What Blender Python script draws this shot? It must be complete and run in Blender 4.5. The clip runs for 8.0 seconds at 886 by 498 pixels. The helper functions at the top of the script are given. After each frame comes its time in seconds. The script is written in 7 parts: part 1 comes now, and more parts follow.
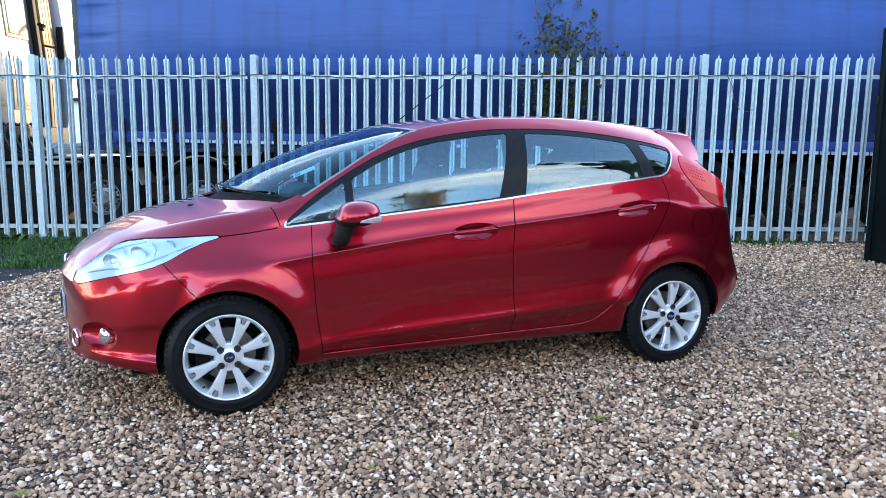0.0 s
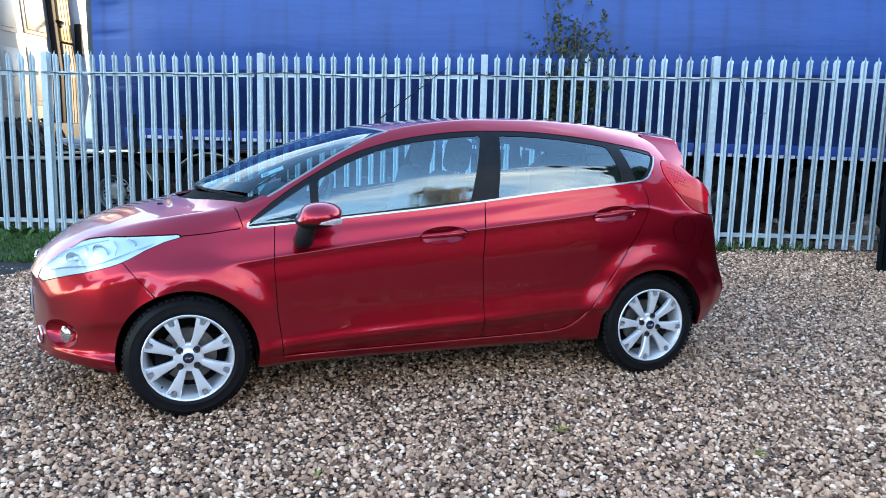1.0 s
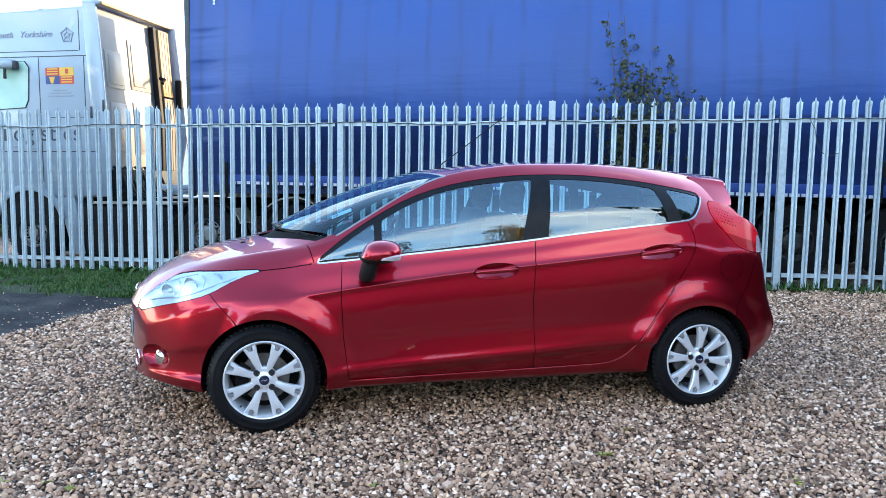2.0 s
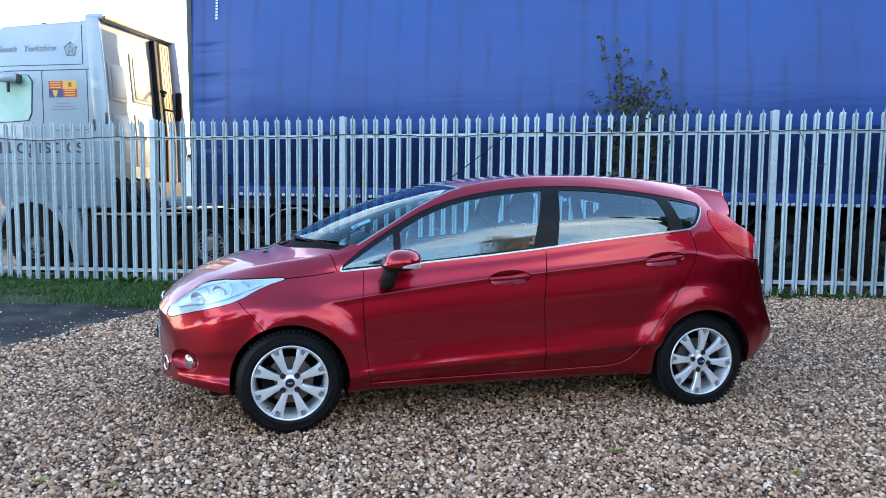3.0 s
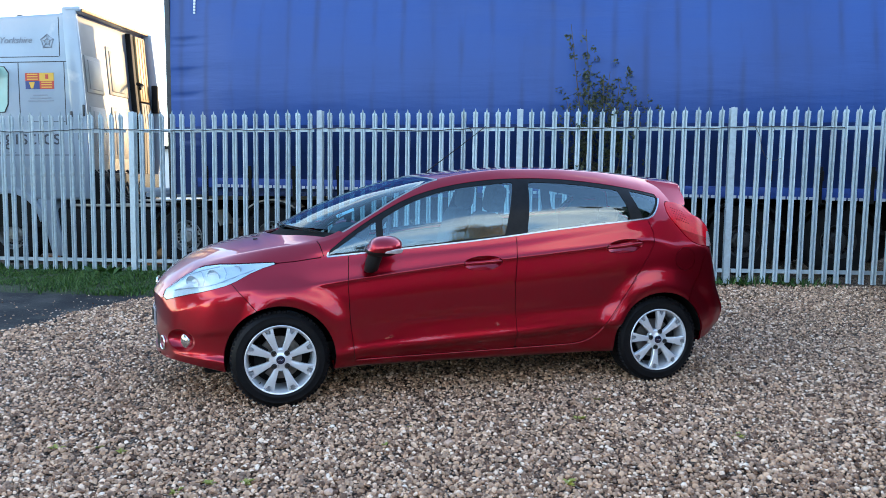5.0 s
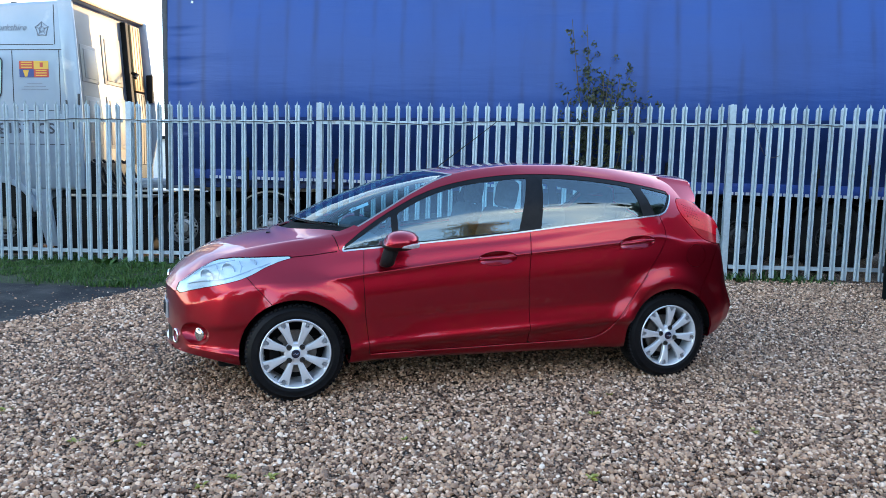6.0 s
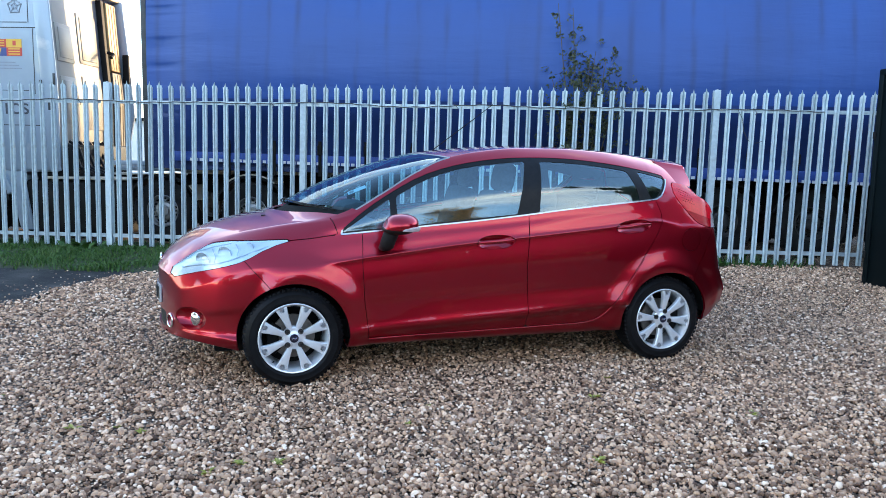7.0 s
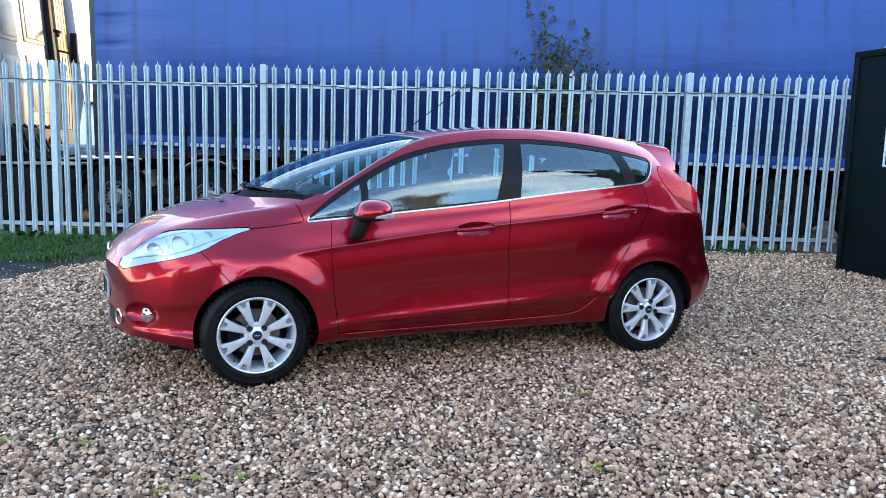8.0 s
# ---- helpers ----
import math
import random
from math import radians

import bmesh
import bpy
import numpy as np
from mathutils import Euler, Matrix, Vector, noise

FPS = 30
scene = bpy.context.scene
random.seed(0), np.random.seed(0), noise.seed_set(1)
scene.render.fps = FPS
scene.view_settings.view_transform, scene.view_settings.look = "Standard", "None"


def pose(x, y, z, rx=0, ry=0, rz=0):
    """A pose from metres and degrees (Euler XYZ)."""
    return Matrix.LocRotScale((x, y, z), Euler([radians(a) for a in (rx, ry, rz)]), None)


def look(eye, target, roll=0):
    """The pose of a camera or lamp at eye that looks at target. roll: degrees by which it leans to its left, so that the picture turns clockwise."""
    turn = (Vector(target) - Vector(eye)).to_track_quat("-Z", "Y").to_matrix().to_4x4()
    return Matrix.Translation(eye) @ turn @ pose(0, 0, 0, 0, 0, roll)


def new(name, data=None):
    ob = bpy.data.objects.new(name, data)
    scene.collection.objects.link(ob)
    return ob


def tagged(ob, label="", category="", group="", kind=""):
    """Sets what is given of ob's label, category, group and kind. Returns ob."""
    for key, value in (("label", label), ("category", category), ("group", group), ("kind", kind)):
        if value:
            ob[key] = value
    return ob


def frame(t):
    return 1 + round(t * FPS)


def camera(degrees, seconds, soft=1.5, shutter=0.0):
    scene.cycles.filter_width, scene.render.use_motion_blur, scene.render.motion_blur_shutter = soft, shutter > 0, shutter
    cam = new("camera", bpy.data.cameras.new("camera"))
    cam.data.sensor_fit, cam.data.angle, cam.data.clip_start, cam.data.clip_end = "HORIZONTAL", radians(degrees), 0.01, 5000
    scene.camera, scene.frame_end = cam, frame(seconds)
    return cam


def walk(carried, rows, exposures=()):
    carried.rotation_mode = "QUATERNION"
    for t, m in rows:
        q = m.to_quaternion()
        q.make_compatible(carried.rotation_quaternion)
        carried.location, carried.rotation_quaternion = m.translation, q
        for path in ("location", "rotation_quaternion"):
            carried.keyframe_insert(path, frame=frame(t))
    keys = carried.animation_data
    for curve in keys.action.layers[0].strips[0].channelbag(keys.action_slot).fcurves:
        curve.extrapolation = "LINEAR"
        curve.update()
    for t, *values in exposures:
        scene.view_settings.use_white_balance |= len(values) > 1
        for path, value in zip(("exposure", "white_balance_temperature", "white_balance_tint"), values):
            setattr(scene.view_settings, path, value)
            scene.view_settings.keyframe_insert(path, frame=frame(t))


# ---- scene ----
cam = camera(61.3, 8.0, soft=0.3)
PATH = [
    (0, (-0.209, -3.556, 1.328), (0.461, -1.696, 1.028), 0.1),
    (0.5, (-0.019, -3.523, 1.333), (0.625, -1.656, 1.017), 1.4),
    (1, (0.107, -3.588, 1.341), (0.705, -1.703, 1.039), 0.8),
    (1.5, (0.164, -3.786, 1.329), (0.649, -1.862, 1.079), 0.4),
    (2, (0.165, -3.931, 1.348), (0.555, -1.978, 1.157), 0.2),
    (3.5, (-0.095, -4.22, 1.36), (0.352, -2.277, 1.196), -0.0),
    (4, (-0.085, -4.367, 1.358), (0.388, -2.432, 1.18), 0.1),
    (4.5, (-0.1, -4.453, 1.346), (0.385, -2.521, 1.166), 0.1),
    (6, (-0.324, -4.404, 1.364), (0.206, -2.486, 1.162), 0.8),
    (6.5, (-0.416, -4.381, 1.361), (0.144, -2.474, 1.141), 1.1),
    (7, (-0.464, -4.333, 1.353), (0.132, -2.44, 1.111), 1.1),
    (7.5, (-0.442, -4.188, 1.315), (0.199, -2.311, 1.061), 1.1),
    (8, (-0.437, -3.999, 1.319), (0.254, -2.142, 1.044), 1.2),
]
EXPOSURES = [(0, 3.06), (1, 3.06), (2, 3.03), (2.8, 2.85), (3.5, 2.68), (5.0, 2.68), (6.5, 2.74), (8, 2.93)]
walk(cam, [(t, look(eye, target, roll)) for t, eye, target, roll in PATH], EXPOSURES)


# ---- daylight: low sun behind the lorry, open sky overhead ----
SUN_AZ, SUN_EL = radians(58.0), radians(14.0)
world = bpy.data.worlds.new("sky")
scene.world = world
world.use_nodes = True
wn, wl = world.node_tree.nodes, world.node_tree.links
wn.clear()
w_out = wn.new("ShaderNodeOutputWorld")
w_bg = wn.new("ShaderNodeBackground")
w_sky = wn.new("ShaderNodeTexSky")
w_sky.sky_type = "NISHITA"
w_sky.sun_disc = False
w_sky.sun_elevation, w_sky.sun_rotation = SUN_EL, SUN_AZ
w_sky.air_density, w_sky.dust_density, w_sky.ozone_density = 1.0, 0.3, 2.0
w_bg.inputs["Strength"].default_value = 0.15
# broken layer cloud low round the whole sky, thinning to clear blue overhead
w_tc = wn.new("ShaderNodeTexCoord")
w_sep = wn.new("ShaderNodeSeparateXYZ")
w_map = wn.new("ShaderNodeMapping")
w_map.inputs["Scale"].default_value = (1.0, 1.0, 4.2)
w_map.inputs["Location"].default_value = (0.35, 0.8, 0.15)
w_noise = wn.new("ShaderNodeTexNoise")
w_noise.inputs["Scale"].default_value = 1.7
w_noise.inputs["Detail"].default_value = 10.0
w_noise.inputs["Roughness"].default_value = 0.55
w_height = wn.new("ShaderNodeValToRGB")
for k in range(4):
    w_height.color_ramp.elements.new(0.5)
for k, (p, v) in zip(w_height.color_ramp.elements, ((0.0, 0.25), (0.30, 0.25), (0.42, 0.39), (0.49, 0.39), (0.61, 0.25), (0.88, 0.12))):
    k.position, k.color = p, (v, v, v, 1)
w_add = wn.new("ShaderNodeMath")
w_add.operation = "ADD"
w_ramp = wn.new("ShaderNodeValToRGB")
w_ramp.color_ramp.elements[0].position, w_ramp.color_ramp.elements[0].color = 0.80, (0, 0, 0, 1)
w_ramp.color_ramp.elements[1].position, w_ramp.color_ramp.elements[1].color = 1.0, (1, 1, 1, 1)
w_mix = wn.new("ShaderNodeMix")
w_mix.data_type = "RGBA"
w_mix.inputs[7].default_value = (4.5, 4.35, 4.15, 1)
wl.new(w_tc.outputs["Generated"], w_sep.inputs[0])
wl.new(w_tc.outputs["Generated"], w_map.inputs["Vector"])
wl.new(w_map.outputs["Vector"], w_noise.inputs["Vector"])
wl.new(w_sep.outputs["Z"], w_height.inputs["Fac"])
wl.new(w_noise.outputs["Fac"], w_add.inputs[0])
wl.new(w_height.outputs["Color"], w_add.inputs[1])
wl.new(w_add.outputs[0], w_ramp.inputs["Fac"])
wl.new(w_ramp.outputs["Color"], w_mix.inputs[0])
wl.new(w_sky.outputs["Color"], w_mix.inputs[6])
wl.new(w_mix.outputs[2], w_bg.inputs["Color"])
wl.new(w_bg.outputs["Background"], w_out.inputs["Surface"])

sun = new("sun", bpy.data.lights.new("sun", "SUN"))
sun.data.energy, sun.data.angle, sun.data.color = 1.45, radians(0.6), (1.0, 0.70, 0.38)
SUN_DIR = Vector((math.sin(SUN_AZ) * math.cos(SUN_EL), math.cos(SUN_AZ) * math.cos(SUN_EL), math.sin(SUN_EL)))
sun.matrix_world = look(SUN_DIR * 60, (0, 0, 0))


# ---- materials ----
def ramp_node(nt, stops):
    r = nt.nodes.new("ShaderNodeValToRGB")
    e = r.color_ramp.elements
    while len(e) < len(stops):
        e.new(0.5)
    for k, (p, c) in zip(e, stops):
        k.position, k.color = p, (*c, 1)
    return r


def mat(name, stops, rough=0.6, metal=0.0, scale=8.0, detail=6.0, bump=0.0, bump_scale=60.0, coat=0.0, rough_var=0.0,
        stretch=(1, 1, 1), random="", spec=0.5, dirt=None):
    """A surface whose colour wanders along stops by noise (or by island or object), with fine relief and uneven gloss."""
    m = bpy.data.materials.new(name)
    m.use_nodes = True
    nt = m.node_tree
    b = nt.nodes["Principled BSDF"]
    b.inputs["Roughness"].default_value, b.inputs["Metallic"].default_value = rough, metal
    b.inputs["Coat Weight"].default_value, b.inputs["Coat Roughness"].default_value = coat, 0.03
    b.inputs["Specular IOR Level"].default_value = spec
    tc = nt.nodes.new("ShaderNodeTexCoord")
    mp = nt.nodes.new("ShaderNodeMapping")
    mp.inputs["Scale"].default_value = stretch
    nt.links.new(tc.outputs["Object"], mp.inputs["Vector"])
    n1 = nt.nodes.new("ShaderNodeTexNoise")
    n1.inputs["Scale"].default_value, n1.inputs["Detail"].default_value = scale, detail
    nt.links.new(mp.outputs["Vector"], n1.inputs["Vector"])
    value = n1.outputs["Fac"]
    if random:
        if random == "island":
            g = nt.nodes.new("ShaderNodeNewGeometry")
            rnd = g.outputs["Random Per Island"]
        else:
            g = nt.nodes.new("ShaderNodeObjectInfo")
            rnd = g.outputs["Random"]
        mx = nt.nodes.new("ShaderNodeMix")
        mx.inputs[0].default_value = 0.22 if random == "island" else 0.6
        nt.links.new(rnd, mx.inputs[2])
        nt.links.new(value, mx.inputs[3])
        value = mx.outputs[0]
        lo, hi = 0.0, 1.0
    if isinstance(stops[0], (int, float)):
        stops = [(0.3, stops), (0.7, stops)]
    r = ramp_node(nt, stops)
    nt.links.new(value, r.inputs["Fac"])
    colour = r.outputs["Color"]
    if dirt:
        n3 = nt.nodes.new("ShaderNodeTexNoise")
        n3.inputs["Scale"].default_value, n3.inputs["Detail"].default_value = dirt[1], 8
        nt.links.new(tc.outputs["Object"], n3.inputs["Vector"])
        r3 = ramp_node(nt, [(dirt[2], (0, 0, 0)), (dirt[2] + 0.15, (1, 1, 1))])
        nt.links.new(n3.outputs["Fac"], r3.inputs["Fac"])
        mx = nt.nodes.new("ShaderNodeMix")
        mx.data_type = "RGBA"
        nt.links.new(r3.outputs["Color"], mx.inputs[0])
        nt.links.new(colour, mx.inputs[6])
        mx.inputs[7].default_value = (*dirt[0], 1)
        colour = mx.outputs[2]
    nt.links.new(colour, b.inputs["Base Color"])
    if rough_var:
        mr = nt.nodes.new("ShaderNodeMapRange")
        mr.inputs[3].default_value, mr.inputs[4].default_value = max(0.02, rough - rough_var), min(1, rough + rough_var)
        nt.links.new(n1.outputs["Fac"], mr.inputs[0])
        nt.links.new(mr.outputs[0], b.inputs["Roughness"])
    if bump:
        n2 = nt.nodes.new("ShaderNodeTexNoise")
        n2.inputs["Scale"].default_value, n2.inputs["Detail"].default_value = bump_scale, 5
        nt.links.new(mp.outputs["Vector"], n2.inputs["Vector"])
        bn = nt.nodes.new("ShaderNodeBump")
        bn.inputs["Strength"].default_value, bn.inputs["Distance"].default_value = bump, 0.01
        nt.links.new(n2.outputs["Fac"], bn.inputs["Height"])
        nt.links.new(bn.outputs["Normal"], b.inputs["Normal"])
    return m


def glass(name, tint=(0.85, 0.92, 0.92), rough=0.0, gloss=0.08, clear=0.9):
    """A thin pane: mostly clear, mirrored by Fresnel."""
    m = bpy.data.materials.new(name)
    m.use_nodes = True
    nt = m.node_tree
    nt.nodes.clear()
    out = nt.nodes.new("ShaderNodeOutputMaterial")
    tr, gl, mx, fr = (nt.nodes.new(k) for k in ("ShaderNodeBsdfTransparent", "ShaderNodeBsdfGlossy", "ShaderNodeMixShader", "ShaderNodeLayerWeight"))
    pw, ad = nt.nodes.new("ShaderNodeMath"), nt.nodes.new("ShaderNodeMath")
    pw.operation, ad.operation = "POWER", "MULTIPLY_ADD"
    pw.inputs[1].default_value = 5.0
    ad.inputs[1].default_value, ad.inputs[2].default_value = 1 - gloss, gloss
    tr.inputs["Color"].default_value = (*[c * clear for c in tint], 1)
    gl.inputs["Roughness"].default_value = rough
    gl.inputs["Color"].default_value = (0.78, 0.95, 1.0, 1)
    fr.inputs["Blend"].default_value = 0.5
    nt.links.new(fr.outputs["Facing"], pw.inputs[0])
    nt.links.new(pw.outputs[0], ad.inputs[0])
    nt.links.new(ad.outputs[0], mx.inputs[0])
    nt.links.new(tr.outputs[0], mx.inputs[1])
    nt.links.new(gl.outputs[0], mx.inputs[2])
    nt.links.new(mx.outputs[0], out.inputs["Surface"])
    return m


STONES = [(0.05, (0.06, 0.031, 0.019)), (0.2, (0.19, 0.102, 0.061)), (0.32, (0.63, 0.375, 0.228)), (0.43, (0.19, 0.118, 0.080)), (0.54, (0.77, 0.475, 0.288)), (0.66, (0.27, 0.152, 0.092)), (0.79, (0.88, 0.585, 0.385)), (0.93, (0.98, 0.80, 0.63))]
M_PEBBLE = mat("pebbles", STONES, 0.62, scale=14, random="island", bump=0.25, bump_scale=220, rough_var=0.12, spec=0.3)


def gravel_bed():
    """Packed small stones seen from above: cells of many browns with dark joints."""
    m = bpy.data.materials.new("gravel_bed")
    m.use_nodes = True
    nt = m.node_tree
    b = nt.nodes["Principled BSDF"]
    b.inputs["Roughness"].default_value = 0.75
    b.inputs["Specular IOR Level"].default_value = 0.3
    tc = nt.nodes.new("ShaderNodeTexCoord")
    cell, edge = nt.nodes.new("ShaderNodeTexVoronoi"), nt.nodes.new("ShaderNodeTexVoronoi")
    edge.feature = "DISTANCE_TO_EDGE"
    for v in (cell, edge):
        v.inputs["Scale"].default_value = 58.0
        nt.links.new(tc.outputs["Object"], v.inputs["Vector"])
    split = nt.nodes.new("ShaderNodeSeparateColor")
    nt.links.new(cell.outputs["Color"], split.inputs["Color"])
    tone = ramp_node(nt, STONES)
    nt.links.new(split.outputs["Red"], tone.inputs["Fac"])
    joint = ramp_node(nt, [(0.02, (0.06, 0.055, 0.05)), (0.20, (0.55, 0.55, 0.55))])
    nt.links.new(edge.outputs["Distance"], joint.inputs["Fac"])
    mx = nt.nodes.new("ShaderNodeMix")
    mx.data_type, mx.blend_type = "RGBA", "MULTIPLY"
    mx.inputs[0].default_value = 1.0
    nt.links.new(tone.outputs["Color"], mx.inputs[6])
    nt.links.new(joint.outputs["Color"], mx.inputs[7])
    nt.links.new(mx.outputs[2], b.inputs["Base Color"])
    bp = nt.nodes.new("ShaderNodeBump")
    bp.inputs["Strength"].default_value, bp.inputs["Distance"].default_value = 0.9, 0.006
    nt.links.new(joint.outputs["Color"], bp.inputs["Height"])
    nt.links.new(bp.outputs["Normal"], b.inputs["Normal"])
    return m


M_GRAVEL = gravel_bed()
M_TARMAC = mat("old_asphalt", [(0.3, (0.010, 0.010, 0.011)), (0.5, (0.024, 0.023, 0.023)), (0.7, (0.060, 0.056, 0.050))], 0.85, scale=2.2, detail=12, bump=1.0, bump_scale=45, spec=0.25, dirt=((0.10, 0.088, 0.072), 9.0, 0.60))
M_GRASS = mat("grass", [(0.0, (0.013, 0.044, 0.004)), (0.5, (0.028, 0.085, 0.008)), (0.85, (0.058, 0.130, 0.014)), (1.0, (0.20, 0.18, 0.07))], 0.6, random="island", scale=3)
M_SOIL = mat("soil", [(0.3, (0.018, 0.022, 0.008)), (0.7, (0.040, 0.055, 0.014))], 0.9, scale=18, bump=0.8, bump_scale=60)
M_GALV = mat("galvanised_steel", [(0.25, (0.38, 0.44, 0.47)), (0.5, (0.49, 0.57, 0.60)), (0.8, (0.60, 0.69, 0.72))], 0.48, 0.12, scale=22, rough_var=0.12, random="object", dirt=((0.30, 0.30, 0.28), 6.0, 0.60))
M_WIRE = mat("dark_wire", [(0.3, (0.03, 0.03, 0.03)), (0.7, (0.08, 0.075, 0.07))], 0.7, scale=30)
M_CURTAIN = mat("blue_curtain", [(0.25, (0.008, 0.042, 0.185)), (0.5, (0.010, 0.056, 0.240)), (0.8, (0.012, 0.068, 0.280))], 0.50, scale=0.45, detail=10, bump=0.38, bump_scale=3.0, stretch=(1.9, 1, 0.6), rough_var=0.08)
# darker blue that puts shade into the lower curtain
M_SHADEBLUE = mat("shade_darkened_blue", [(0.25, (0.005, 0.021, 0.088)), (0.5, (0.006, 0.028, 0.12)), (0.8, (0.009, 0.038, 0.16))], 0.45, scale=0.9, detail=7, bump=0.4, bump_scale=2.6, stretch=(1.5, 1, 0.4))
M_TRAILBLUE = mat("blue_steel_rail", [(0.3, (0.015, 0.05, 0.22)), (0.7, (0.028, 0.085, 0.36))], 0.45, scale=5, dirt=((0.03, 0.04, 0.08), 5, 0.58))
M_CHASSIS = mat("chassis_black", [(0.3, (0.006, 0.006, 0.006)), (0.7, (0.015, 0.014, 0.013))], 0.6, scale=6, spec=0.18, dirt=((0.022, 0.018, 0.014), 3, 0.64))
M_TRUCKRUB = mat("lorry_tyre_rubber", [(0.3, (0.007, 0.007, 0.008)), (0.7, (0.018, 0.017, 0.016))], 0.8, spec=0.2, scale=9, bump=0.3)
M_RIMSTEEL = mat("lorry_wheel_steel", [(0.3, (0.22, 0.22, 0.22)), (0.7, (0.42, 0.42, 0.41))], 0.42, 0.7, scale=7, dirt=((0.10, 0.085, 0.07), 9, 0.56))
M_TRAILRIM = mat("dirty_trailer_wheel", [(0.3, (0.035, 0.034, 0.033)), (0.7, (0.085, 0.08, 0.075))], 0.55, 0.4, scale=8, dirt=((0.03, 0.025, 0.02), 9, 0.52))
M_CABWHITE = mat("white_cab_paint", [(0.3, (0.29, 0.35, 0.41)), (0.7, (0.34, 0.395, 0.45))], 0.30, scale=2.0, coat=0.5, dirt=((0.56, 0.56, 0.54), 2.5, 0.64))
# white back wall toned to the low sun's cream, with blotches of grime
M_CABBACK = mat("grimy_sunlit_cream", [(0.3, (0.225, 0.215, 0.195)), (0.7, (0.285, 0.275, 0.25))], 0.45, scale=1.6, detail=8, dirt=((0.17, 0.135, 0.095), 2.2, 0.60))
# pale tan that paints sunlight on metal under and behind the cab
M_SUNMETAL = mat("sunlit_aluminium", [(0.3, (0.42, 0.38, 0.30)), (0.7, (0.58, 0.53, 0.43))], 0.45, 0.25, scale=6, dirt=((0.16, 0.13, 0.10), 5, 0.58))
M_TAPE = mat("reflective_tape", [(0.3, (0.62, 0.64, 0.66)), (0.7, (0.78, 0.8, 0.82))], 0.35, scale=30)
M_DARKTRIM = mat("dark_grey_trim", [(0.3, (0.02, 0.02, 0.022)), (0.7, (0.04, 0.04, 0.042))], 0.5, scale=12, bump=0.1)
M_STACK = mat("tan_exhaust_cladding", [(0.3, (0.17, 0.10, 0.036)), (0.7, (0.29, 0.175, 0.068))], 0.5, 0.2, scale=4, stretch=(6, 6, 0.6))
M_STACKLOW = mat("dark_brown_cladding", [(0.3, (0.010, 0.006, 0.003)), (0.7, (0.028, 0.017, 0.009))], 0.5, 0.2, scale=4, stretch=(6, 6, 0.5))
M_LETTER = mat("dark_lettering", [(0.3, (0.035, 0.04, 0.05)), (0.7, (0.06, 0.065, 0.08))], 0.5, scale=20)
M_GREYLETTER = mat("grey_lettering", [(0.3, (0.20, 0.22, 0.26)), (0.7, (0.28, 0.30, 0.34))], 0.5, scale=20)
M_RED = mat("flag_red", (0.55, 0.06, 0.035), 0.5)
M_GOLD = mat("flag_gold", (0.75, 0.42, 0.05), 0.5)
M_NAVY = mat("flag_navy", (0.04, 0.06, 0.20), 0.5)
M_CABIN = mat("black_painted_steel", [(0.3, (0.0015, 0.004, 0.005)), (0.7, (0.003, 0.007, 0.008))], 0.55, spec=0.11, scale=2.5, rough_var=0.1, bump=0.06, bump_scale=12)
M_BARK = mat("bark", [(0.3, (0.045, 0.033, 0.024)), (0.7, (0.11, 0.085, 0.06))], 0.85, scale=14, bump=0.6)
M_LEAF = mat("leaf_green", [(0.0, (0.035, 0.055, 0.018)), (0.5, (0.06, 0.085, 0.025)), (0.85, (0.10, 0.10, 0.035)), (1.0, (0.16, 0.10, 0.05))], 0.55, random="island", scale=2)
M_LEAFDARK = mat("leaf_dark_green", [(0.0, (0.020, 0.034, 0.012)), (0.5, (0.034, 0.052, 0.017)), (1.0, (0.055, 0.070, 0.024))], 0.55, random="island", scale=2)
M_LEAFOLIVE = mat("leaf_olive", [(0.0, (0.024, 0.036, 0.014)), (0.5, (0.042, 0.056, 0.020)), (0.85, (0.075, 0.075, 0.030)), (1.0, (0.13, 0.085, 0.045))], 0.55, random="island", scale=2)
M_LEAFTAN = mat("leaf_autumn", [(0.0, (0.10, 0.062, 0.030)), (0.5, (0.16, 0.10, 0.043)), (1.0, (0.23, 0.145, 0.065))], 0.6, random="island", scale=2)
M_PALEWALL = mat("pale_distant_wall", [(0.3, (0.55, 0.56, 0.58)), (0.7, (0.68, 0.69, 0.70))], 0.8, scale=1.2)


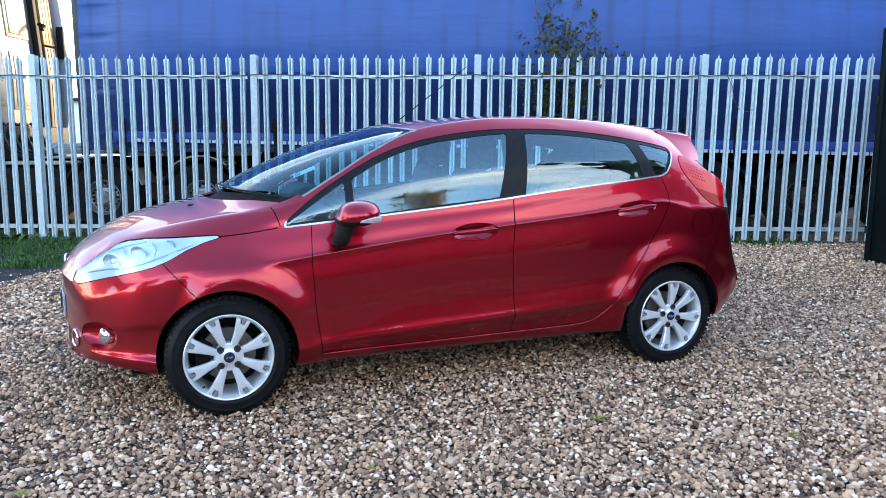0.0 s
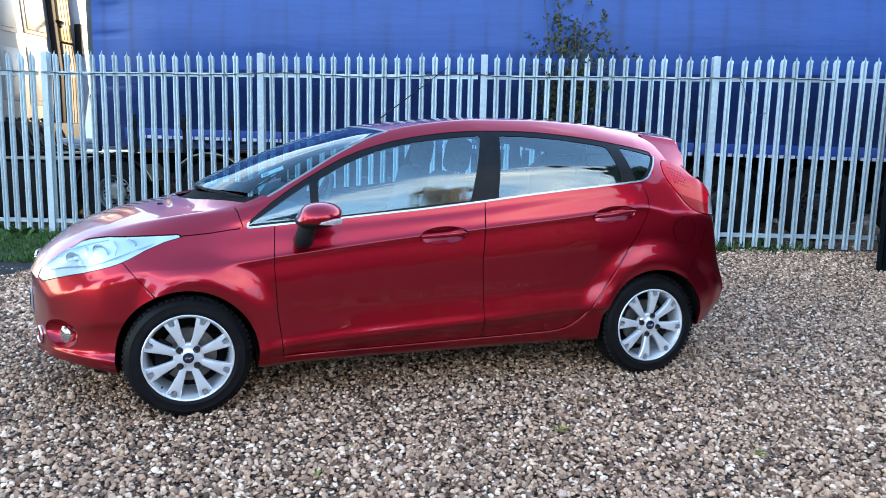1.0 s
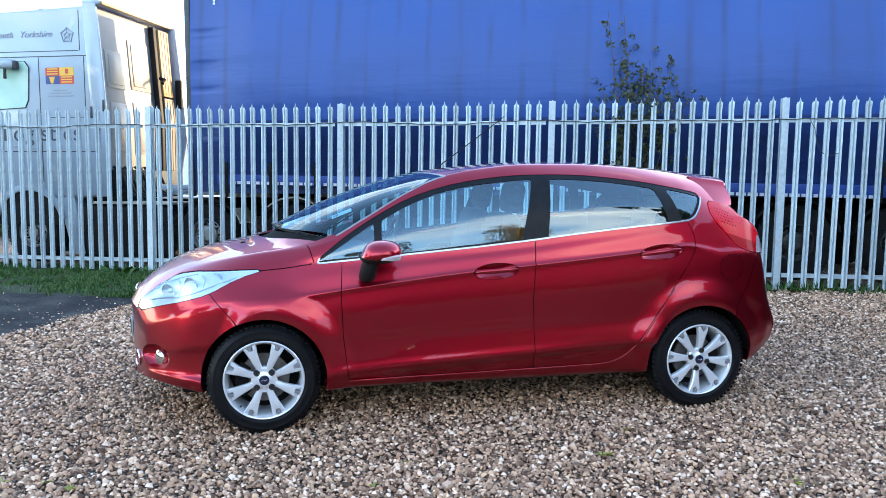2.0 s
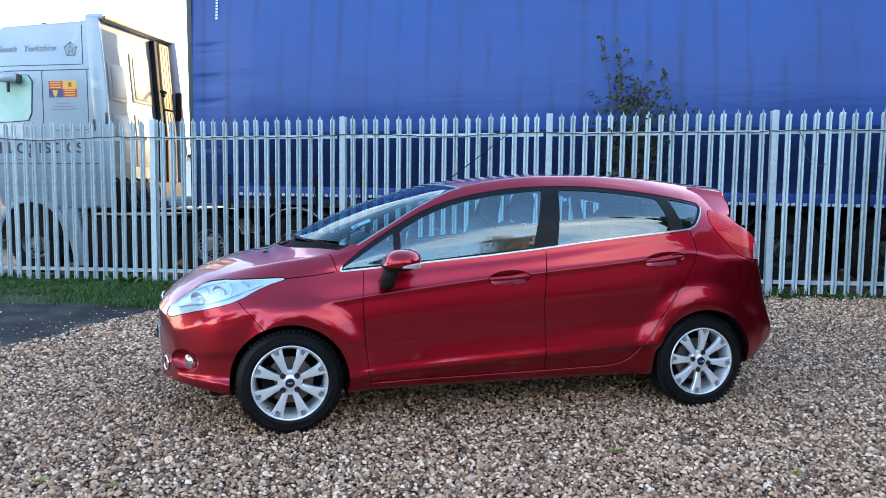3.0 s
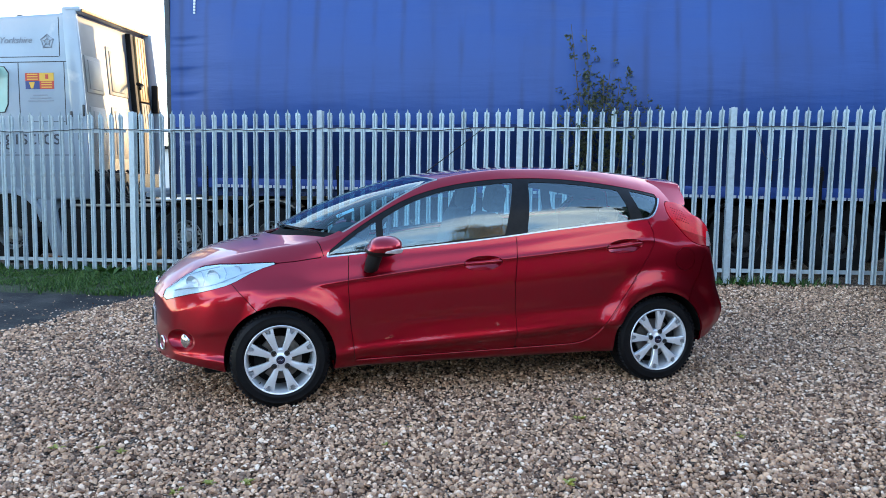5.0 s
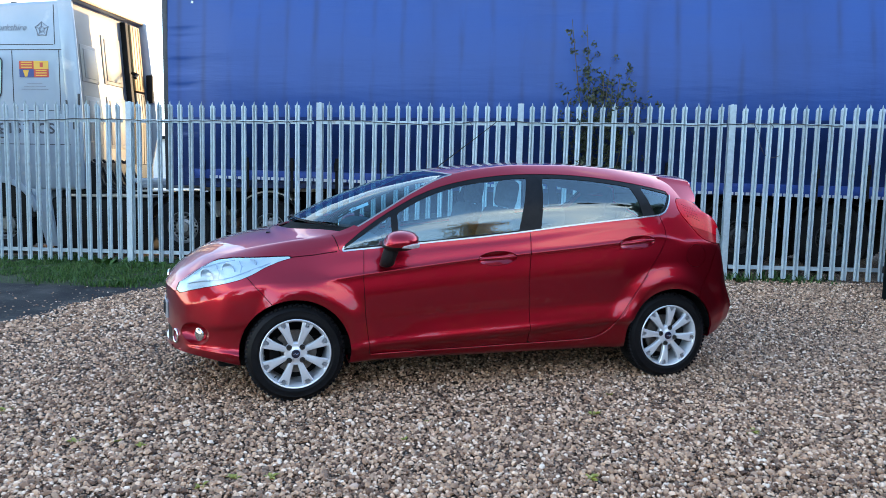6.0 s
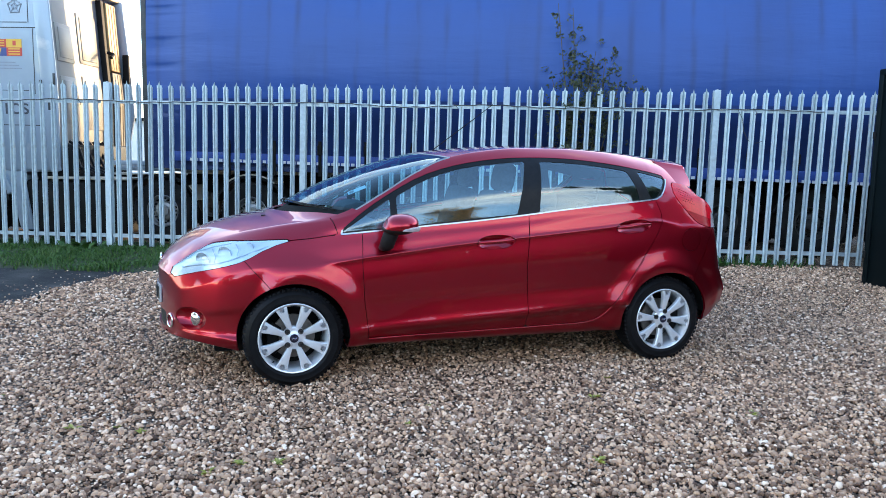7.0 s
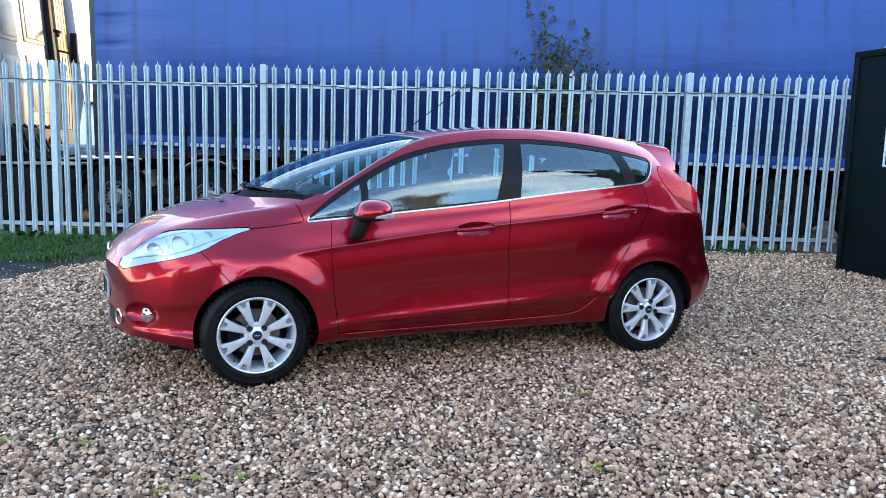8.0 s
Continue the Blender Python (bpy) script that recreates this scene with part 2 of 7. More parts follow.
def streaked(m, pitch, tint, amount):
    """Adds faint rain-washed vertical streaks at an even pitch to a material."""
    nt = m.node_tree
    b = nt.nodes["Principled BSDF"]
    src = b.inputs["Base Color"].links[0].from_socket
    tc = nt.nodes.new("ShaderNodeTexCoord")
    sep = nt.nodes.new("ShaderNodeSeparateXYZ")
    nt.links.new(tc.outputs["Object"], sep.inputs[0])
    a, s, p, q = (nt.nodes.new("ShaderNodeMath") for _ in range(4))
    a.operation, s.operation, p.operation, q.operation = "MULTIPLY", "SINE", "POWER", "MULTIPLY"
    a.inputs[1].default_value = math.pi / pitch
    nt.links.new(sep.outputs["X"], a.inputs[0])
    nt.links.new(a.outputs[0], s.inputs[0])
    sq = nt.nodes.new("ShaderNodeMath")
    sq.operation = "MULTIPLY"
    nt.links.new(s.outputs[0], sq.inputs[0])
    nt.links.new(s.outputs[0], sq.inputs[1])
    p.inputs[1].default_value = 9.0
    nt.links.new(sq.outputs[0], p.inputs[0])
    mp = nt.nodes.new("ShaderNodeMapping")
    mp.inputs["Scale"].default_value = (2.2, 1, 0.35)
    n = nt.nodes.new("ShaderNodeTexNoise")
    n.inputs["Scale"].default_value, n.inputs["Detail"].default_value = 2.4, 6
    nt.links.new(tc.outputs["Object"], mp.inputs[0])
    nt.links.new(mp.outputs[0], n.inputs["Vector"])
    r = ramp_node(nt, [(0.38, (0, 0, 0)), (0.66, (amount, amount, amount))])
    nt.links.new(n.outputs["Fac"], r.inputs["Fac"])
    nt.links.new(p.outputs[0], q.inputs[0])
    nt.links.new(r.outputs["Color"], q.inputs[1])
    mx = nt.nodes.new("ShaderNodeMix")
    mx.data_type = "RGBA"
    nt.links.new(q.outputs[0], mx.inputs[0])
    nt.links.new(src, mx.inputs[6])
    mx.inputs[7].default_value = (*tint, 1)
    nt.links.new(mx.outputs[2], b.inputs["Base Color"])


def rumpled(m, stretch, scale, strength):
    """Adds fine relief, drawn out along one way, on top of a material's own."""
    nt = m.node_tree
    b = nt.nodes["Principled BSDF"]
    tc, mp, n, bn = (nt.nodes.new(k) for k in ("ShaderNodeTexCoord", "ShaderNodeMapping", "ShaderNodeTexNoise", "ShaderNodeBump"))
    mp.inputs["Scale"].default_value = stretch
    n.inputs["Scale"].default_value, n.inputs["Detail"].default_value = scale, 7
    bn.inputs["Strength"].default_value, bn.inputs["Distance"].default_value = strength, 0.012
    nt.links.new(tc.outputs["Object"], mp.inputs[0])
    nt.links.new(mp.outputs[0], n.inputs["Vector"])
    nt.links.new(n.outputs["Fac"], bn.inputs["Height"])
    if b.inputs["Normal"].links:
        nt.links.new(b.inputs["Normal"].links[0].from_socket, bn.inputs["Normal"])
    nt.links.new(bn.outputs["Normal"], b.inputs["Normal"])


rumpled(M_CURTAIN, (0.8, 1, 6.0), 2.4, 0.46)
rumpled(M_SHADEBLUE, (0.7, 1, 5.0), 2.6, 0.9)
streaked(M_CURTAIN, 0.43, (0.008, 0.026, 0.12), 0.68)
M_LEAFGOLD = mat("golden_leaves", [(0.0, (0.20, 0.11, 0.02)), (0.5, (0.36, 0.20, 0.035)), (1.0, (0.52, 0.32, 0.06))], 0.6, random="island", scale=3)


# ---- car materials ----
def car_paint():
    m = mat("red_metallic_paint", [(0.3, (0.34, 0.0030, 0.015)), (0.7, (0.39, 0.0040, 0.020))], 0.31, 0.90, scale=900, detail=2, coat=1.0)
    b = m.node_tree.nodes["Principled BSDF"]
    b.inputs["Coat Roughness"].default_value = 0.025
    b.inputs["Coat IOR"].default_value = 1.45
    return m


M_PAINT = car_paint()
M_BLACKGLOSS = mat("satin_black_frame", [(0.3, (0.006, 0.006, 0.007)), (0.7, (0.011, 0.011, 0.012))], 0.38, scale=30, spec=0.18)
M_PLASTIC = mat("black_plastic", [(0.3, (0.012, 0.012, 0.013)), (0.7, (0.018, 0.018, 0.019))], 0.55, spec=0.18, scale=40, bump=0.1, bump_scale=300)
M_TYRE = mat("tyre_rubber", [(0.3, (0.004, 0.004, 0.005)), (0.7, (0.009, 0.009, 0.010))], 0.5, scale=12, bump=0.15, bump_scale=90, spec=0.16, dirt=((0.022, 0.020, 0.017), 14, 0.66))
M_ALLOY = mat("silver_alloy", [(0.3, (0.76, 0.78, 0.81)), (0.7, (0.84, 0.86, 0.88))], 0.27, 0.45, scale=20, coat=0.4, dirt=((0.40, 0.38, 0.35), 25, 0.66))
M_CHROME = mat("bright_chrome", (0.80, 0.81, 0.82), 0.12, 1.0)
M_CHROMESAT = mat("satin_bright_trim", [(0.3, (0.34, 0.37, 0.41)), (0.7, (0.42, 0.45, 0.49))], 0.26, 0.95, scale=40)
M_DISC = mat("brake_disc_steel", [(0.3, (0.13, 0.12, 0.11)), (0.7, (0.25, 0.23, 0.21))], 0.45, 0.8, scale=30)
M_GLASS = glass("car_window_glass", (0.72, 0.95, 1.0), gloss=0.16, clear=0.97)
M_SCREEN = glass("windscreen_glass", (0.38, 0.66, 0.76), gloss=0.03)
M_LENS = glass("headlamp_lens", (0.93, 0.97, 1.0), gloss=0.13, clear=0.97)
M_BOWL = mat("lamp_reflector", [(0.3, (0.56, 0.66, 0.73)), (0.7, (0.70, 0.78, 0.84))], 0.34, 0.20, scale=6)
M_LAMPGREY = mat("pale_grey_lamp_plastic", [(0.3, (0.36, 0.44, 0.51)), (0.7, (0.46, 0.54, 0.60))], 0.3, 0.2, scale=20)
M_TAIL = mat("red_lamp_plastic", [(0.3, (0.56, 0.002, 0.010)), (0.7, (0.72, 0.004, 0.018))], 0.16, scale=70, spec=0.25)
M_TAILDARK = mat("deep_red_lamp_plastic", [(0.3, (0.30, 0.001, 0.006)), (0.7, (0.40, 0.002, 0.010))], 0.20, scale=70, spec=0.12)
M_CLEAR = mat("clear_lamp_plastic", [(0.3, (0.34, 0.27, 0.27)), (0.7, (0.48, 0.42, 0.42))], 0.15, scale=60, coat=1.0)
M_CARD = mat("pale_card", [(0.3, (0.62, 0.72, 0.74)), (0.7, (0.70, 0.80, 0.82))], 0.6, scale=20)
M_SEAT = mat("dark_seat_cloth", [(0.3, (0.02, 0.022, 0.026)), (0.7, (0.045, 0.048, 0.055))], 0.9, scale=60, bump=0.2, bump_scale=300)
M_TRIM = mat("grey_interior_trim", [(0.3, (0.03, 0.03, 0.032)), (0.7, (0.055, 0.055, 0.058))], 0.7, scale=30)
M_LINER = mat("black_underseal", [(0.3, (0.006, 0.006, 0.006)), (0.7, (0.012, 0.012, 0.012))], 0.8, scale=20, spec=0.1)
M_BADGE = mat("navy_badge_enamel", (0.006, 0.010, 0.035), 0.2, coat=1.0)
M_HEADLINER = mat("pale_headlining", [(0.3, (0.30, 0.30, 0.29)), (0.7, (0.36, 0.36, 0.35))], 0.9, scale=40)
M_PLATE = mat("plate_white", (0.36, 0.39, 0.42), 0.35, coat=0.5)
M_FORKSHADE = mat("grey_fork_shade", [(0.3, (0.20, 0.205, 0.22)), (0.7, (0.30, 0.305, 0.32))], 0.5, 0.3, scale=60)
M_NUT = mat("dark_wheel_nut", [(0.3, (0.03, 0.03, 0.032)), (0.7, (0.10, 0.10, 0.10))], 0.35, 0.8, scale=60)
M_SCREENTRIM = mat("grey_screen_moulding", [(0.3, (0.16, 0.17, 0.18)), (0.7, (0.24, 0.25, 0.26))], 0.35, scale=30)


# ---- small builders ----
def link_mesh(name, bm, material, smooth=False, parent=None, label="", m=None):
    me = bpy.data.meshes.new(name)
    bm.normal_update()
    bm.to_mesh(me)
    bm.free()
    for k in (material if isinstance(material, (list, tuple)) else [material]):
        me.materials.append(k)
    if smooth:
        me.shade_smooth()
        if smooth != "all":
            me.set_sharp_from_angle(angle=radians(35))
    ob = new(name, me)
    if parent is not None:
        ob.parent = parent
    if m is not None:
        ob.matrix_basis = m
    if label:
        tagged(ob, label)
    return ob


def part(name, bm, material, parent, label="", smooth=True, m=None):
    return link_mesh(name, bm, material, smooth, parent, label, m)


def share(name, mesh, parent, m, label=""):
    """One more piece on a mesh that others use too."""
    ob = new(name, mesh)
    ob.parent = parent
    ob.matrix_basis = m
    if label:
        tagged(ob, label)
    return ob


def thing(name, m, label, category, group="", kind=""):
    e = new(name)
    e.empty_display_size = 0.2
    e.matrix_world = m
    return tagged(e, label, category, group, kind)


def box(bm, x0, x1, y0, y1, z0, z1, bevel=0.0, seg=2, m=None):
    g = bmesh.new()
    bmesh.ops.create_cube(g, size=1)
    bmesh.ops.transform(g, matrix=Matrix.Translation(((x0 + x1) / 2, (y0 + y1) / 2, (z0 + z1) / 2)) @ Matrix.Diagonal((x1 - x0, y1 - y0, z1 - z0, 1)), verts=g.verts)
    if bevel:
        bmesh.ops.bevel(g, geom=g.edges[:], offset=bevel, segments=seg, affect="EDGES", profile=0.5)
    return merge(bm, g, m)


def merge(bm, g, m=None):
    if m is not None:
        bmesh.ops.transform(g, matrix=m, verts=g.verts)
    me = bpy.data.meshes.new("tmp")
    g.to_mesh(me)
    g.free()
    bm.from_mesh(me)
    bpy.data.meshes.remove(me)
    return bm


def prism(bm, outline, y0, y1, bevel=0.0, m=None, seg=2):
    """A plate with the outline given in x and z, from y0 to y1."""
    g = bmesh.new()
    a = [g.verts.new((x, y0, z)) for x, z in outline]
    f = g.faces.new(a)
    r = bmesh.ops.extrude_face_region(g, geom=[f])
    bmesh.ops.translate(g, vec=(0, y1 - y0, 0), verts=[v for v in r["geom"] if isinstance(v, bmesh.types.BMVert)])
    bmesh.ops.recalc_face_normals(g, faces=g.faces)
    if bevel:
        bmesh.ops.bevel(g, geom=g.edges[:], offset=bevel, segments=seg, affect="EDGES", profile=0.5)
    return merge(bm, g, m)


def lathe(bm, profile, steps=48, m=None, close=False):
    """Turns a profile of (radius, y) about the y axis."""
    g = bmesh.new()
    rings = []
    for i in range(steps):
        a = 2 * math.pi * i / steps
        rings.append([g.verts.new((r * math.cos(a), y, r * math.sin(a))) for r, y in profile])
    n = len(profile)
    for i in range(steps):
        p, q = rings[i], rings[(i + 1) % steps]
        for j in range(n if close else n - 1):
            k = (j + 1) % n
            g.faces.new((p[j], p[k], q[k], q[j]))
    bmesh.ops.remove_doubles(g, verts=g.verts, dist=1e-5)
    bmesh.ops.recalc_face_normals(g, faces=g.faces)
    return merge(bm, g, m)


def tube(bm, pts, radius, sides=8, m=None, taper=None, cap=True):
    """A round bar along points."""
    g = bmesh.new()
    pts = [Vector(p) for p in pts]
    rings = []
    up = Vector((0.13, 0.21, 1)).normalized()
    for i, p in enumerate(pts):
        d = (pts[min(i + 1, len(pts) - 1)] - pts[max(i - 1, 0)]).normalized()
        a = d.cross(up)
        a = a.normalized() if a.length > 1e-4 else d.cross(Vector((1, 0, 0))).normalized()
        b = d.cross(a)
        r = radius if taper is None else radius + (taper - radius) * i / (len(pts) - 1)
        rings.append([g.verts.new(p + a * r * math.cos(2 * math.pi * k / sides) + b * r * math.sin(2 * math.pi * k / sides)) for k in range(sides)])
    for i in range(len(rings) - 1):
        for k in range(sides):
            g.faces.new((rings[i][k], rings[i][(k + 1) % sides], rings[i + 1][(k + 1) % sides], rings[i + 1][k]))
    if cap:
        g.faces.new(rings[0][::-1]), g.faces.new(rings[-1])
    bmesh.ops.recalc_face_normals(g, faces=g.faces)
    return merge(bm, g, m)


def text_mesh(name, body, size, material, parent, m, shear=0.0, label="", spacing=1.0, depth=0.002):
    cu = bpy.data.curves.new(name, "FONT")
    cu.body, cu.size, cu.extrude, cu.shear, cu.space_character = body, size, depth, shear, spacing
    tmp = bpy.data.objects.new("tmp_text", cu)
    scene.collection.objects.link(tmp)
    bpy.context.view_layer.update()
    me = bpy.data.meshes.new_from_object(tmp.evaluated_get(bpy.context.evaluated_depsgraph_get()))
    bpy.data.objects.remove(tmp)
    bpy.data.curves.remove(cu)
    me.name = name
    me.materials.clear()
    me.materials.append(material)
    ob = new(name, me)
    ob.parent = parent
    ob.matrix_basis = m
    if label:
        tagged(ob, label)
    return ob


def soup(name, verts, faces, material, parent=None, smooth=False, label="", kind=""):
    """One mesh from numpy arrays of vertices and triangles."""
    me = bpy.data.meshes.new(name)
    me.vertices.add(len(verts))
    me.vertices.foreach_set("co", np.asarray(verts, np.float32).ravel())
    k = faces.shape[1]
    me.loops.add(faces.size)
    me.loops.foreach_set("vertex_index", faces.astype(np.int32).ravel())
    me.polygons.add(len(faces))
    me.polygons.foreach_set("loop_start", np.arange(0, faces.size, k, dtype=np.int32))
    me.update(calc_edges=True)
    if smooth:
        me.shade_smooth()
    me.materials.append(material)
    ob = new(name, me)
    if parent is not None:
        ob.parent = parent
    return tagged(ob, label, "", "", kind)


# ---- ground ----
FENCE = pose(0.741, 6.079, 0, 0, 0, -21.015)


def grid_sheet(xs, ys, height):
    v = np.array([(x, y, height(x, y)) for y in ys for x in xs])
    n = len(xs)
    f = np.array([(j * n + i, j * n + i + 1, (j + 1) * n + i + 1, (j + 1) * n + i) for j in range(len(ys) - 1) for i in range(n - 1)])
    return v, f


def spaced(near, far, step):
    a = list(np.arange(-near, near + step / 2, step))
    k, out = near, []
    while k < far:
        k = k * 1.7
        out.append(k)
    return [-b for b in out[::-1]] + a + out


gv, gf = grid_sheet(spaced(12, 900, 0.25), spaced(12, 900, 0.25), lambda x, y: -0.014 + 0.006 * noise.noise(Vector((x * 1.3, y * 1.3, 0))))
ground = soup("ground", gv, gf, M_GRAVEL, smooth=True, label="brown gravel bed of a yard", kind="structure")

# loose pebbles: rounder and finer near the walk, coarser meshes further off
rng = np.random.default_rng(5)


def dome(level):
    """The upper part of a rounded pebble: a top point and rings down to its flank."""
    n, rings = {3: (7, ((0.56, 0.82), (0.93, 0.38), (0.97, -0.20))), 2: (6, ((0.66, 0.74), (1.03, -0.02))), 1: (5, ((0.68, 0.74), (1.04, 0.0)))}[level]
    v, f = [(0.0, 0.0, 1.0)], []
    for k, (r, z) in enumerate(rings):
        v += [(r * math.cos(2 * math.pi * (i + 0.5 * k) / n), r * math.sin(2 * math.pi * (i + 0.5 * k) / n), z) for i in range(n)]
    for i in range(n):
        j = (i + 1) % n
        f.append((0, 1 + i, 1 + j))
        for k in range(len(rings) - 1):
            p, q = 1 + k * n, 1 + (k + 1) * n
            f += [(p + i, q + i, p + j), (p + j, q + i, q + j)]
    return np.array(v), np.array(f)


def pebbles(name, pts, level, scale, label):
    base, tri = dome(level)
    n, k = len(pts), len(base)
    longest = rng.gamma(9.0, 1 / 9.0, n) * 0.0101 * scale
    longest = np.clip(longest, 0.0045, 0.020)
    rad = np.stack([longest, longest * rng.uniform(0.60, 0.92, n), longest * rng.uniform(0.64, 0.98, n)], 1)
    lump = 1 + rng.normal(0, 0.06, (n, k, 1))
    v = base[None] * lump * rad[:, None]
    tilt = rng.normal(0, 0.33, (n, 2))
    spin = rng.uniform(0, 2 * np.pi, n)
    cx, sx, cy, sy, cz, sz = np.cos(tilt[:, 0]), np.sin(tilt[:, 0]), np.cos(tilt[:, 1]), np.sin(tilt[:, 1]), np.cos(spin), np.sin(spin)
    x, y, z = v[..., 0], v[..., 1], v[..., 2]
    x, y = x * cz[:, None] - y * sz[:, None], x * sz[:, None] + y * cz[:, None]
    y, z = y * cx[:, None] - z * sx[:, None], y * sx[:, None] + z * cx[:, None]
    x, z = x * cy[:, None] + z * sy[:, None], -x * sy[:, None] + z * cy[:, None]
    lift = rng.uniform(-0.011, 0.010, n)
    v = np.stack([x + pts[:, 0:1], y + pts[:, 1:2], z + lift[:, None]], 2).reshape(-1, 3)
    f = (tri[None] + (np.arange(n) * k)[:, None, None]).reshape(-1, 3)
    return soup(name, v, f, M_PEBBLE, smooth=True, label=label, kind="stuff")


def scatter(x0, x1, y0, y1, density, keep):
    n = int((x1 - x0) * (y1 - y0) * density)
    p = np.stack([rng.uniform(x0, x1, n), rng.uniform(y0, y1, n)], 1)
    return p[keep(p[:, 0], p[:, 1])]


def bay(x, y):
    """Distance behind the fence line (negative on the yard's side)."""
    return (x - 0.741) * 0.3586 + (y - 6.079) * 0.9334


def gravel_edge(x, y):
    """Positive on the gravel; the tarmac drive lies beyond."""
    wob = 0.07 * np.sin(3.1 * y + 1.0) + 0.05 * np.sin(7.3 * y)
    return x - (-2.45 + 0.14 * (y - 2.3) + 0.17 * np.maximum(0, y - 2.3) ** 2 * 1.0) + wob


in_view = lambda x, y: (x > -0.75 - 0.37 * (y + 4.45)) & (x < np.maximum(0.35 + 1.0 * (y + 4.45), 1.25 * (y + 4.0) - 0.2))
close = scatter(-2.0, 3.2, -2.75, -1.35, 4300, lambda x, y: in_view(x, y) & (y > -1.70 - 0.27 * x))
pebbles("gravel", close, 3, 1.0, "loose brown and grey rounded gravel on the open yard")
near = scatter(-2.9, 3.8, -1.35, -0.55, 4300, in_view)
pebbles("gravel", near, 2, 1.0, "loose brown and grey rounded gravel on the yard")
mid = scatter(-5.0, 7.0, -0.55, 1.9, 3300, lambda x, y: in_view(x, y) & ((y < 1.0) | (x < -0.05) | (x > 2.55)) & ((y < 0.9) | (rng.uniform(0, 1, len(x)) < 0.7)) & (gravel_edge(x, y) > 0))
pebbles("gravel", mid, 1, 1.0, "loose brown and grey rounded gravel round the parked car")
far = scatter(-3.2, 9.5, 1.9, 6.5, 1400, lambda x, y: (bay(x, y) < 0.05) & (gravel_edge(x, y) > 0) & ((x < 0.4) | (x > 2.9)) & in_view(x, y))
pebbles("gravel", far, 1, 1.38, "loose brown gravel in front of the fence")

# tarmac drive to the left, beyond the gravel's ragged edge
bm = bmesh.new()
ys = np.arange(1.0, 7.4, 0.1)
left, right = [], []
for y in ys:
    x = -6.0
    while gravel_edge(x, y) < 0 and x < 2:
        x += 0.02
    left.append(bm.verts.new((-40, y, -0.004))), right.append(bm.verts.new((x + 0.05, y, -0.004)))
for i in range(len(ys) - 1):
    bm.faces.new((left[i], right[i], right[i + 1], left[i + 1]))
tagged(link_mesh("road", bm, M_TARMAC), "worn dark asphalt drive beside the gravel", "", "", "structure")

# soil under the verge
bm = bmesh.new()
for a, b, c, d in (((-16, -2.15), (-0.35, -1.95), (0.1, 0.6), (-16, 0.6)),):
    bm.faces.new([bm.verts.new(FENCE @ Vector((*p, 0.004))) for p in (a, b, c, d)])
bmesh.ops.subdivide_edges(bm, edges=bm.edges[:], cuts=24, use_grid_fill=True)
for v in bm.verts:
    v.co.z += (0.02 * noise.noise(v.co * 1.7) + 0.012) * min(1.0, max(0.0, (bay(v.co.x, v.co.y) + 2.0) / 0.3)) - 0.004 - 0.012 * max(0.0, min(1.0, (-1.85 - bay(v.co.x, v.co.y)) / 0.2))
tagged(link_mesh("verge", bm, M_SOIL, "all"), "grassed soil verge along the fence", "", "", "structure")


def blades(name, pts, tall, material, label, wide=0.006):
    n = len(pts)
    h = rng.uniform(0.5, 1.15, n) * tall
    h *= np.array([0.75 + 0.9 * max(-0.5, noise.noise(Vector((x * 1.9, y * 1.9, 4)))) for x, y in pts])
    a = rng.uniform(0, 2 * np.pi, n)
    lean = rng.normal(0, 0.45, (n, 2)) * h[:, None]
    w = wide * rng.uniform(0.6, 1.5, n)
    d = np.stack([np.cos(a), np.sin(a)], 1) * w[:, None]
    z0 = np.full(n, -0.01)
    base = pts
    mid_ = base + lean * 0.35
    top = base + lean
    V = np.stack([np.c_[base - d, z0], np.c_[base + d, z0], np.c_[mid_ + d * 0.8, h * 0.6], np.c_[mid_ - d * 0.8, h * 0.6], np.c_[top, h]], 1).reshape(-1, 3)
    k = (np.arange(n) * 5)[:, None, None]
    F = (np.array([[0, 1, 2], [0, 2, 3], [3, 2, 4]])[None] + k).reshape(-1, 3)
    return soup(name, V, F, material, label=label, kind="stuff")


def fence_points(n, s0, s1, d0, d1, keep=None):
    p = np.stack([rng.uniform(s0, s1, n), rng.uniform(d0, d1, n)], 1)
    if keep is not None:
        p = p[keep(p[:, 0], p[:, 1])]
    c, s = math.cos(radians(-21.015)), math.sin(radians(-21.015))
    return np.stack([0.741 + p[:, 0] * c - p[:, 1] * s, 6.079 + p[:, 0] * s + p[:, 1] * c], 1)


blades("grass", fence_points(40000, -9.0, 0.0, -2.05, 0.5, lambda s, d: rng.uniform(0, 1, len(s)) < np.clip((d + 2.0 + 0.25 * np.sin(2.3 * s) + 0.15 * np.sin(5.9 * s)) / 0.4, 0.02, 1)), 0.082, M_GRASS, "short green grass on the verge by the fence")
blades("weeds", fence_points(2600, -9.0, 7.0, -0.16, 0.35), 0.15, M_GRASS, "rough grass and weeds at the foot of the fence", 0.009)

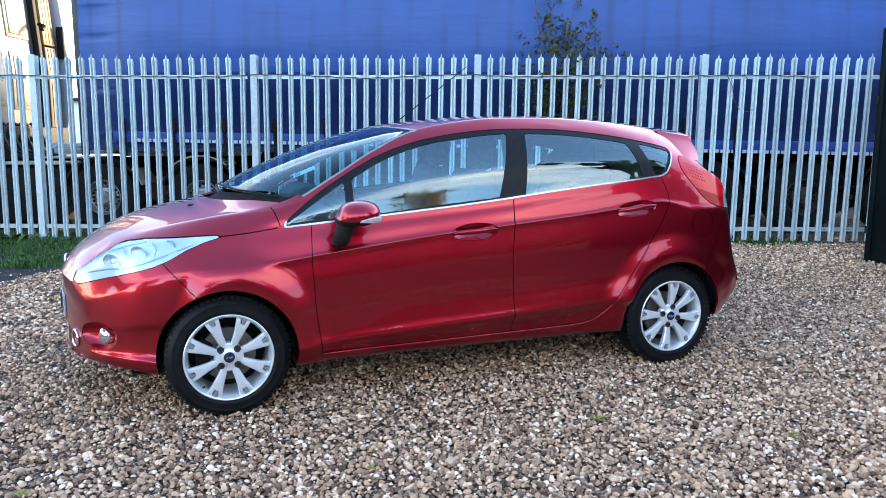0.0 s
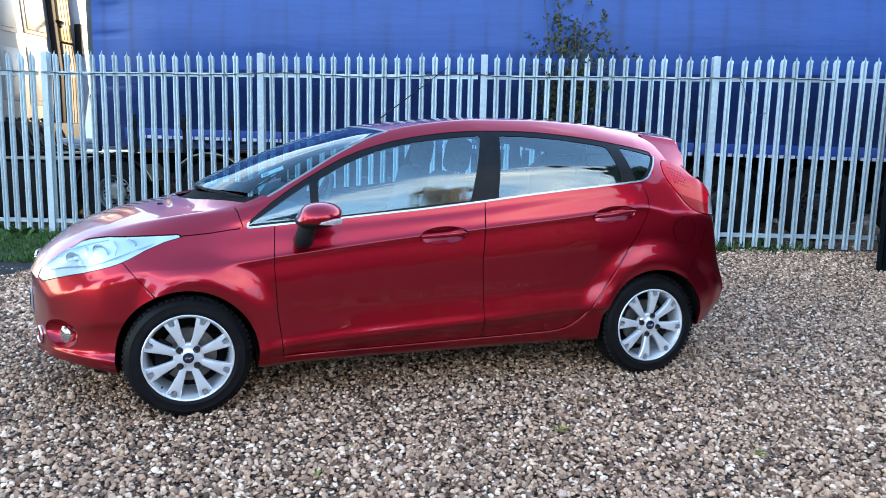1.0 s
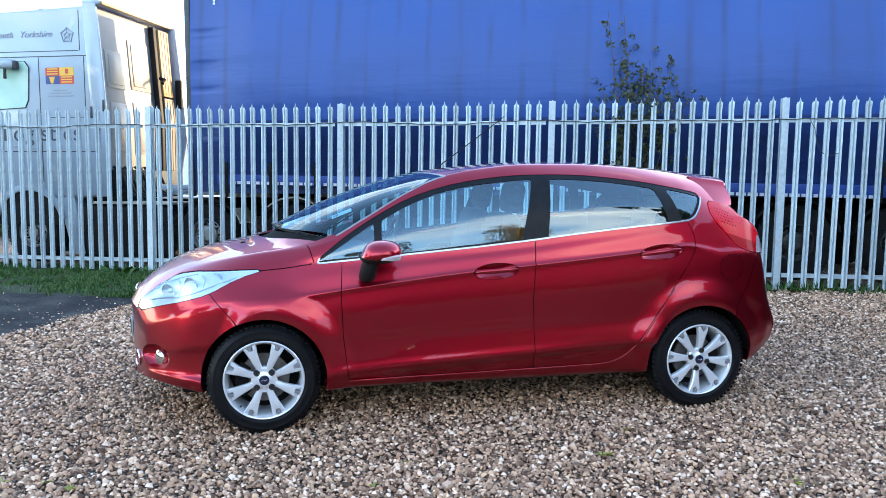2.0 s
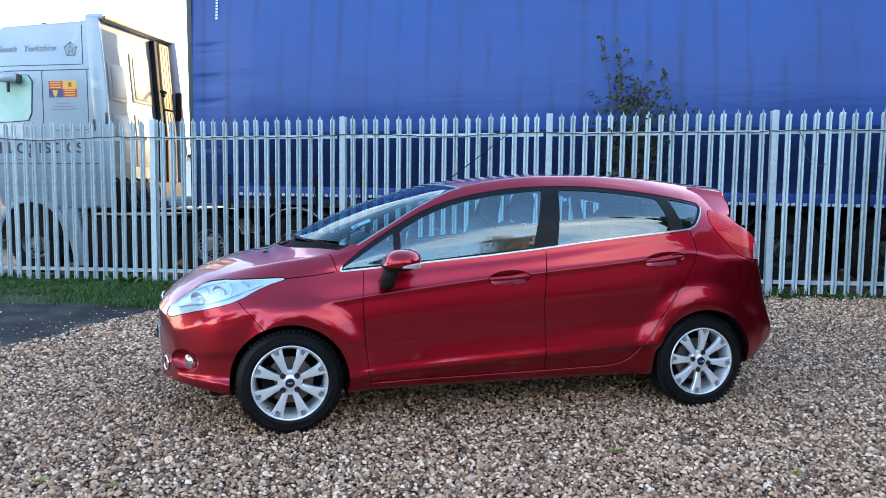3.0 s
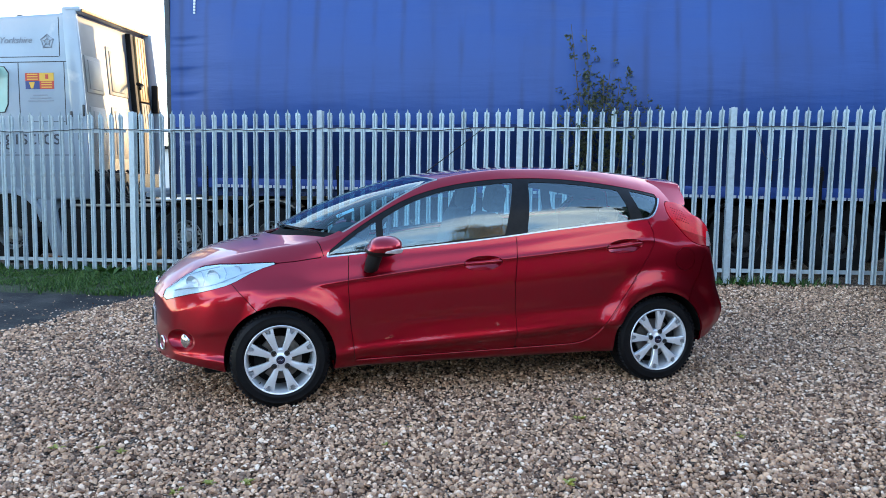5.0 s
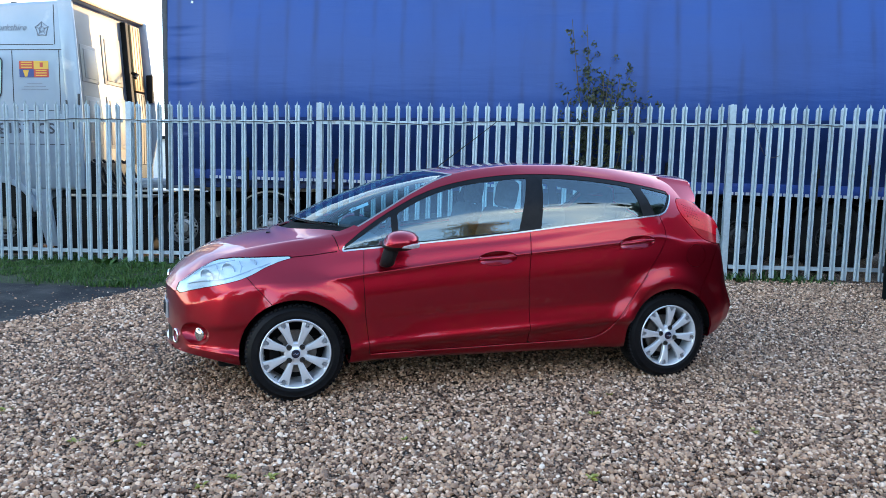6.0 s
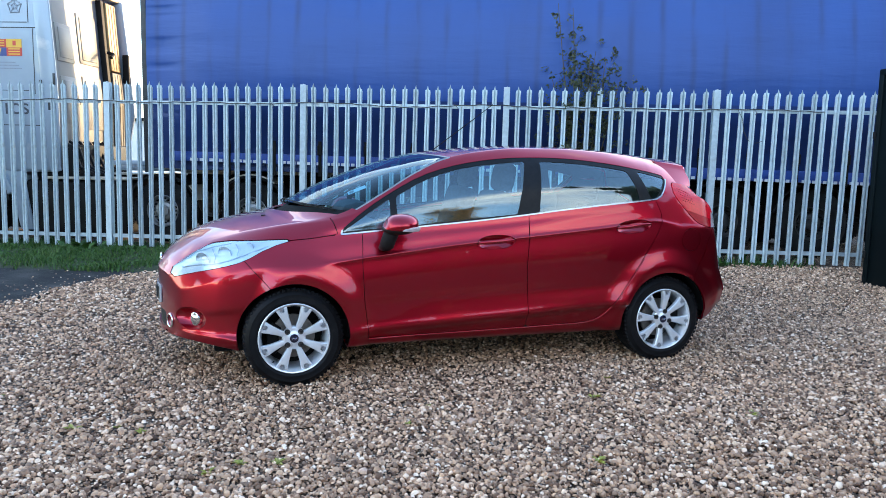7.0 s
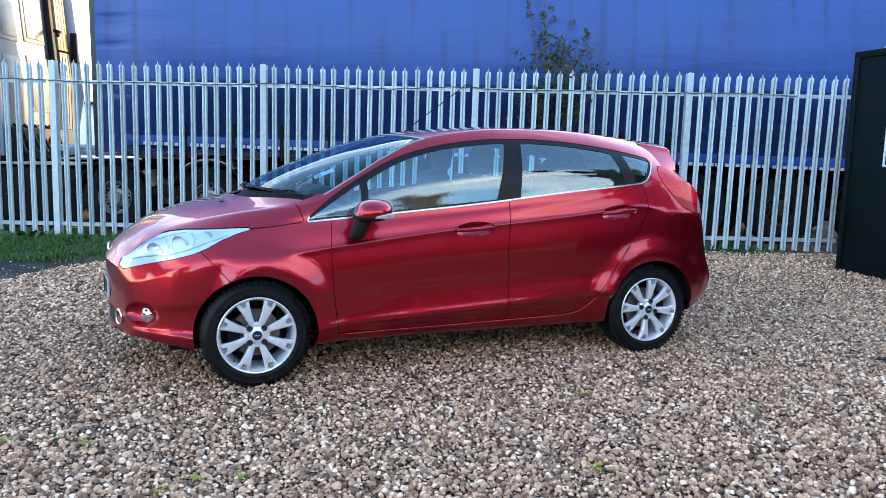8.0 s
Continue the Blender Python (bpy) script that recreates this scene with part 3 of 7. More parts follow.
# broad-leaved weeds in tufts along the fence, and grit strewn over the tarmac
for i, (q, size) in enumerate(((-6.9, 0.10), (-5.2, 0.13), (-4.1, 0.10), (-3.12, 0.20), (-2.95, 0.16), (-2.3, 0.11), (-1.2, 0.15), (-0.9, 0.17), (-0.6, 0.12), (4.7, 0.10), (5.3, 0.14), (5.75, 0.10), (6.3, 0.09))):
    p = fence_points(26, q - size * 1.2, q + size * 1.2, -0.30, 0.10)
    a = rng.uniform(0, 2 * np.pi, len(p))
    V, F = [], []
    for (x, y), b in zip(p, a):
        ln, up = size * rng.uniform(0.6, 1.2), rng.uniform(0.5, 1.6)
        d, w, o = Vector((math.cos(b), math.sin(b), up)).normalized() * ln, Vector((-math.sin(b), math.cos(b), 0)) * ln * 0.24, Vector((x, y, 0.005))
        k = len(V)
        V += [o, o + d * 0.5 + w, o + d * 0.5 - w, o + d + Vector((0, 0, -0.25 * ln))]
        F += [(k, k + 1, k + 2), (k + 1, k + 3, k + 2)]
    soup("weed", np.array([tuple(v) for v in V]), np.array(F), M_GRASS, label="broad-leaved green weeds at the foot of the fence", kind="stuff")
grit = scatter(-9.0, 1.5, 1.6, 6.6, 110, lambda x, y: (gravel_edge(x, y) < 0.02) & (rng.uniform(0, 1, len(x)) < np.exp(gravel_edge(x, y) * 1.1)) & (bay(x, y) < -1.6))
pebbles("grit", grit, 1, 0.85, "scattered stones on the asphalt drive")


# ---- galvanised palisade fence ----
def pale_mesh():
    """A W-section pale with a splayed three-pronged head."""
    sec = [(-0.033, 0.016), (-0.030, -0.004), (-0.023, -0.017), (-0.012, -0.016), (0.0, 0.014), (0.012, -0.016), (0.023, -0.017), (0.030, -0.004), (0.033, 0.016)]
    levels = [(0.035, 1.0, 0.0), (2.16, 1.0, 0.0), (2.20, 1.06, -0.003), (2.228, 1.10, -0.005)]
    bm = bmesh.new()
    th = 0.003
    rows = []
    for z, k, out in levels:
        rows.append(([bm.verts.new((x * k, y + out, z)) for x, y in sec], [bm.verts.new((x * k, y + out + th, z)) for x, y in sec]))
    n = len(sec)
    for (a, b), (c, d) in zip(rows[:-1], rows[1:]):
        for i in range(n - 1):
            bm.faces.new((a[i], a[i + 1], c[i + 1], c[i]))
            bm.faces.new((b[i + 1], b[i], d[i], d[i + 1]))
        bm.faces.new((b[0], a[0], c[0], d[0]))
        bm.faces.new((a[-1], b[-1], d[-1], c[-1]))
    a, b = rows[-1]
    # three prongs: outer ones short and splayed, the middle one tall
    head = ((-0.034, -0.008, 2.246), (-0.033, -0.014, 2.262), (-0.022, -0.016, 2.258), (-0.011, -0.016, 2.272), (0.0, -0.008, 2.316), (0.011, -0.016, 2.272), (0.022, -0.016, 2.258), (0.033, -0.014, 2.262), (0.034, -0.008, 2.246))
    for q, back in ((a, 0.0), (b, th)):
        top = [bm.verts.new((x, y + back, z)) for x, y, z in head]
        for i in range(n - 1):
            bm.faces.new((q[i], q[i + 1], top[i + 1], top[i]))
    # bolt heads where it meets the rails
    for z in (0.18, 2.035):
        bmesh.ops.create_cone(bm, cap_ends=True, segments=8, radius1=0.008, radius2=0.006, depth=0.008, matrix=pose(0, -0.011, z, 90))
    me = bpy.data.meshes.new("pale")
    bm.to_mesh(me)
    bm.free()
    me.materials.append(M_GALV)
    return me


fence = thing("palisade_fence", FENCE, "galvanised steel palisade fence with three-pronged pales", "fence")
pale = pale_mesh()
bm = bmesh.new()
box(bm, -0.040, 0.040, 0.0, 0.006, -0.2, 2.30, 0.002, 1)
box(bm, -0.003, 0.003, 0.006, 0.094, -0.2, 2.31)
box(bm, -0.040, 0.040, 0.094, 0.1, -0.2, 2.30, 0.002, 1)
post_ob = None
BAY = 2.75
for k in range(-3, 4):
    at = pose(k * BAY + 0.02, -0.012, 0.0, 0, 0.7 - 0.12 * k, 0)
    if post_ob is None:
        post_ob = part("post", bm, M_GALV, fence, smooth=False, m=at)
    else:
        share("post", post_ob.data, fence, at)
for k in range(-3, 3):
    for z, nm in ((2.035, "rail"), (0.18, "rail")):
        bm = bmesh.new()
        x0, x1 = k * BAY + 0.075, (k + 1) * BAY - 0.035
        prism(bm, [(x0, z - 0.024), (x1, z - 0.024), (x1, z + 0.024), (x0, z + 0.024)], 0.004, 0.010)
        prism(bm, [(x0, z + 0.018), (x1, z + 0.018), (x1, z + 0.024), (x0, z + 0.024)], 0.010, 0.05)
        part(nm, bm, M_GALV, fence, smooth=False)
    for i in range(1, 18):
        s = k * BAY + 0.02 + i * BAY / 18
        share("pale", pale, fence, pose(s + random.uniform(-0.004, 0.004), random.uniform(-0.002, 0.001), random.uniform(-0.012, 0.008), random.uniform(-0.2, 0.2), 0.7 + random.uniform(-0.25, 0.25), random.uniform(-5, 5)))

# slack strand of wire twisted along the top rail
bm = bmesh.new()
pts = []
for i in range(0, 720):
    s = -8.2 + i * 0.021
    ph = (s + 8.25) % BAY / BAY
    pts.append((s, -0.024 - 0.004 * math.sin(9 * s), 2.055 - 0.025 * math.sin(math.pi * ph) * (0.4 + 0.6 * abs(math.sin(s * 0.9))) + 0.012 * math.sin(s * 3.3) + 0.004 * math.sin(s * 21)))
tube(bm, pts, 0.0065, 5)
for s in (-6.0, -3.1, -0.4, 2.1, 4.3, 6.0):
    tube(bm, [(s, -0.02, 2.07), (s + 0.02, -0.035, 2.04), (s + 0.05, -0.03, 2.01), (s + 0.03, -0.018, 1.985)], 0.004, 5)
tube(bm, [(5.80, -0.02, 2.06), (5.86, -0.05, 1.93), (5.88, -0.06, 1.78), (5.93, -0.05, 1.68), (5.97, -0.04, 1.64)], 0.004, 5)
tube(bm, [(6.03, -0.04, 1.62), (6.08, -0.04, 1.625), (6.14, -0.02, 1.65)], 0.004, 5)
wire = link_mesh("wire", bm, M_WIRE, "all", m=FENCE)
tagged(wire, "slack dark wire twisted along the top rail of the fence", "wire")


# ---- articulated lorry behind the fence ----
def lorry_wheel(parent, s, d, z=0.48, r=0.50, label="", steel=None):
    m = pose(s, d, z)
    bm = bmesh.new()
    lathe(bm, [(0.245, 0.0), (0.27, -0.006), (0.36, -0.012), (0.43, -0.012), (r - 0.03, 0.0), (r, 0.035), (r, 0.26), (r - 0.03, 0.29), (0.25, 0.28)], 56)
    for k in range(56):
        a = 2 * math.pi * k / 56
        box(bm, -0.013, 0.013, 0.025, 0.10, r - 0.004, r + 0.010, m=pose(0, 0, 0, 0, math.degrees(a), 0))
    wheel = part("wheel", bm, M_TRUCKRUB, parent, label, m=m)
    bm = bmesh.new()
    lathe(bm, [(0.25, 0.0), (0.242, -0.008), (0.23, 0.012), (0.215, 0.075), (0.18, 0.10), (0.150, 0.09), (0.135, 0.05), (0.115, 0.04), (0.09, 0.035), (0.085, 0.0), (0.0, -0.005)], 56)
    part("rim", bm, steel or M_RIMSTEEL, wheel)
    nut = hole = None
    for k in range(10 if d < 1 else 0):
        a = 2 * math.pi * k / 10
        b = a + math.pi / 10
        at, to = pose(0.168 * math.cos(a), 0.065, 0.168 * math.sin(a), 90), pose(0.196 * math.cos(b), 0.090, 0.196 * math.sin(b), 90)
        if nut is None:
            bm = bmesh.new()
            bmesh.ops.create_cone(bm, cap_ends=True, segments=6, radius1=0.017, radius2=0.013, depth=0.05)
            nut = part("wheel_nut", bm, M_CHASSIS, wheel, m=at)
            bm = bmesh.new()
            bmesh.ops.create_cone(bm, cap_ends=True, segments=14, radius1=0.022, radius2=0.022, depth=0.012)
            hole = part("hand_hole", bm, M_CHASSIS, wheel, m=to)
        else:
            share("wheel_nut", nut.data, wheel, at)
            share("hand_hole", hole.data, wheel, to)
    return wheel


trailer = thing("curtain_trailer", FENCE @ pose(0, 1.0, 0), "blue curtain-sided lorry trailer parked behind the fence", "trailer")
S0, S1, TOP = -2.60, 11.0, 4.45
# the side curtain hangs in long soft folds
xs = np.arange(S0 + 0.05, S1, 0.06)
zs = np.linspace(1.12, 4.30, 84)


BULGE_Z = np.linspace(1.12, 4.30, 60)
BULGE_Y = np.interp(BULGE_Z, (1.12, 1.32, 1.6, 2.0, 2.25, 2.6, 3.2, 4.3), (0.0, 0.02, 0.28, 0.78, 0.95, 1.0, 0.80, 0.05))
BULGE_Y = np.convolve(np.pad(BULGE_Y, 3, mode="edge"), np.ones(7) / 7, "valid")


def curtain_y(s, z):
    k = (z - 1.12) / 3.18
    y = -0.02 - 0.33 * float(np.interp(z, BULGE_Z, BULGE_Y)) + 0.016 * noise.noise(Vector((s * 1.1, 0, z * 0.25))) + 0.007 * noise.noise(Vector((s * 4.0, 3, z * 0.5)))
    y += 0.009 * noise.noise(Vector((s * 0.7, 9, z * 3.2))) * min(1.0, k * 6) + 0.003 * noise.noise(Vector((s * 2.3, 5, z * 6.0)))
    y += 0.012 * math.sin(s * 2 * math.pi / 0.68) * max(0, 1 - k * 3.0)
    e = min(1.0, (s - S0) / 1.3)
    y = -0.015 + (y + 0.015) * (0.2 + 0.8 * e * e * (3 - 2 * e))
    if s < S0 + 0.75:
        e = math.exp(-((s - S0 - 0.32) / 0.22) ** 2)
        y += 0.034 * e * sum(math.exp(-((z - q) / 0.022) ** 2) for q in (3.45, 3.36, 2.99, 2.93, 2.86, 2.62, 2.05, 1.95))
    return y


cv = np.array([(s, curtain_y(s, z), z) for z in zs for s in xs])
nx = len(xs)
cf = np.array([(j * nx + i, j * nx + i + 1, (j + 1) * nx + i + 1, (j + 1) * nx + i) for j in range(len(zs) - 1) for i in range(nx - 1)])
# the curtain's lower rows are split off and painted darker, as in shade
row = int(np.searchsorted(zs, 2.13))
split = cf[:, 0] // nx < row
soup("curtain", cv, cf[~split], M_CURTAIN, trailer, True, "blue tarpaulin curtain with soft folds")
soup("shaded_curtain", cv, cf[split], M_SHADEBLUE, trailer, True, "lower strip of the blue curtain, painted darker for shade")
bm = bmesh.new()
box(bm, S0 + 0.01, S1, 0.04, 2.53, 1.14, 4.40)
part("body", bm, M_TRAILBLUE, trailer, smooth=False)
bm = bmesh.new()
box(bm, S0, S1, -0.045, 2.55, 4.29, TOP, 0.02)
part("roof", bm, M_TRAILBLUE, trailer)
bm = bmesh.new()
box(bm, S0 - 0.035, S0 + 0.05, -0.06, 0.03, 1.05, TOP, 0.012)
part("corner_post", bm, M_DARKTRIM, trailer, "black corner post of the headboard")
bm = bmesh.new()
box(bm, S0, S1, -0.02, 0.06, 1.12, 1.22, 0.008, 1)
part("floor_edge", bm, M_SHADEBLUE, trailer, "dark blue steel edge of the floor")
bm = bmesh.new()
prism(bm, [(S0 + 0.45, 1.235), (S1, 1.04), (S1, 1.21), (S0 + 0.45, 1.38)], -0.105, -0.015, 0.006)
part("side_rail", bm, M_TRAILBLUE, trailer, "blue steel side rail above the reflective tape")
for x in np.arange(S0 + 0.6, S1 - 0.1, 0.69):
    bm = bmesh.new()
    box(bm, x - 0.024, x + 0.024, -0.118, -0.100, 1.04, 1.56, 0.004, 1)
    box(bm, x - 0.034, x + 0.034, -0.138, -0.108, 1.36, 1.50, 0.006, 1)
    part("strap", bm, M_CHASSIS, trailer, "black webbing strap with buckle")
tape = None
for k in range(int((S1 - S0 - 0.9) / 0.074)):
    x = S0 + 0.72 + k * 0.074
    if (x - S0 - 0.6) % 0.69 < 0.08:
        continue
    z = 1.262 - 0.0168 * (x - S0 - 0.7)
    at = pose(x, -0.108, z, 0, 0.95, 0)
    if tape is None:
        bm = bmesh.new()
        box(bm, -0.026, 0.026, -0.0016, 0.0016, -0.021, 0.021)
        tape = part("reflector", bm, M_TAPE, trailer, smooth=False, m=at)
    else:
        share("reflector", tape.data, trailer, at)
bm = bmesh.new()
z0 = 1.215
box(bm, S0 + 0.5, S1, -0.040, -0.02, 1.10, 1.16, 0.004, 1)
part("curtain_hem", bm, M_SHADEBLUE, trailer)
for y in (0.75, 1.70):
    bm = bmesh.new()
    box(bm, S0 + 0.3, S1, y, y + 0.12, 0.72, 1.08)
    part("chassis_beam", bm, M_CHASSIS, trailer, smooth=False)
for x in np.arange(0.2, 10.5, 0.8):
    bm = bmesh.new()
    box(bm, x, x + 0.06, 0.05, 2.5, 0.96, 1.06)
    part("cross_member", bm, M_CHASSIS, trailer, smooth=False)
for z in (0.55, 0.80):
    bm = bmesh.new()
    box(bm, 1.2, 4.9, 0.03, 0.06, z, z + 0.10, 0.006, 1)
    part("side_guard", bm, M_CHASSIS, trailer)
for x in (1.4, 3.0, 4.7):
    bm = bmesh.new()
    box(bm, x, x + 0.07, 0.06, 0.12, 0.5, 1.05)
    part("guard_bracket", bm, M_CHASSIS, trailer, smooth=False)
for y in (0.35, 1.95):
    bm = bmesh.new()
    box(bm, 0.55, 0.69, y, y + 0.14, 0.05, 1.05, 0.01, 1)
    box(bm, 0.48, 0.76, y - 0.06, y + 0.2, 0.0, 0.05, 0.01, 1)
    part("landing_leg", bm, M_CHASSIS, trailer)
for x in (6.0, 7.31, 8.62):
    for y in (0.06, 2.2):
        lorry_wheel(trailer, x, y, 0.495, steel=M_TRAILRIM)
    bm = bmesh.new()
    prism(bm, [(x + 0.60 * math.cos(a), 0.50 + 0.60 * math.sin(a)) for a in np.linspace(0.25, math.pi - 0.25, 18)] + [(x + 0.57 * math.cos(a), 0.50 + 0.57 * math.sin(a)) for a in np.linspace(math.pi - 0.25, 0.25, 18)], 0.05, 0.42)
    part("mudguard", bm, M_CHASSIS, trailer)
for x in (6.0, 7.31, 8.62):
    bm = bmesh.new()
    tube(bm, [(x, 0.15, 0.495), (x, 2.4, 0.495)], 0.07, 10)
    part("axle", bm, M_CHASSIS, trailer)
# printed white marks high on the curtain
for x, z in [(-2.145, 3.86 + 0.046 * i) for i in range(9)] + [(-2.145 + 0.052 * i, 4.262) for i in range(8)]:
    bm = bmesh.new()
    box(bm, x - 0.017, x + 0.017, curtain_y(x, z) - 0.016, curtain_y(x, z) - 0.010, z - 0.016, z + 0.016)
    part("printed_mark", bm, M_TAPE, trailer, "white printed mark", smooth=False)

# ---- the tractor unit ----
tractor = thing("lorry_cab", FENCE @ pose(0, 1.0, 0), "white lorry tractor unit with high sleeper cab", "lorry")
CB = -4.05
side = [(-6.35, 1.25), (-5.98, 1.25), (-5.93, 1.05), (-4.86, 1.02), (-4.80, 1.00), (CB + 0.02, 1.03), (CB + 0.03, 2.2), (CB - 0.04, 3.1), (CB - 0.10, 3.98), (CB - 0.35, 3.93), (-5.2, 3.90), (-5.8, 3.88), (-6.3, 3.35), (-6.38, 2.2)]
bm = bmesh.new()
prism(bm, side, 0.0, 2.10, 0.06, seg=3)
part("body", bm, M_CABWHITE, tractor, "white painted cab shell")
# rear side deflectors, near and far
for y0, y1, nm in ((-0.02, 0.03, "side_deflector"), (2.04, 2.09, "side_deflector")):
    bm = bmesh.new()
    prism(bm, [(CB - 0.10, 1.04), (CB + 0.07, 1.04), (CB + 0.07 + 0.20 * (y0 > 1), 2.0), (CB + 0.06 + 0.18 * (y0 > 1), 2.4), (CB + 0.01 + 0.16 * (y0 > 1), 3.2), (CB - 0.05 + 0.14 * (y0 > 1), 3.96), (CB - 0.28, 4.0), (CB - 0.24, 3.2)], y0, y1, 0.015)
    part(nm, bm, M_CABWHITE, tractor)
bm = bmesh.new()
box(bm, CB - 0.28, CB + 0.02, -0.02, 2.10, 3.93, 4.02, 0.03)
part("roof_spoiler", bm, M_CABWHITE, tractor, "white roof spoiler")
# back wall, leaning with the cab, its raised panels, the intake and the clad stack
BACK = ((1.06, CB + 0.023), (2.2, CB + 0.033), (3.1, CB - 0.037), (3.90, CB - 0.09))
lean = lambda z: float(np.interp(z, [q[0] for q in BACK], [q[1] for q in BACK]))


def back_slab(z0, z1, x0, x1, y0, y1, bevel, bm=None):
    """A slab on the back wall from x0 to x1 off its face."""
    bm = bm or bmesh.new()
    zs = [z0] + [z for z, _ in BACK if z0 + 0.05 < z < z1 - 0.05] + [z1]
    prism(bm, [(lean(z) + x0, z) for z in zs] + [(lean(z) + x1, z) for z in zs[::-1]], y0, y1, bevel)
    return bm


part("back_wall", back_slab(1.06, 3.90, -0.03, 0.005, 0.035, 2.035, 0.004), M_CABBACK, tractor, "grimy back wall of the cab, its cream painted in for sunlight")
for y0, y1, z0, z1 in ((0.16, 0.60, 1.75, 2.50), (0.78, 1.36, 1.70, 2.55), (0.14, 0.62, 2.72, 3.30), (0.78, 1.36, 2.75, 3.55)):
    frame_ = part("back_panel", back_slab(z0, z1, -0.01, 0.022, y0, y1, 0.012), M_CABBACK, tractor)
    part("inset", back_slab(z0 + 0.06, z1 - 0.06, 0.0, 0.034, y0 + 0.07, y1 - 0.07, 0.012), M_CABBACK, frame_)
part("air_intake", back_slab(1.1, 3.88, -0.02, 0.10, 1.46, 1.56, 0.012), M_CHASSIS, tractor, "black air intake duct behind the cab")
# cladding is tan above and dark brown below
for z0, z1, m, words in ((2.72, 3.86, M_STACK, "tan ribbed stack cladding behind the cab"), (0.95, 2.70, M_STACKLOW, "dark brown lower cladding of the stack")):
    bm = back_slab(z0, z1, -0.02, 0.13, 1.57, 1.90, 0.02)
    for y in (1.65, 1.74, 1.83):
        tube(bm, [(lean(z) + 0.128, y, z) for z in np.linspace(z0 + 0.03, z1 - 0.03, 7)], 0.009, 8)
    part("stack_cladding", bm, m, tractor, words)
bm = bmesh.new()
box(bm, CB + 0.012, CB + 0.040, 0.02, 2.06, 3.935, 3.985, 0.008)
part("roof_edge_trim", bm, M_STACK, tractor, "tan trim along the back edge of the roof")
bm = bmesh.new()
box(bm, CB + 0.1, CB + 0.22, 1.97, 2.03, 2.55, 3.05, 0.02)
part("bracket", bm, M_CHASSIS, tractor)
bm = bmesh.new()
tube(bm, [(CB + 0.10, 1.50, 3.02), (CB + 0.22, 1.44, 2.98), (CB + 0.22, 1.36, 2.92)], 0.03, 8)
part("coupling", bm, M_CHASSIS, tractor)
for k in range(9):
    bm = bmesh.new()
    y = 0.15 + 0.14 * k
    tube(bm, [(CB + 0.05, y, 1.5), (CB + 0.18, y + 0.03, 1.35 + 0.06 * math.sin(k * 2)), (CB + 0.3, y, 1.1), (CB + 0.5, y + 0.05, 0.98)], 0.022, 7)
    part("air_line", bm, M_CHASSIS, tractor, "black hose behind the cab")
bm = bmesh.new()
box(bm, CB - 0.25, CB + 0.20, 0.12, 2.0, 0.9, 1.45, 0.03)
part("hose_panel", bm, M_CHASSIS, tractor, "black fittings panel behind the cab")
# chassis, tank, steps, mudguards
bm = bmesh.new()
for y in (0.75, 1.6):
    box(bm, -6.2, -0.35, y, y + 0.1, 0.72, 0.98)
part("chassis_beam", bm, M_CHASSIS, tractor, smooth=False)
bm = bmesh.new()
box(bm, -4.62, -2.98, 0.06, 0.62, 0.07, 0.90, 0.07, 3)
part("fuel_tank", bm, M_CHASSIS, tractor, "dark fuel tank")
# added block that keeps the space under the chassis dark
bm = bmesh.new()
box(bm, -6.25, -3.0, 0.72, 1.45, 0.08, 0.72, 0.03)
part("shade_block", bm, M_CHASSIS, tractor, "black box added to fill the shade under the chassis")
bm = bmesh.new()
box(bm, -4.30, -2.95, 0.03, 0.55, 0.915, 0.955, 0.01)
box(bm, -3.84, -2.95, 0.60, 2.25, 0.985, 1.01, 0.006)
part("catwalk", bm, M_SUNMETAL, tractor, "metal catwalk plate painted pale for sunlight")
bm = bmesh.new()
box(bm, -3.3, -1.9, 0.45, 0.62, 1.06, 1.14, 0.02)
box(bm, -3.3, -2.7, 0.25, 0.35, 1.14, 1.22, 0.02)
part("light_bar", bm, M_CABWHITE, tractor, "white frame rail")
# pale blocks added to paint sunlit patches below the trailer floor
for x0, x1, z0, z1 in ((-2.20, -1.45, 1.03, 1.10), (-0.75, -0.30, 1.04, 1.10), (0.05, 0.75, 1.03, 1.09)):
    bm = bmesh.new()
    box(bm, x0, x1, 0.35, 0.60, z0, z1, 0.012)
    part("sun_patch", bm, M_SUNMETAL, tractor, "pale block painting a sunlit patch by the coupling")
# tan arcs paint the sun on the mudguard tops
for hub, a0, a1 in ((-2.42, 0.30, 0.75), (-1.03, 0.9, 2.3)):
    bm = bmesh.new()
    arc = np.linspace(a0, a1, 14)
    prism(bm, [(hub + 0.60 * math.cos(q), 0.47 + 0.585 * math.sin(q)) for q in arc] + [(hub + 0.585 * math.cos(q), 0.47 + 0.565 * math.sin(q)) for q in arc[::-1]], 0.02, 0.56)
    part("mudguard_sun", bm, M_SUNMETAL, tractor, "mudguard top painted tan as if sunlit")
bm = bmesh.new()
prism(bm, [(-4.92, 1.08), (-4.62, 1.08), (-4.48, 0.12), (-4.68, 0.12)], 0.02, 0.5, 0.02)
part("step_panel", bm, M_CABWHITE, tractor, "white step panel behind the front wheel")
for s, r in ((-5.385, 0.47), (-2.42, 0.47), (-1.03, 0.47)):
    for y in (0.05, 2.1):
        lorry_wheel(tractor, s, y, 0.46, r)
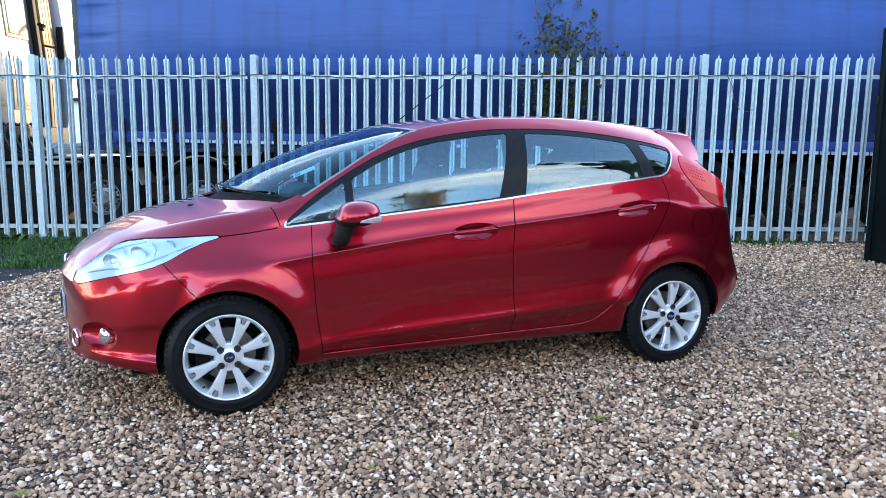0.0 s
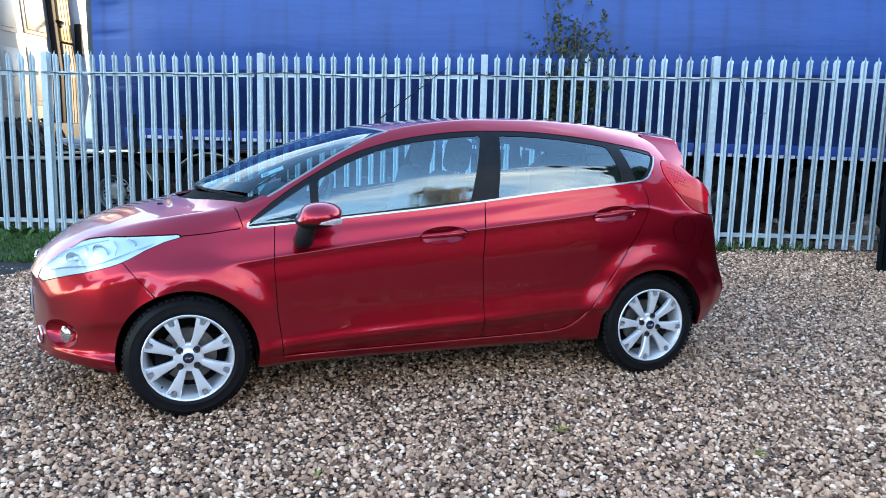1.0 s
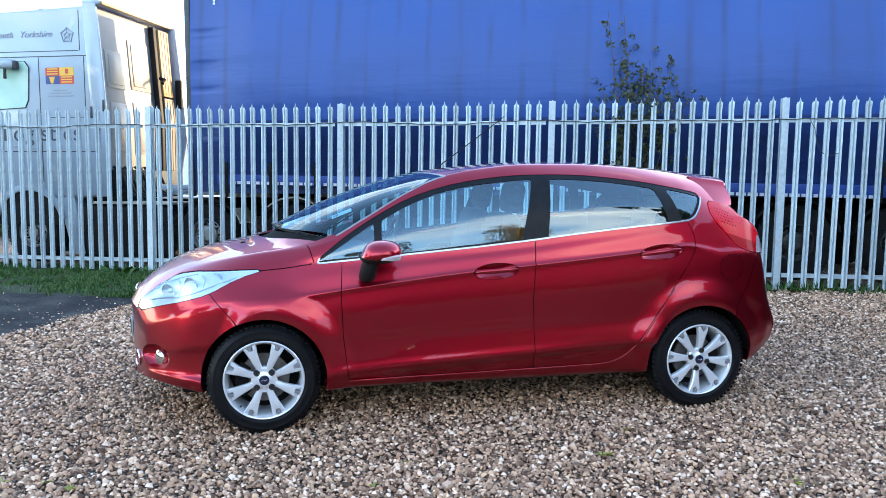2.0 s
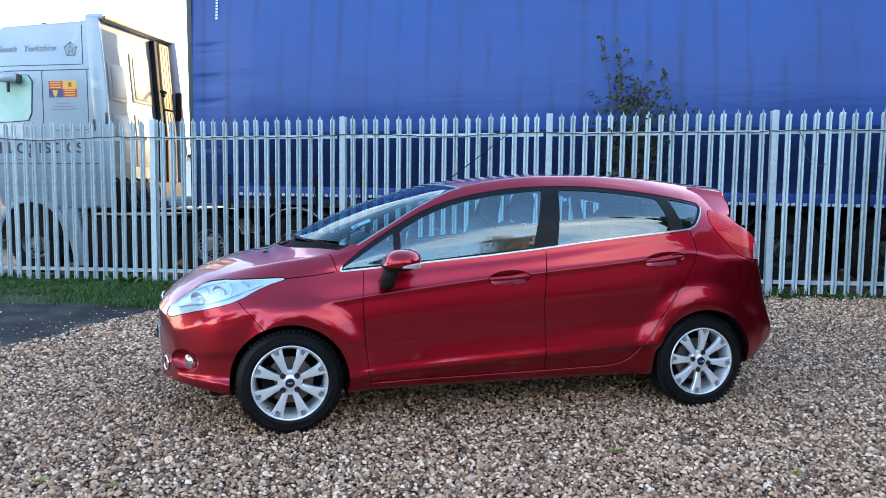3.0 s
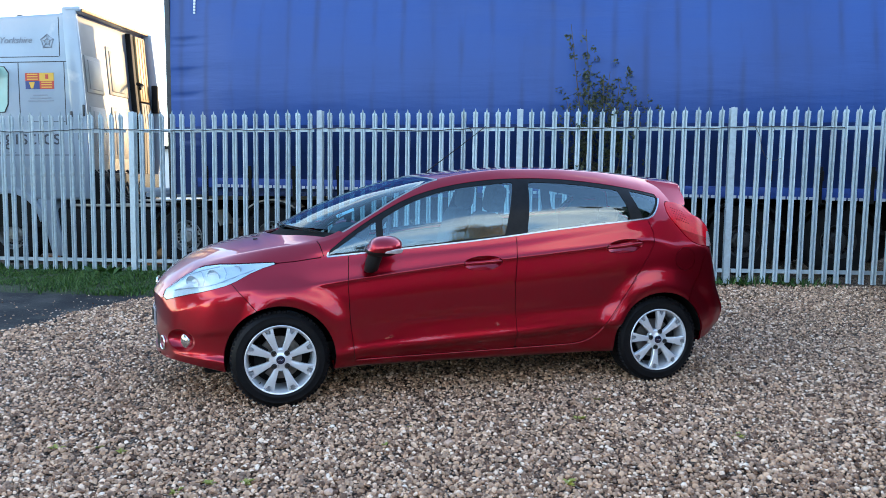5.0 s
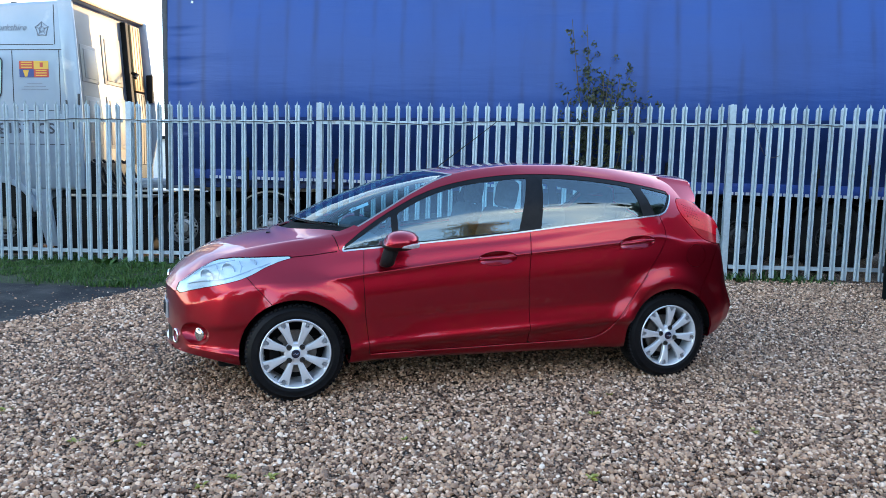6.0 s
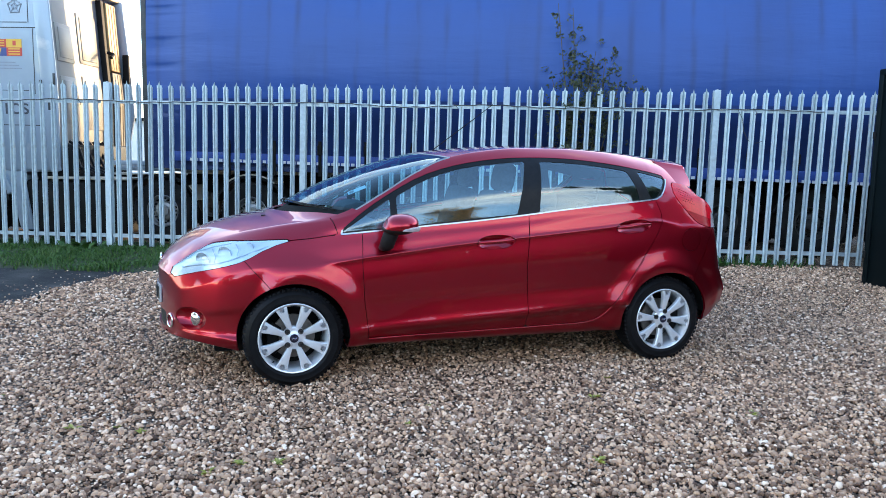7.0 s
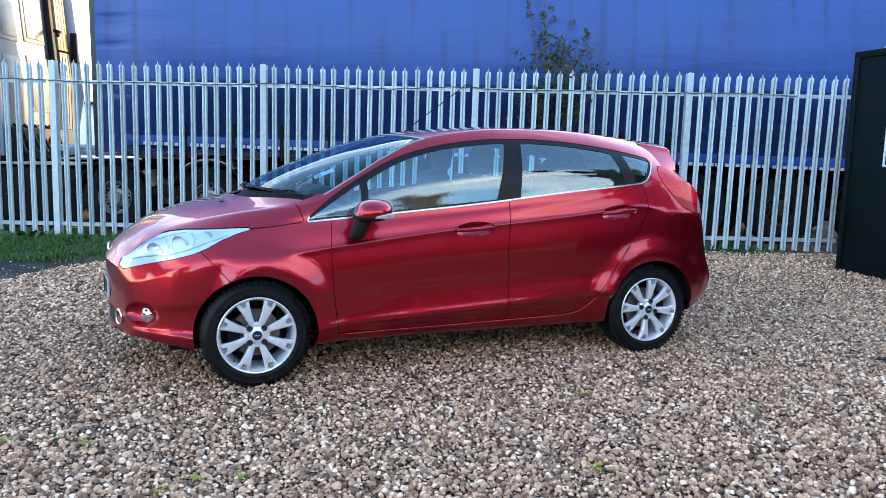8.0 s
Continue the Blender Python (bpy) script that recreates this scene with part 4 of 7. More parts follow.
for s in (-2.42, -1.03):
    bm = bmesh.new()
    prism(bm, [(s + 0.58 * math.cos(a), 0.47 + 0.56 * math.sin(a)) for a in np.linspace(0.3, math.pi - 0.3, 18)] + [(s + 0.55 * math.cos(a), 0.47 + 0.53 * math.sin(a)) for a in np.linspace(math.pi - 0.3, 0.3, 18)], 0.03, 0.55)
    part("mudguard", bm, M_CHASSIS, tractor, "black mudguard")
bm = bmesh.new()
prism(bm, [(-5.385 + 0.62 * math.cos(a), 0.62 + 0.60 * math.sin(a)) for a in np.linspace(0.15, math.pi - 0.15, 24)] + [(-5.385 + 0.55 * math.cos(a), 0.58 + 0.54 * math.sin(a)) for a in np.linspace(math.pi - 0.15, 0.15, 24)], -0.03, 0.05, 0.008)
part("wheel_arch", bm, M_CABWHITE, tractor, "white wheel arch")
bm = bmesh.new()
prism(bm, [(-5.385 + 0.555 * math.cos(a), 0.58 + 0.545 * math.sin(a)) for a in np.linspace(0.0, math.pi, 24)], -0.004, 0.002)
part("arch_liner", bm, M_CHASSIS, tractor)
# door, its window, body lines
bm = bmesh.new()
win = [(-6.15, 2.36), (-5.36, 2.40), (-5.30, 2.52), (-5.27, 3.02), (-5.34, 3.12), (-6.1, 3.14)]
prism(bm, win, -0.012, 0.0, 0.004, seg=1)
part("window_seal", bm, M_DARKTRIM, tractor)
bm = bmesh.new()
prism(bm, [(x * 0.97 - 0.171, z * 0.97 + 0.083) for x, z in win], -0.018, -0.013)
part("door_window", bm, mat("pale_green_glass", [(0.3, (0.38, 0.62, 0.52)), (0.7, (0.62, 0.82, 0.74))], 0.06, scale=1.5, coat=1.0), tractor, "pale green tinted side window", smooth=False)
for x0, x1, z0, z1 in ((-6.3, -4.17, 3.175, 3.187), (-6.3, -4.42, 3.255, 3.265), (-5.115, -5.105, 1.25, 3.17), (-4.342, -4.332, 2.2, 3.17), (-6.3, -4.0, 1.722, 1.734), (-5.0, -4.35, 2.245, 2.255), (-4.405, -4.395, 3.26, 3.86)):
    bm = bmesh.new()
    box(bm, min(x0, x1), max(x0, x1), -0.0045, 0.004, z0, z1)
    part("panel_gap", bm, M_DARKTRIM, tractor, smooth=False)
bm = bmesh.new()
tube(bm, [(-6.2, -0.05, 3.10), (-5.75, -0.10, 3.16), (-5.6, -0.10, 3.12)], 0.018, 8)
part("mirror_arm", bm, M_CABWHITE, tractor, "white arm of the wing mirror")
bm = bmesh.new()
box(bm, -5.74, -5.42, -0.20, -0.06, 2.99, 3.13, 0.05, 3)
pod = part("wing_mirror", bm, M_CABWHITE, tractor, "white wing mirror pod over the side window")
bm = bmesh.new()
box(bm, -5.46, -5.38, -0.17, -0.07, 2.97, 3.11, 0.03, 3)
box(bm, -5.62, -5.59, -0.15, -0.10, 2.84, 3.00, 0.01)
part("bracket", bm, M_DARKTRIM, pod, "black mirror bracket")
bm = bmesh.new()
box(bm, -5.32, -5.22, 0.3, 0.42, 3.90, 3.98, 0.02)
tube(bm, [(-6.0, 0.35, 3.93), (-5.25, 0.35, 3.96)], 0.012, 6)
part("roof_light", bm, M_DARKTRIM, tractor)
for x, z in ((CB + 0.03, 2.42), (CB - 0.06, 2.05), (CB - 0.18, 2.32)):
    bm = bmesh.new()
    box(bm, x - 0.02, x + 0.02, -0.032, -0.018, z - 0.09, z + 0.09, 0.008)
    part("latch", bm, M_DARKTRIM, tractor)
FACE = lambda s, z, y=-0.006: pose(s, y, z, 90, 0, 0)
text_mesh("lettering", "Logistics", 0.355, M_LETTER, tractor, FACE(-5.80, 1.895), spacing=1.10, label="dark lettering on the cab side")
bm = bmesh.new()
for x0, x1 in ((-6.12, -6.06), (-5.93, -5.87), (-5.79, -5.72)):
    box(bm, x0, x1, -0.007, -0.003, 1.895, 2.145)
box(bm, -6.06, -5.93, -0.007, -0.003, 2.05, 2.11)
part("initial_shape", bm, M_LETTER, tractor, "bold dark initial beside the lettering", smooth=False)
text_mesh("lettering", "South", 0.14, M_GREYLETTER, tractor, FACE(-5.86, 3.475), shear=0.35, label="grey slanted lettering above the door")
text_mesh("lettering", "Yorkshire", 0.14, M_GREYLETTER, tractor, FACE(-5.42, 3.475), shear=0.35, label="grey slanted lettering above the door")
for k in range(3):
    bm = bmesh.new()
    box(bm, -5.65 + 0.3 * k, -5.46 + 0.25 * k, -0.006, -0.003, 1.79 - 0.03 * k, 1.805 - 0.03 * k)
    part("small_print", bm, M_GREYLETTER, tractor, smooth=False)
for k, (w, z) in enumerate(((0.25, 2.66), (0.36, 2.615), (0.44, 2.57))):
    bm = bmesh.new()
    box(bm, -4.75 - w / 2, -4.75 + w / 2, -0.006, -0.003, z, z + 0.012)
    part("small_print", bm, M_GREYLETTER, tractor, smooth=False)
# heraldic flag decal in four quarters, and a five-petalled rose
for x0, z0, base, ink in ((-4.995, 2.885, M_RED, M_GOLD), (-4.755, 2.885, M_GOLD, M_RED), (-4.995, 2.76, M_NAVY, M_GOLD), (-4.755, 2.76, M_RED, M_GOLD)):
    bm = bmesh.new()
    box(bm, x0, x0 + 0.24, -0.006, -0.002, z0, z0 + 0.125)
    quarter = part("flag_quarter", bm, base, tractor, smooth=False)
    bm = bmesh.new()
    if base is M_RED:
        for j in range(3):
            box(bm, x0 + 0.03, x0 + 0.21, -0.008, -0.006, z0 + 0.02 + 0.038 * j, z0 + 0.036 + 0.038 * j)
    elif base is M_GOLD:
        box(bm, x0 + 0.10, x0 + 0.15, -0.008, -0.006, z0 + 0.03, z0 + 0.1)
    else:
        prism(bm, [(x0 + 0.06, z0 + 0.11), (x0 + 0.16, z0 + 0.11), (x0 + 0.13, z0 + 0.01), (x0 + 0.09, z0 + 0.01)], -0.008, -0.006)
    part("charge", bm, ink, quarter, smooth=False)
bm = bmesh.new()
for k in range(5):
    a = math.pi / 2 + 2 * math.pi * k / 5
    b = a + 2 * math.pi / 5
    P = lambda r, q: (-4.60 + r * math.cos(q), 3.49 + r * math.sin(q))
    tube(bm, [(P(0.115, a)[0], -0.006, P(0.115, a)[1]), (P(0.085, (a + b) / 2)[0], -0.006, P(0.085, (a + b) / 2)[1]), (P(0.115, b)[0], -0.006, P(0.115, b)[1])], 0.006, 5)
    tube(bm, [(P(0.02, a)[0], -0.006, P(0.02, a)[1]), (P(0.115, a)[0], -0.006, P(0.115, a)[1])], 0.005, 5)
    tube(bm, [(P(0.05, a)[0], -0.006, P(0.05, a)[1]), (P(0.05, b)[0], -0.006, P(0.05, b)[1])], 0.005, 5)
part("rose_emblem", bm, M_GREYLETTER, tractor, "grey outlined five-petalled rose")

# ---- dark steel cabin beside the fence ----
cabin = thing("site_cabin", pose(6.745, 2.385, 0, 0, 0, -7.0), "black painted steel cabin beside the fence", "cabin")
bm = bmesh.new()
box(bm, 0.02, 2.6, -8.9, -0.02, 0.0, 2.36, 0.01)
part("wall", bm, M_CABIN, cabin)
for x, y in ((0.0, -0.07), (0.0, -8.98)):
    bm = bmesh.new()
    box(bm, x, x + 0.09, y, y + 0.07, -0.01, 2.42, 0.006)
    part("corner_post", bm, M_CABIN, cabin)
bm = bmesh.new()
box(bm, 0.0, 2.6, -8.98, 0.0, 2.36, 2.43, 0.01)
part("roof", bm, M_CABIN, cabin)
bm = bmesh.new()
for y0, y1, z0, z1 in ((-0.545, -0.525, 1.19, 2.17), (-1.77, -1.75, 1.19, 2.17), (-1.77, -0.525, 1.19, 1.21), (-1.77, -0.525, 2.15, 2.17)):
    box(bm, 0.008, 0.02, y0, y1, z0, z1)
part("panel_border", bm, M_TAPE, cabin, "thin white border line", smooth=False)
bm = bmesh.new()
tube(bm, [(0.1, -0.30, 2.43), (0.1, -0.36, 2.47), (0.1, -0.44, 2.53), (0.1, -0.48, 2.52), (0.1, -0.50, 2.43)], 0.016, 8)
part("lifting_eye", bm, M_CABWHITE, cabin, "white lifting loop on the roof")
bm = bmesh.new()
box(bm, -0.012, 0.01, -0.03, 0.01, 1.66, 1.74, 0.004)
part("hinge", bm, M_CHASSIS, cabin)
bm = bmesh.new()
box(bm, -0.012, 0.01, -0.03, 0.01, 0.3, 0.38, 0.004)
part("hinge", bm, M_CHASSIS, cabin)

# ---- pale building seen through the gap ----
far_house = thing("distant_shed", FENCE @ pose(-7.0, 16.0, 0), "pale plastered shed far beyond the lorry", "building")
bm = bmesh.new()
box(bm, -8.0, 1.9, 0, 6, -0.02, 2.45)
part("wall", bm, M_PALEWALL, far_house, smooth=False)
bm = bmesh.new()
prism(bm, [(-8.2, 2.45), (2.1, 2.45), (2.1, 2.55), (-8.2, 2.55)], -0.2, 6.2)
part("roof", bm, M_CHASSIS, far_house, smooth=False)


# ---- the red hatchback: body surface ----
HALF, BASE = 0.84, 2.489       # centre line's distance from the near rim plane; wheelbase
HUB = 0.290


def curve(*pts):
    """A smooth monotone curve through (x, value) pairs, flat beyond the ends."""
    x, y = np.array([p[0] for p in pts], float), np.array([p[1] for p in pts], float)
    h, d = np.diff(x), np.diff(y) / np.diff(x)
    m = np.zeros(len(x))
    m[0], m[-1] = d[0], d[-1]
    for i in range(1, len(x) - 1):
        if d[i - 1] * d[i] > 0:
            w1, w2 = 2 * h[i] + h[i - 1], h[i] + 2 * h[i - 1]
            m[i] = (w1 + w2) / (w1 / d[i - 1] + w2 / d[i])

    def f(q):
        q = np.clip(np.asarray(q, float), x[0], x[-1])
        i = np.clip(np.searchsorted(x, q) - 1, 0, len(x) - 2)
        t = (q - x[i]) / h[i]
        return (2 * t ** 3 - 3 * t ** 2 + 1) * y[i] + (t ** 3 - 2 * t ** 2 + t) * h[i] * m[i] + (3 * t ** 2 - 2 * t ** 3) * y[i + 1] + (t ** 3 - t ** 2) * h[i] * m[i + 1]
    return f


z_low = curve((-0.83, 0.255), (-0.72, 0.235), (-0.4, 0.200), (0.0, 0.20), (0.4, 0.215), (2.1, 0.225), (2.6, 0.235), (2.95, 0.27), (3.10, 0.36))
z_belt = curve((-0.83, 0.615), (-0.78, 0.675), (-0.70, 0.735), (-0.58, 0.785), (-0.42, 0.826), (-0.1, 0.846), (0.086, 0.861), (0.25, 0.882), (0.40, 0.893), (0.737, 0.922), (1.30, 0.972), (1.86, 1.038), (2.35, 1.088), (2.6, 1.115), (2.85, 1.11), (2.99, 1.04), (3.055, 0.86), (3.09, 0.68), (3.10, 0.55))
z_rail = curve((-0.83, 0.630), (-0.78, 0.700), (-0.70, 0.765), (-0.58, 0.825), (-0.42, 0.875), (-0.1, 0.930), (0.10, 0.961), (0.265, 1.000), (0.50, 1.118), (0.75, 1.248), (0.986, 1.345), (1.20, 1.389), (1.50, 1.418), (1.80, 1.420), (2.10, 1.406), (2.40, 1.378), (2.70, 1.338), (2.93, 1.30), (3.02, 1.12), (3.065, 0.92), (3.09, 0.74), (3.10, 0.60))
z_mid = curve((-0.83, 0.640), (-0.78, 0.715), (-0.70, 0.785), (-0.58, 0.858), (-0.42, 0.915), (-0.22, 0.960), (-0.02, 0.987), (0.06, 0.998), (0.20, 1.080), (0.40, 1.178), (0.74, 1.318), (0.95, 1.378), (1.10, 1.404), (1.34, 1.432), (1.60, 1.449), (1.80, 1.452), (2.10, 1.442), (2.40, 1.420), (2.70, 1.384), (2.95, 1.335), (3.025, 1.15), (3.07, 0.95), (3.09, 0.76), (3.10, 0.615))
w_side = curve((-0.83, 0.54), (-0.815, 0.60), (-0.78, 0.675), (-0.73, 0.732), (-0.6, 0.785), (-0.4, 0.818), (-0.2, 0.838), (0.05, 0.850), (0.4, 0.856), (1.2, 0.862), (2.2, 0.866), (2.6, 0.862), (2.85, 0.845), (3.0, 0.82), (3.10, 0.77))
w_belt = curve((-0.83, 0.40), (-0.815, 0.455), (-0.78, 0.53), (-0.7, 0.605), (-0.5, 0.672), (-0.1, 0.728), (0.25, 0.764), (0.7, 0.785), (1.5, 0.795), (2.2, 0.800), (2.6, 0.770), (2.9, 0.72), (3.10, 0.70))
w_rail = curve((-0.83, 0.34), (-0.78, 0.44), (-0.6, 0.525), (-0.35, 0.570), (-0.1, 0.615), (0.10, 0.655), (0.265, 0.700), (0.5, 0.682), (0.75, 0.635), (0.986, 0.588), (1.5, 0.574), (2.1, 0.568), (2.5, 0.540), (2.8, 0.51), (2.95, 0.50), (3.10, 0.56))
z_crease = curve((0.10, 0.708), (0.30, 0.738), (0.561, 0.772), (1.10, 0.835), (1.457, 0.866), (2.066, 0.925), (2.43, 0.968), (2.7, 0.985))
crease_in = curve((0.05, 0.0), (0.42, 1.0), (2.35, 1.0), (2.62, 0.0))
z_fold = curve((0.1, 0.0), (0.45, 0.03), (1.4, 0.07), (2.2, 0.10), (2.6, 0.06), (2.95, 0.0))
bow_front = curve((-0.83, 0.300), (-0.6, 0.205), (-0.3, 0.090), (0.0, 0.02), (0.2, 0.0))
bow_rear = curve((2.3, 0.0), (2.7, 0.03), (2.95, 0.075), (3.10, 0.11))
bow_up = curve((2.45, 0.0), (2.7, 0.05), (2.93, 0.19), (3.02, 0.20), (3.10, 0.10))
bow_screen = curve((-0.12, 0.0), (0.06, 0.22), (0.30, 0.22), (0.98, 0.07), (1.25, 0.0))


def section(u):
    """Control points (half width, height) from under the sill, up the side and over to the centre line."""
    zl, zb, zr, zm = float(z_low(u)), float(z_belt(u)), float(z_rail(u)), float(z_mid(u))
    ws, wb, wr = float(w_side(u)), float(w_belt(u)), float(w_rail(u))
    k = float(crease_in(u))
    zc = k * float(z_crease(u)) + (1 - k) * (zl + 0.78 * (zb - zl))
    span = zc - zl
    zf = zl + 0.13 * span + float(z_fold(u))
    lower = 0.3 + 0.7 * float(curve((-0.75, 3.1), (-0.45, 2.6), (-0.3, 0.8), (0.4, 0.10), (1.3, 0.0), (1.9, -0.43), (2.7, -0.43))(u))
    kf = k * float(curve((0.10, 0.0), (0.85, 1.0))(u))      # the lower fold fades in behind the front wheel
    p = [(ws - 0.20, zl + 0.005), (ws - 0.055 - 0.014 * kf, zl), (ws - 0.030 + 0.004 * lower + 0.007 * kf, zf - min(0.045, 0.11 * span)),
         (ws - 0.012 + 0.010 * lower + 0.023 * kf, zf), (ws - 0.010 - 0.006 * lower + 0.018 * kf, zf + min(0.055, 0.12 * span) * (1 - 0.22 * max(0.0, min(1.0, lower - 0.4)))),
         (ws - 0.006 - 0.006 * lower + 0.003 * kf, zl + 0.46 * span), (ws - 0.002 * k, zl + 0.58 * span), (ws - 0.001 - 0.004 * k, zl + 0.78 * span),
         (ws - 0.006 - 0.012 * k, zc - 0.036 + 0.012 * k), (ws - 0.014 - 0.004 * k, zc), (ws - 0.028 - 0.001 * k, zc + min(0.024 - 0.009 * k, 0.2 * (zb - zc)))]
    q = (zb - zc)
    p += [(ws - 0.030 + 0.45 * (wb - ws + 0.030), zc + 0.55 * q), (wb, zb)]
    g = float(curve((0.05, 0.0), (0.3, 1.0), (2.3, 1.0), (2.7, 0.0))(u))      # side glass: upright at its foot, curving in above
    p += [(wb + (0.31 - 0.12 * g) * (wr - wb), zb + 0.42 * (zr - zb)), (wb + (0.70 - 0.10 * g) * (wr - wb), zb + 0.80 * (zr - zb)), (wr, zr)]
    h = zm - zr
    g = float(curve((-0.6, 0.4), (-0.3, 1.0), (0.0, 1.0), (0.4, 0.0))(u))      # flat top of the bonnet
    p += [(wr * 0.93, zr + (0.22 - 0.11 * g) * h), (wr * 0.72, zr + (0.58 - 0.15 * g) * h), (wr * 0.42, zr + (0.86 - 0.08 * g) * h), (wr * 0.18, zr + (0.975 - 0.02 * g) * h), (0.0, zm)]
    return p


V_BELT, V_RAIL, V_END = 12, 15, 20
STEPS = [3, 3, 3, 5, 5, 5, 7, 6, 4, 4, 4, 4, 6, 6, 4, 3, 5, 5, 4, 4]


def catmull(p0, p1, p2, p3, t):
    return 0.5 * (2 * p1 + (p2 - p0) * t + (2 * p0 - 5 * p1 + 4 * p2 - p3) * t * t + (3 * p1 - 3 * p2 + p3 - p0) * t ** 3)


def body_grid():
    us = list(np.arange(-0.83, -0.77, 0.004)) + list(np.arange(-0.77, -0.60, 0.008)) + list(np.arange(-0.60, 0.45, 0.0125)) + list(np.arange(0.45, 2.85, 0.02)) + list(np.arange(2.85, 3.101, 0.0085))
    stations = [(us[0], s) for s in (0.0, 0.2, 0.4, 0.58, 0.74, 0.87, 0.95)] + [(u, 1.0) for u in us] + [(us[-1], s) for s in (0.95, 0.8, 0.55, 0.28, 0.0)]
    rows = []
    for u, s in stations:
        c = np.array(section(u))
        vs, ps = [], []
        for j in range(V_END):
            p0, p1, p2 = c[max(j - 1, 0)], c[j], c[j + 1]
            p3 = c[j + 2] if j + 2 < len(c) else np.array((-c[j][0], c[j][1]))
            for k in range(STEPS[j] + (1 if j == V_END - 1 else 0)):
                t = k / STEPS[j]
                vs.append(j + t), ps.append(catmull(p0, p1, p2, p3, t))
        ps = np.array(ps)
        w, z, v = ps[:, 0].copy(), ps[:, 1].copy(), np.array(vs)
        # wheel-arch flares
        for hub in (0.0, BASE):
            r = np.hypot(u - hub, z - HUB)
            a = np.clip((0.505 - r) / 0.145, 0, 1)
            side = np.clip((V_BELT - v) / 2.0, 0, 1)
            w += 0.028 * (a * a * (3 - 2 * a)) * side
            b = np.clip((0.345 - r) / 0.02, 0, 1)
            w -= 0.006 * b * side
        w *= s
        k = (np.abs(w) / 0.72)
        top = np.clip((v - V_BELT) / (V_RAIL - V_BELT), 0, 1)
        x = u * (0.945 if u < 0 else 1.0) + float(bow_front(u)) * k ** 2.2 - float(bow_rear(u)) * k ** 2.5
        x = x - float(bow_up(u)) * top ** 0.8 * (np.abs(w) / 0.56) ** 2
        x = x + float(bow_screen(u)) * top * ((np.abs(w) / 0.57) ** 2 - 1) * 0.5
        x = x + 0.046 * np.exp(-((z - 0.47) / 0.115) ** 2) * min(1.0, max(0.0, (u - 2.72) / 0.25))
        rows.append(np.stack([x, w, z, np.full(len(w), u), v], 1))
    return np.array(rows)


class Skin:
    """A sheet of polygons that can be cut along curves; each polygon carries the name of its panel."""

    def __init__(self, grid):
        ni, nj = grid.shape[:2]
        pos = grid[..., :3]
        a = np.gradient(pos, axis=0)
        b = np.gradient(pos, axis=1)
        n = np.cross(a, b)
        n /= np.maximum(np.linalg.norm(n, axis=2, keepdims=True), 1e-9)
        flip = np.sign(np.sum(n * np.stack([(pos[..., 0] - 1.1) * 0.5 * (np.abs(pos[..., 0] - 1.1) > 1.75), pos[..., 1], pos[..., 2] - 0.6], 2), axis=2, keepdims=True))
        n *= np.where(flip == 0, 1, flip)
        n[0, :], n[-1, :] = (-1, 0, 0), (1, 0, 0)
        self.p = [tuple(q) for q in np.concatenate([grid, n], 2).reshape(-1, 8)]
        self.f = []
        for i in range(ni - 1):
            for j in range(nj - 1):
                k = i * nj + j
                self.f.append([[k, k + nj, k + nj + 1, k + 1], "side" if grid[i, j, 4] < V_BELT - 1e-6 else "glasshouse" if grid[i, j, 4] < V_RAIL - 1e-6 else "top"])

    def cut(self, fun, inside, among, where=None):
        """Splits the polygons among those panels along fun = 0; those with fun < 0 become the panel inside."""
        P = np.array(self.p)
        val = fun(P[:, 0], P[:, 1], P[:, 2], P[:, 3], P[:, 4])
        val = np.where(np.abs(val) < 2e-4, 0.0, val)
        made, out = {}, []
        for loop, tag in self.f:
            if tag not in among:
                out.append([loop, tag])
                continue
            s = val[loop]
            if s.min() >= 0 or s.max() <= 0:
                out.append([loop, inside if s.max() <= 0 and s.min() < 0 else tag])
                continue
            neg, pos = [], []
            n = len(loop)
            for i in range(n):
                a, b = loop[i], loop[(i + 1) % n]
                va, vb = val[a], val[b]
                if va <= 0:
                    neg.append(a)
                if va >= 0:
                    pos.append(a)
                if va * vb < 0:
                    key = (min(a, b), max(a, b))
                    if key not in made:
                        lo, hi = P[key[0]], P[key[1]]
                        fl, fh = val[key[0]], val[key[1]]
                        t0, t1 = 0.0, 1.0
                        for _ in range(5):
                            t = t0 + (t1 - t0) * fl / (fl - fh)
                            q = lo + (hi - lo) * t
                            fq = float(fun(*[np.array([c]) for c in q[:5]])[0])
                            if fq * fl > 0:
                                t0, fl = t, fq
                            elif fq * fh > 0:
                                t1, fh = t, fq
                            else:
                                break
                        made[key] = len(self.p)
                        self.p.append(tuple(lo + (hi - lo) * t))
                    neg.append(made[key]), pos.append(made[key])
            if len(neg) > 2:
                out.append([neg, inside])
            if len(pos) > 2:
                out.append([pos, tag])
        self.f = out

    def rename(self, among, to, test):
        for face in self.f:
            if face[1] in among:
                c = np.mean([self.p[i] for i in face[0]], axis=0)
                if test(c):
                    face[1] = to


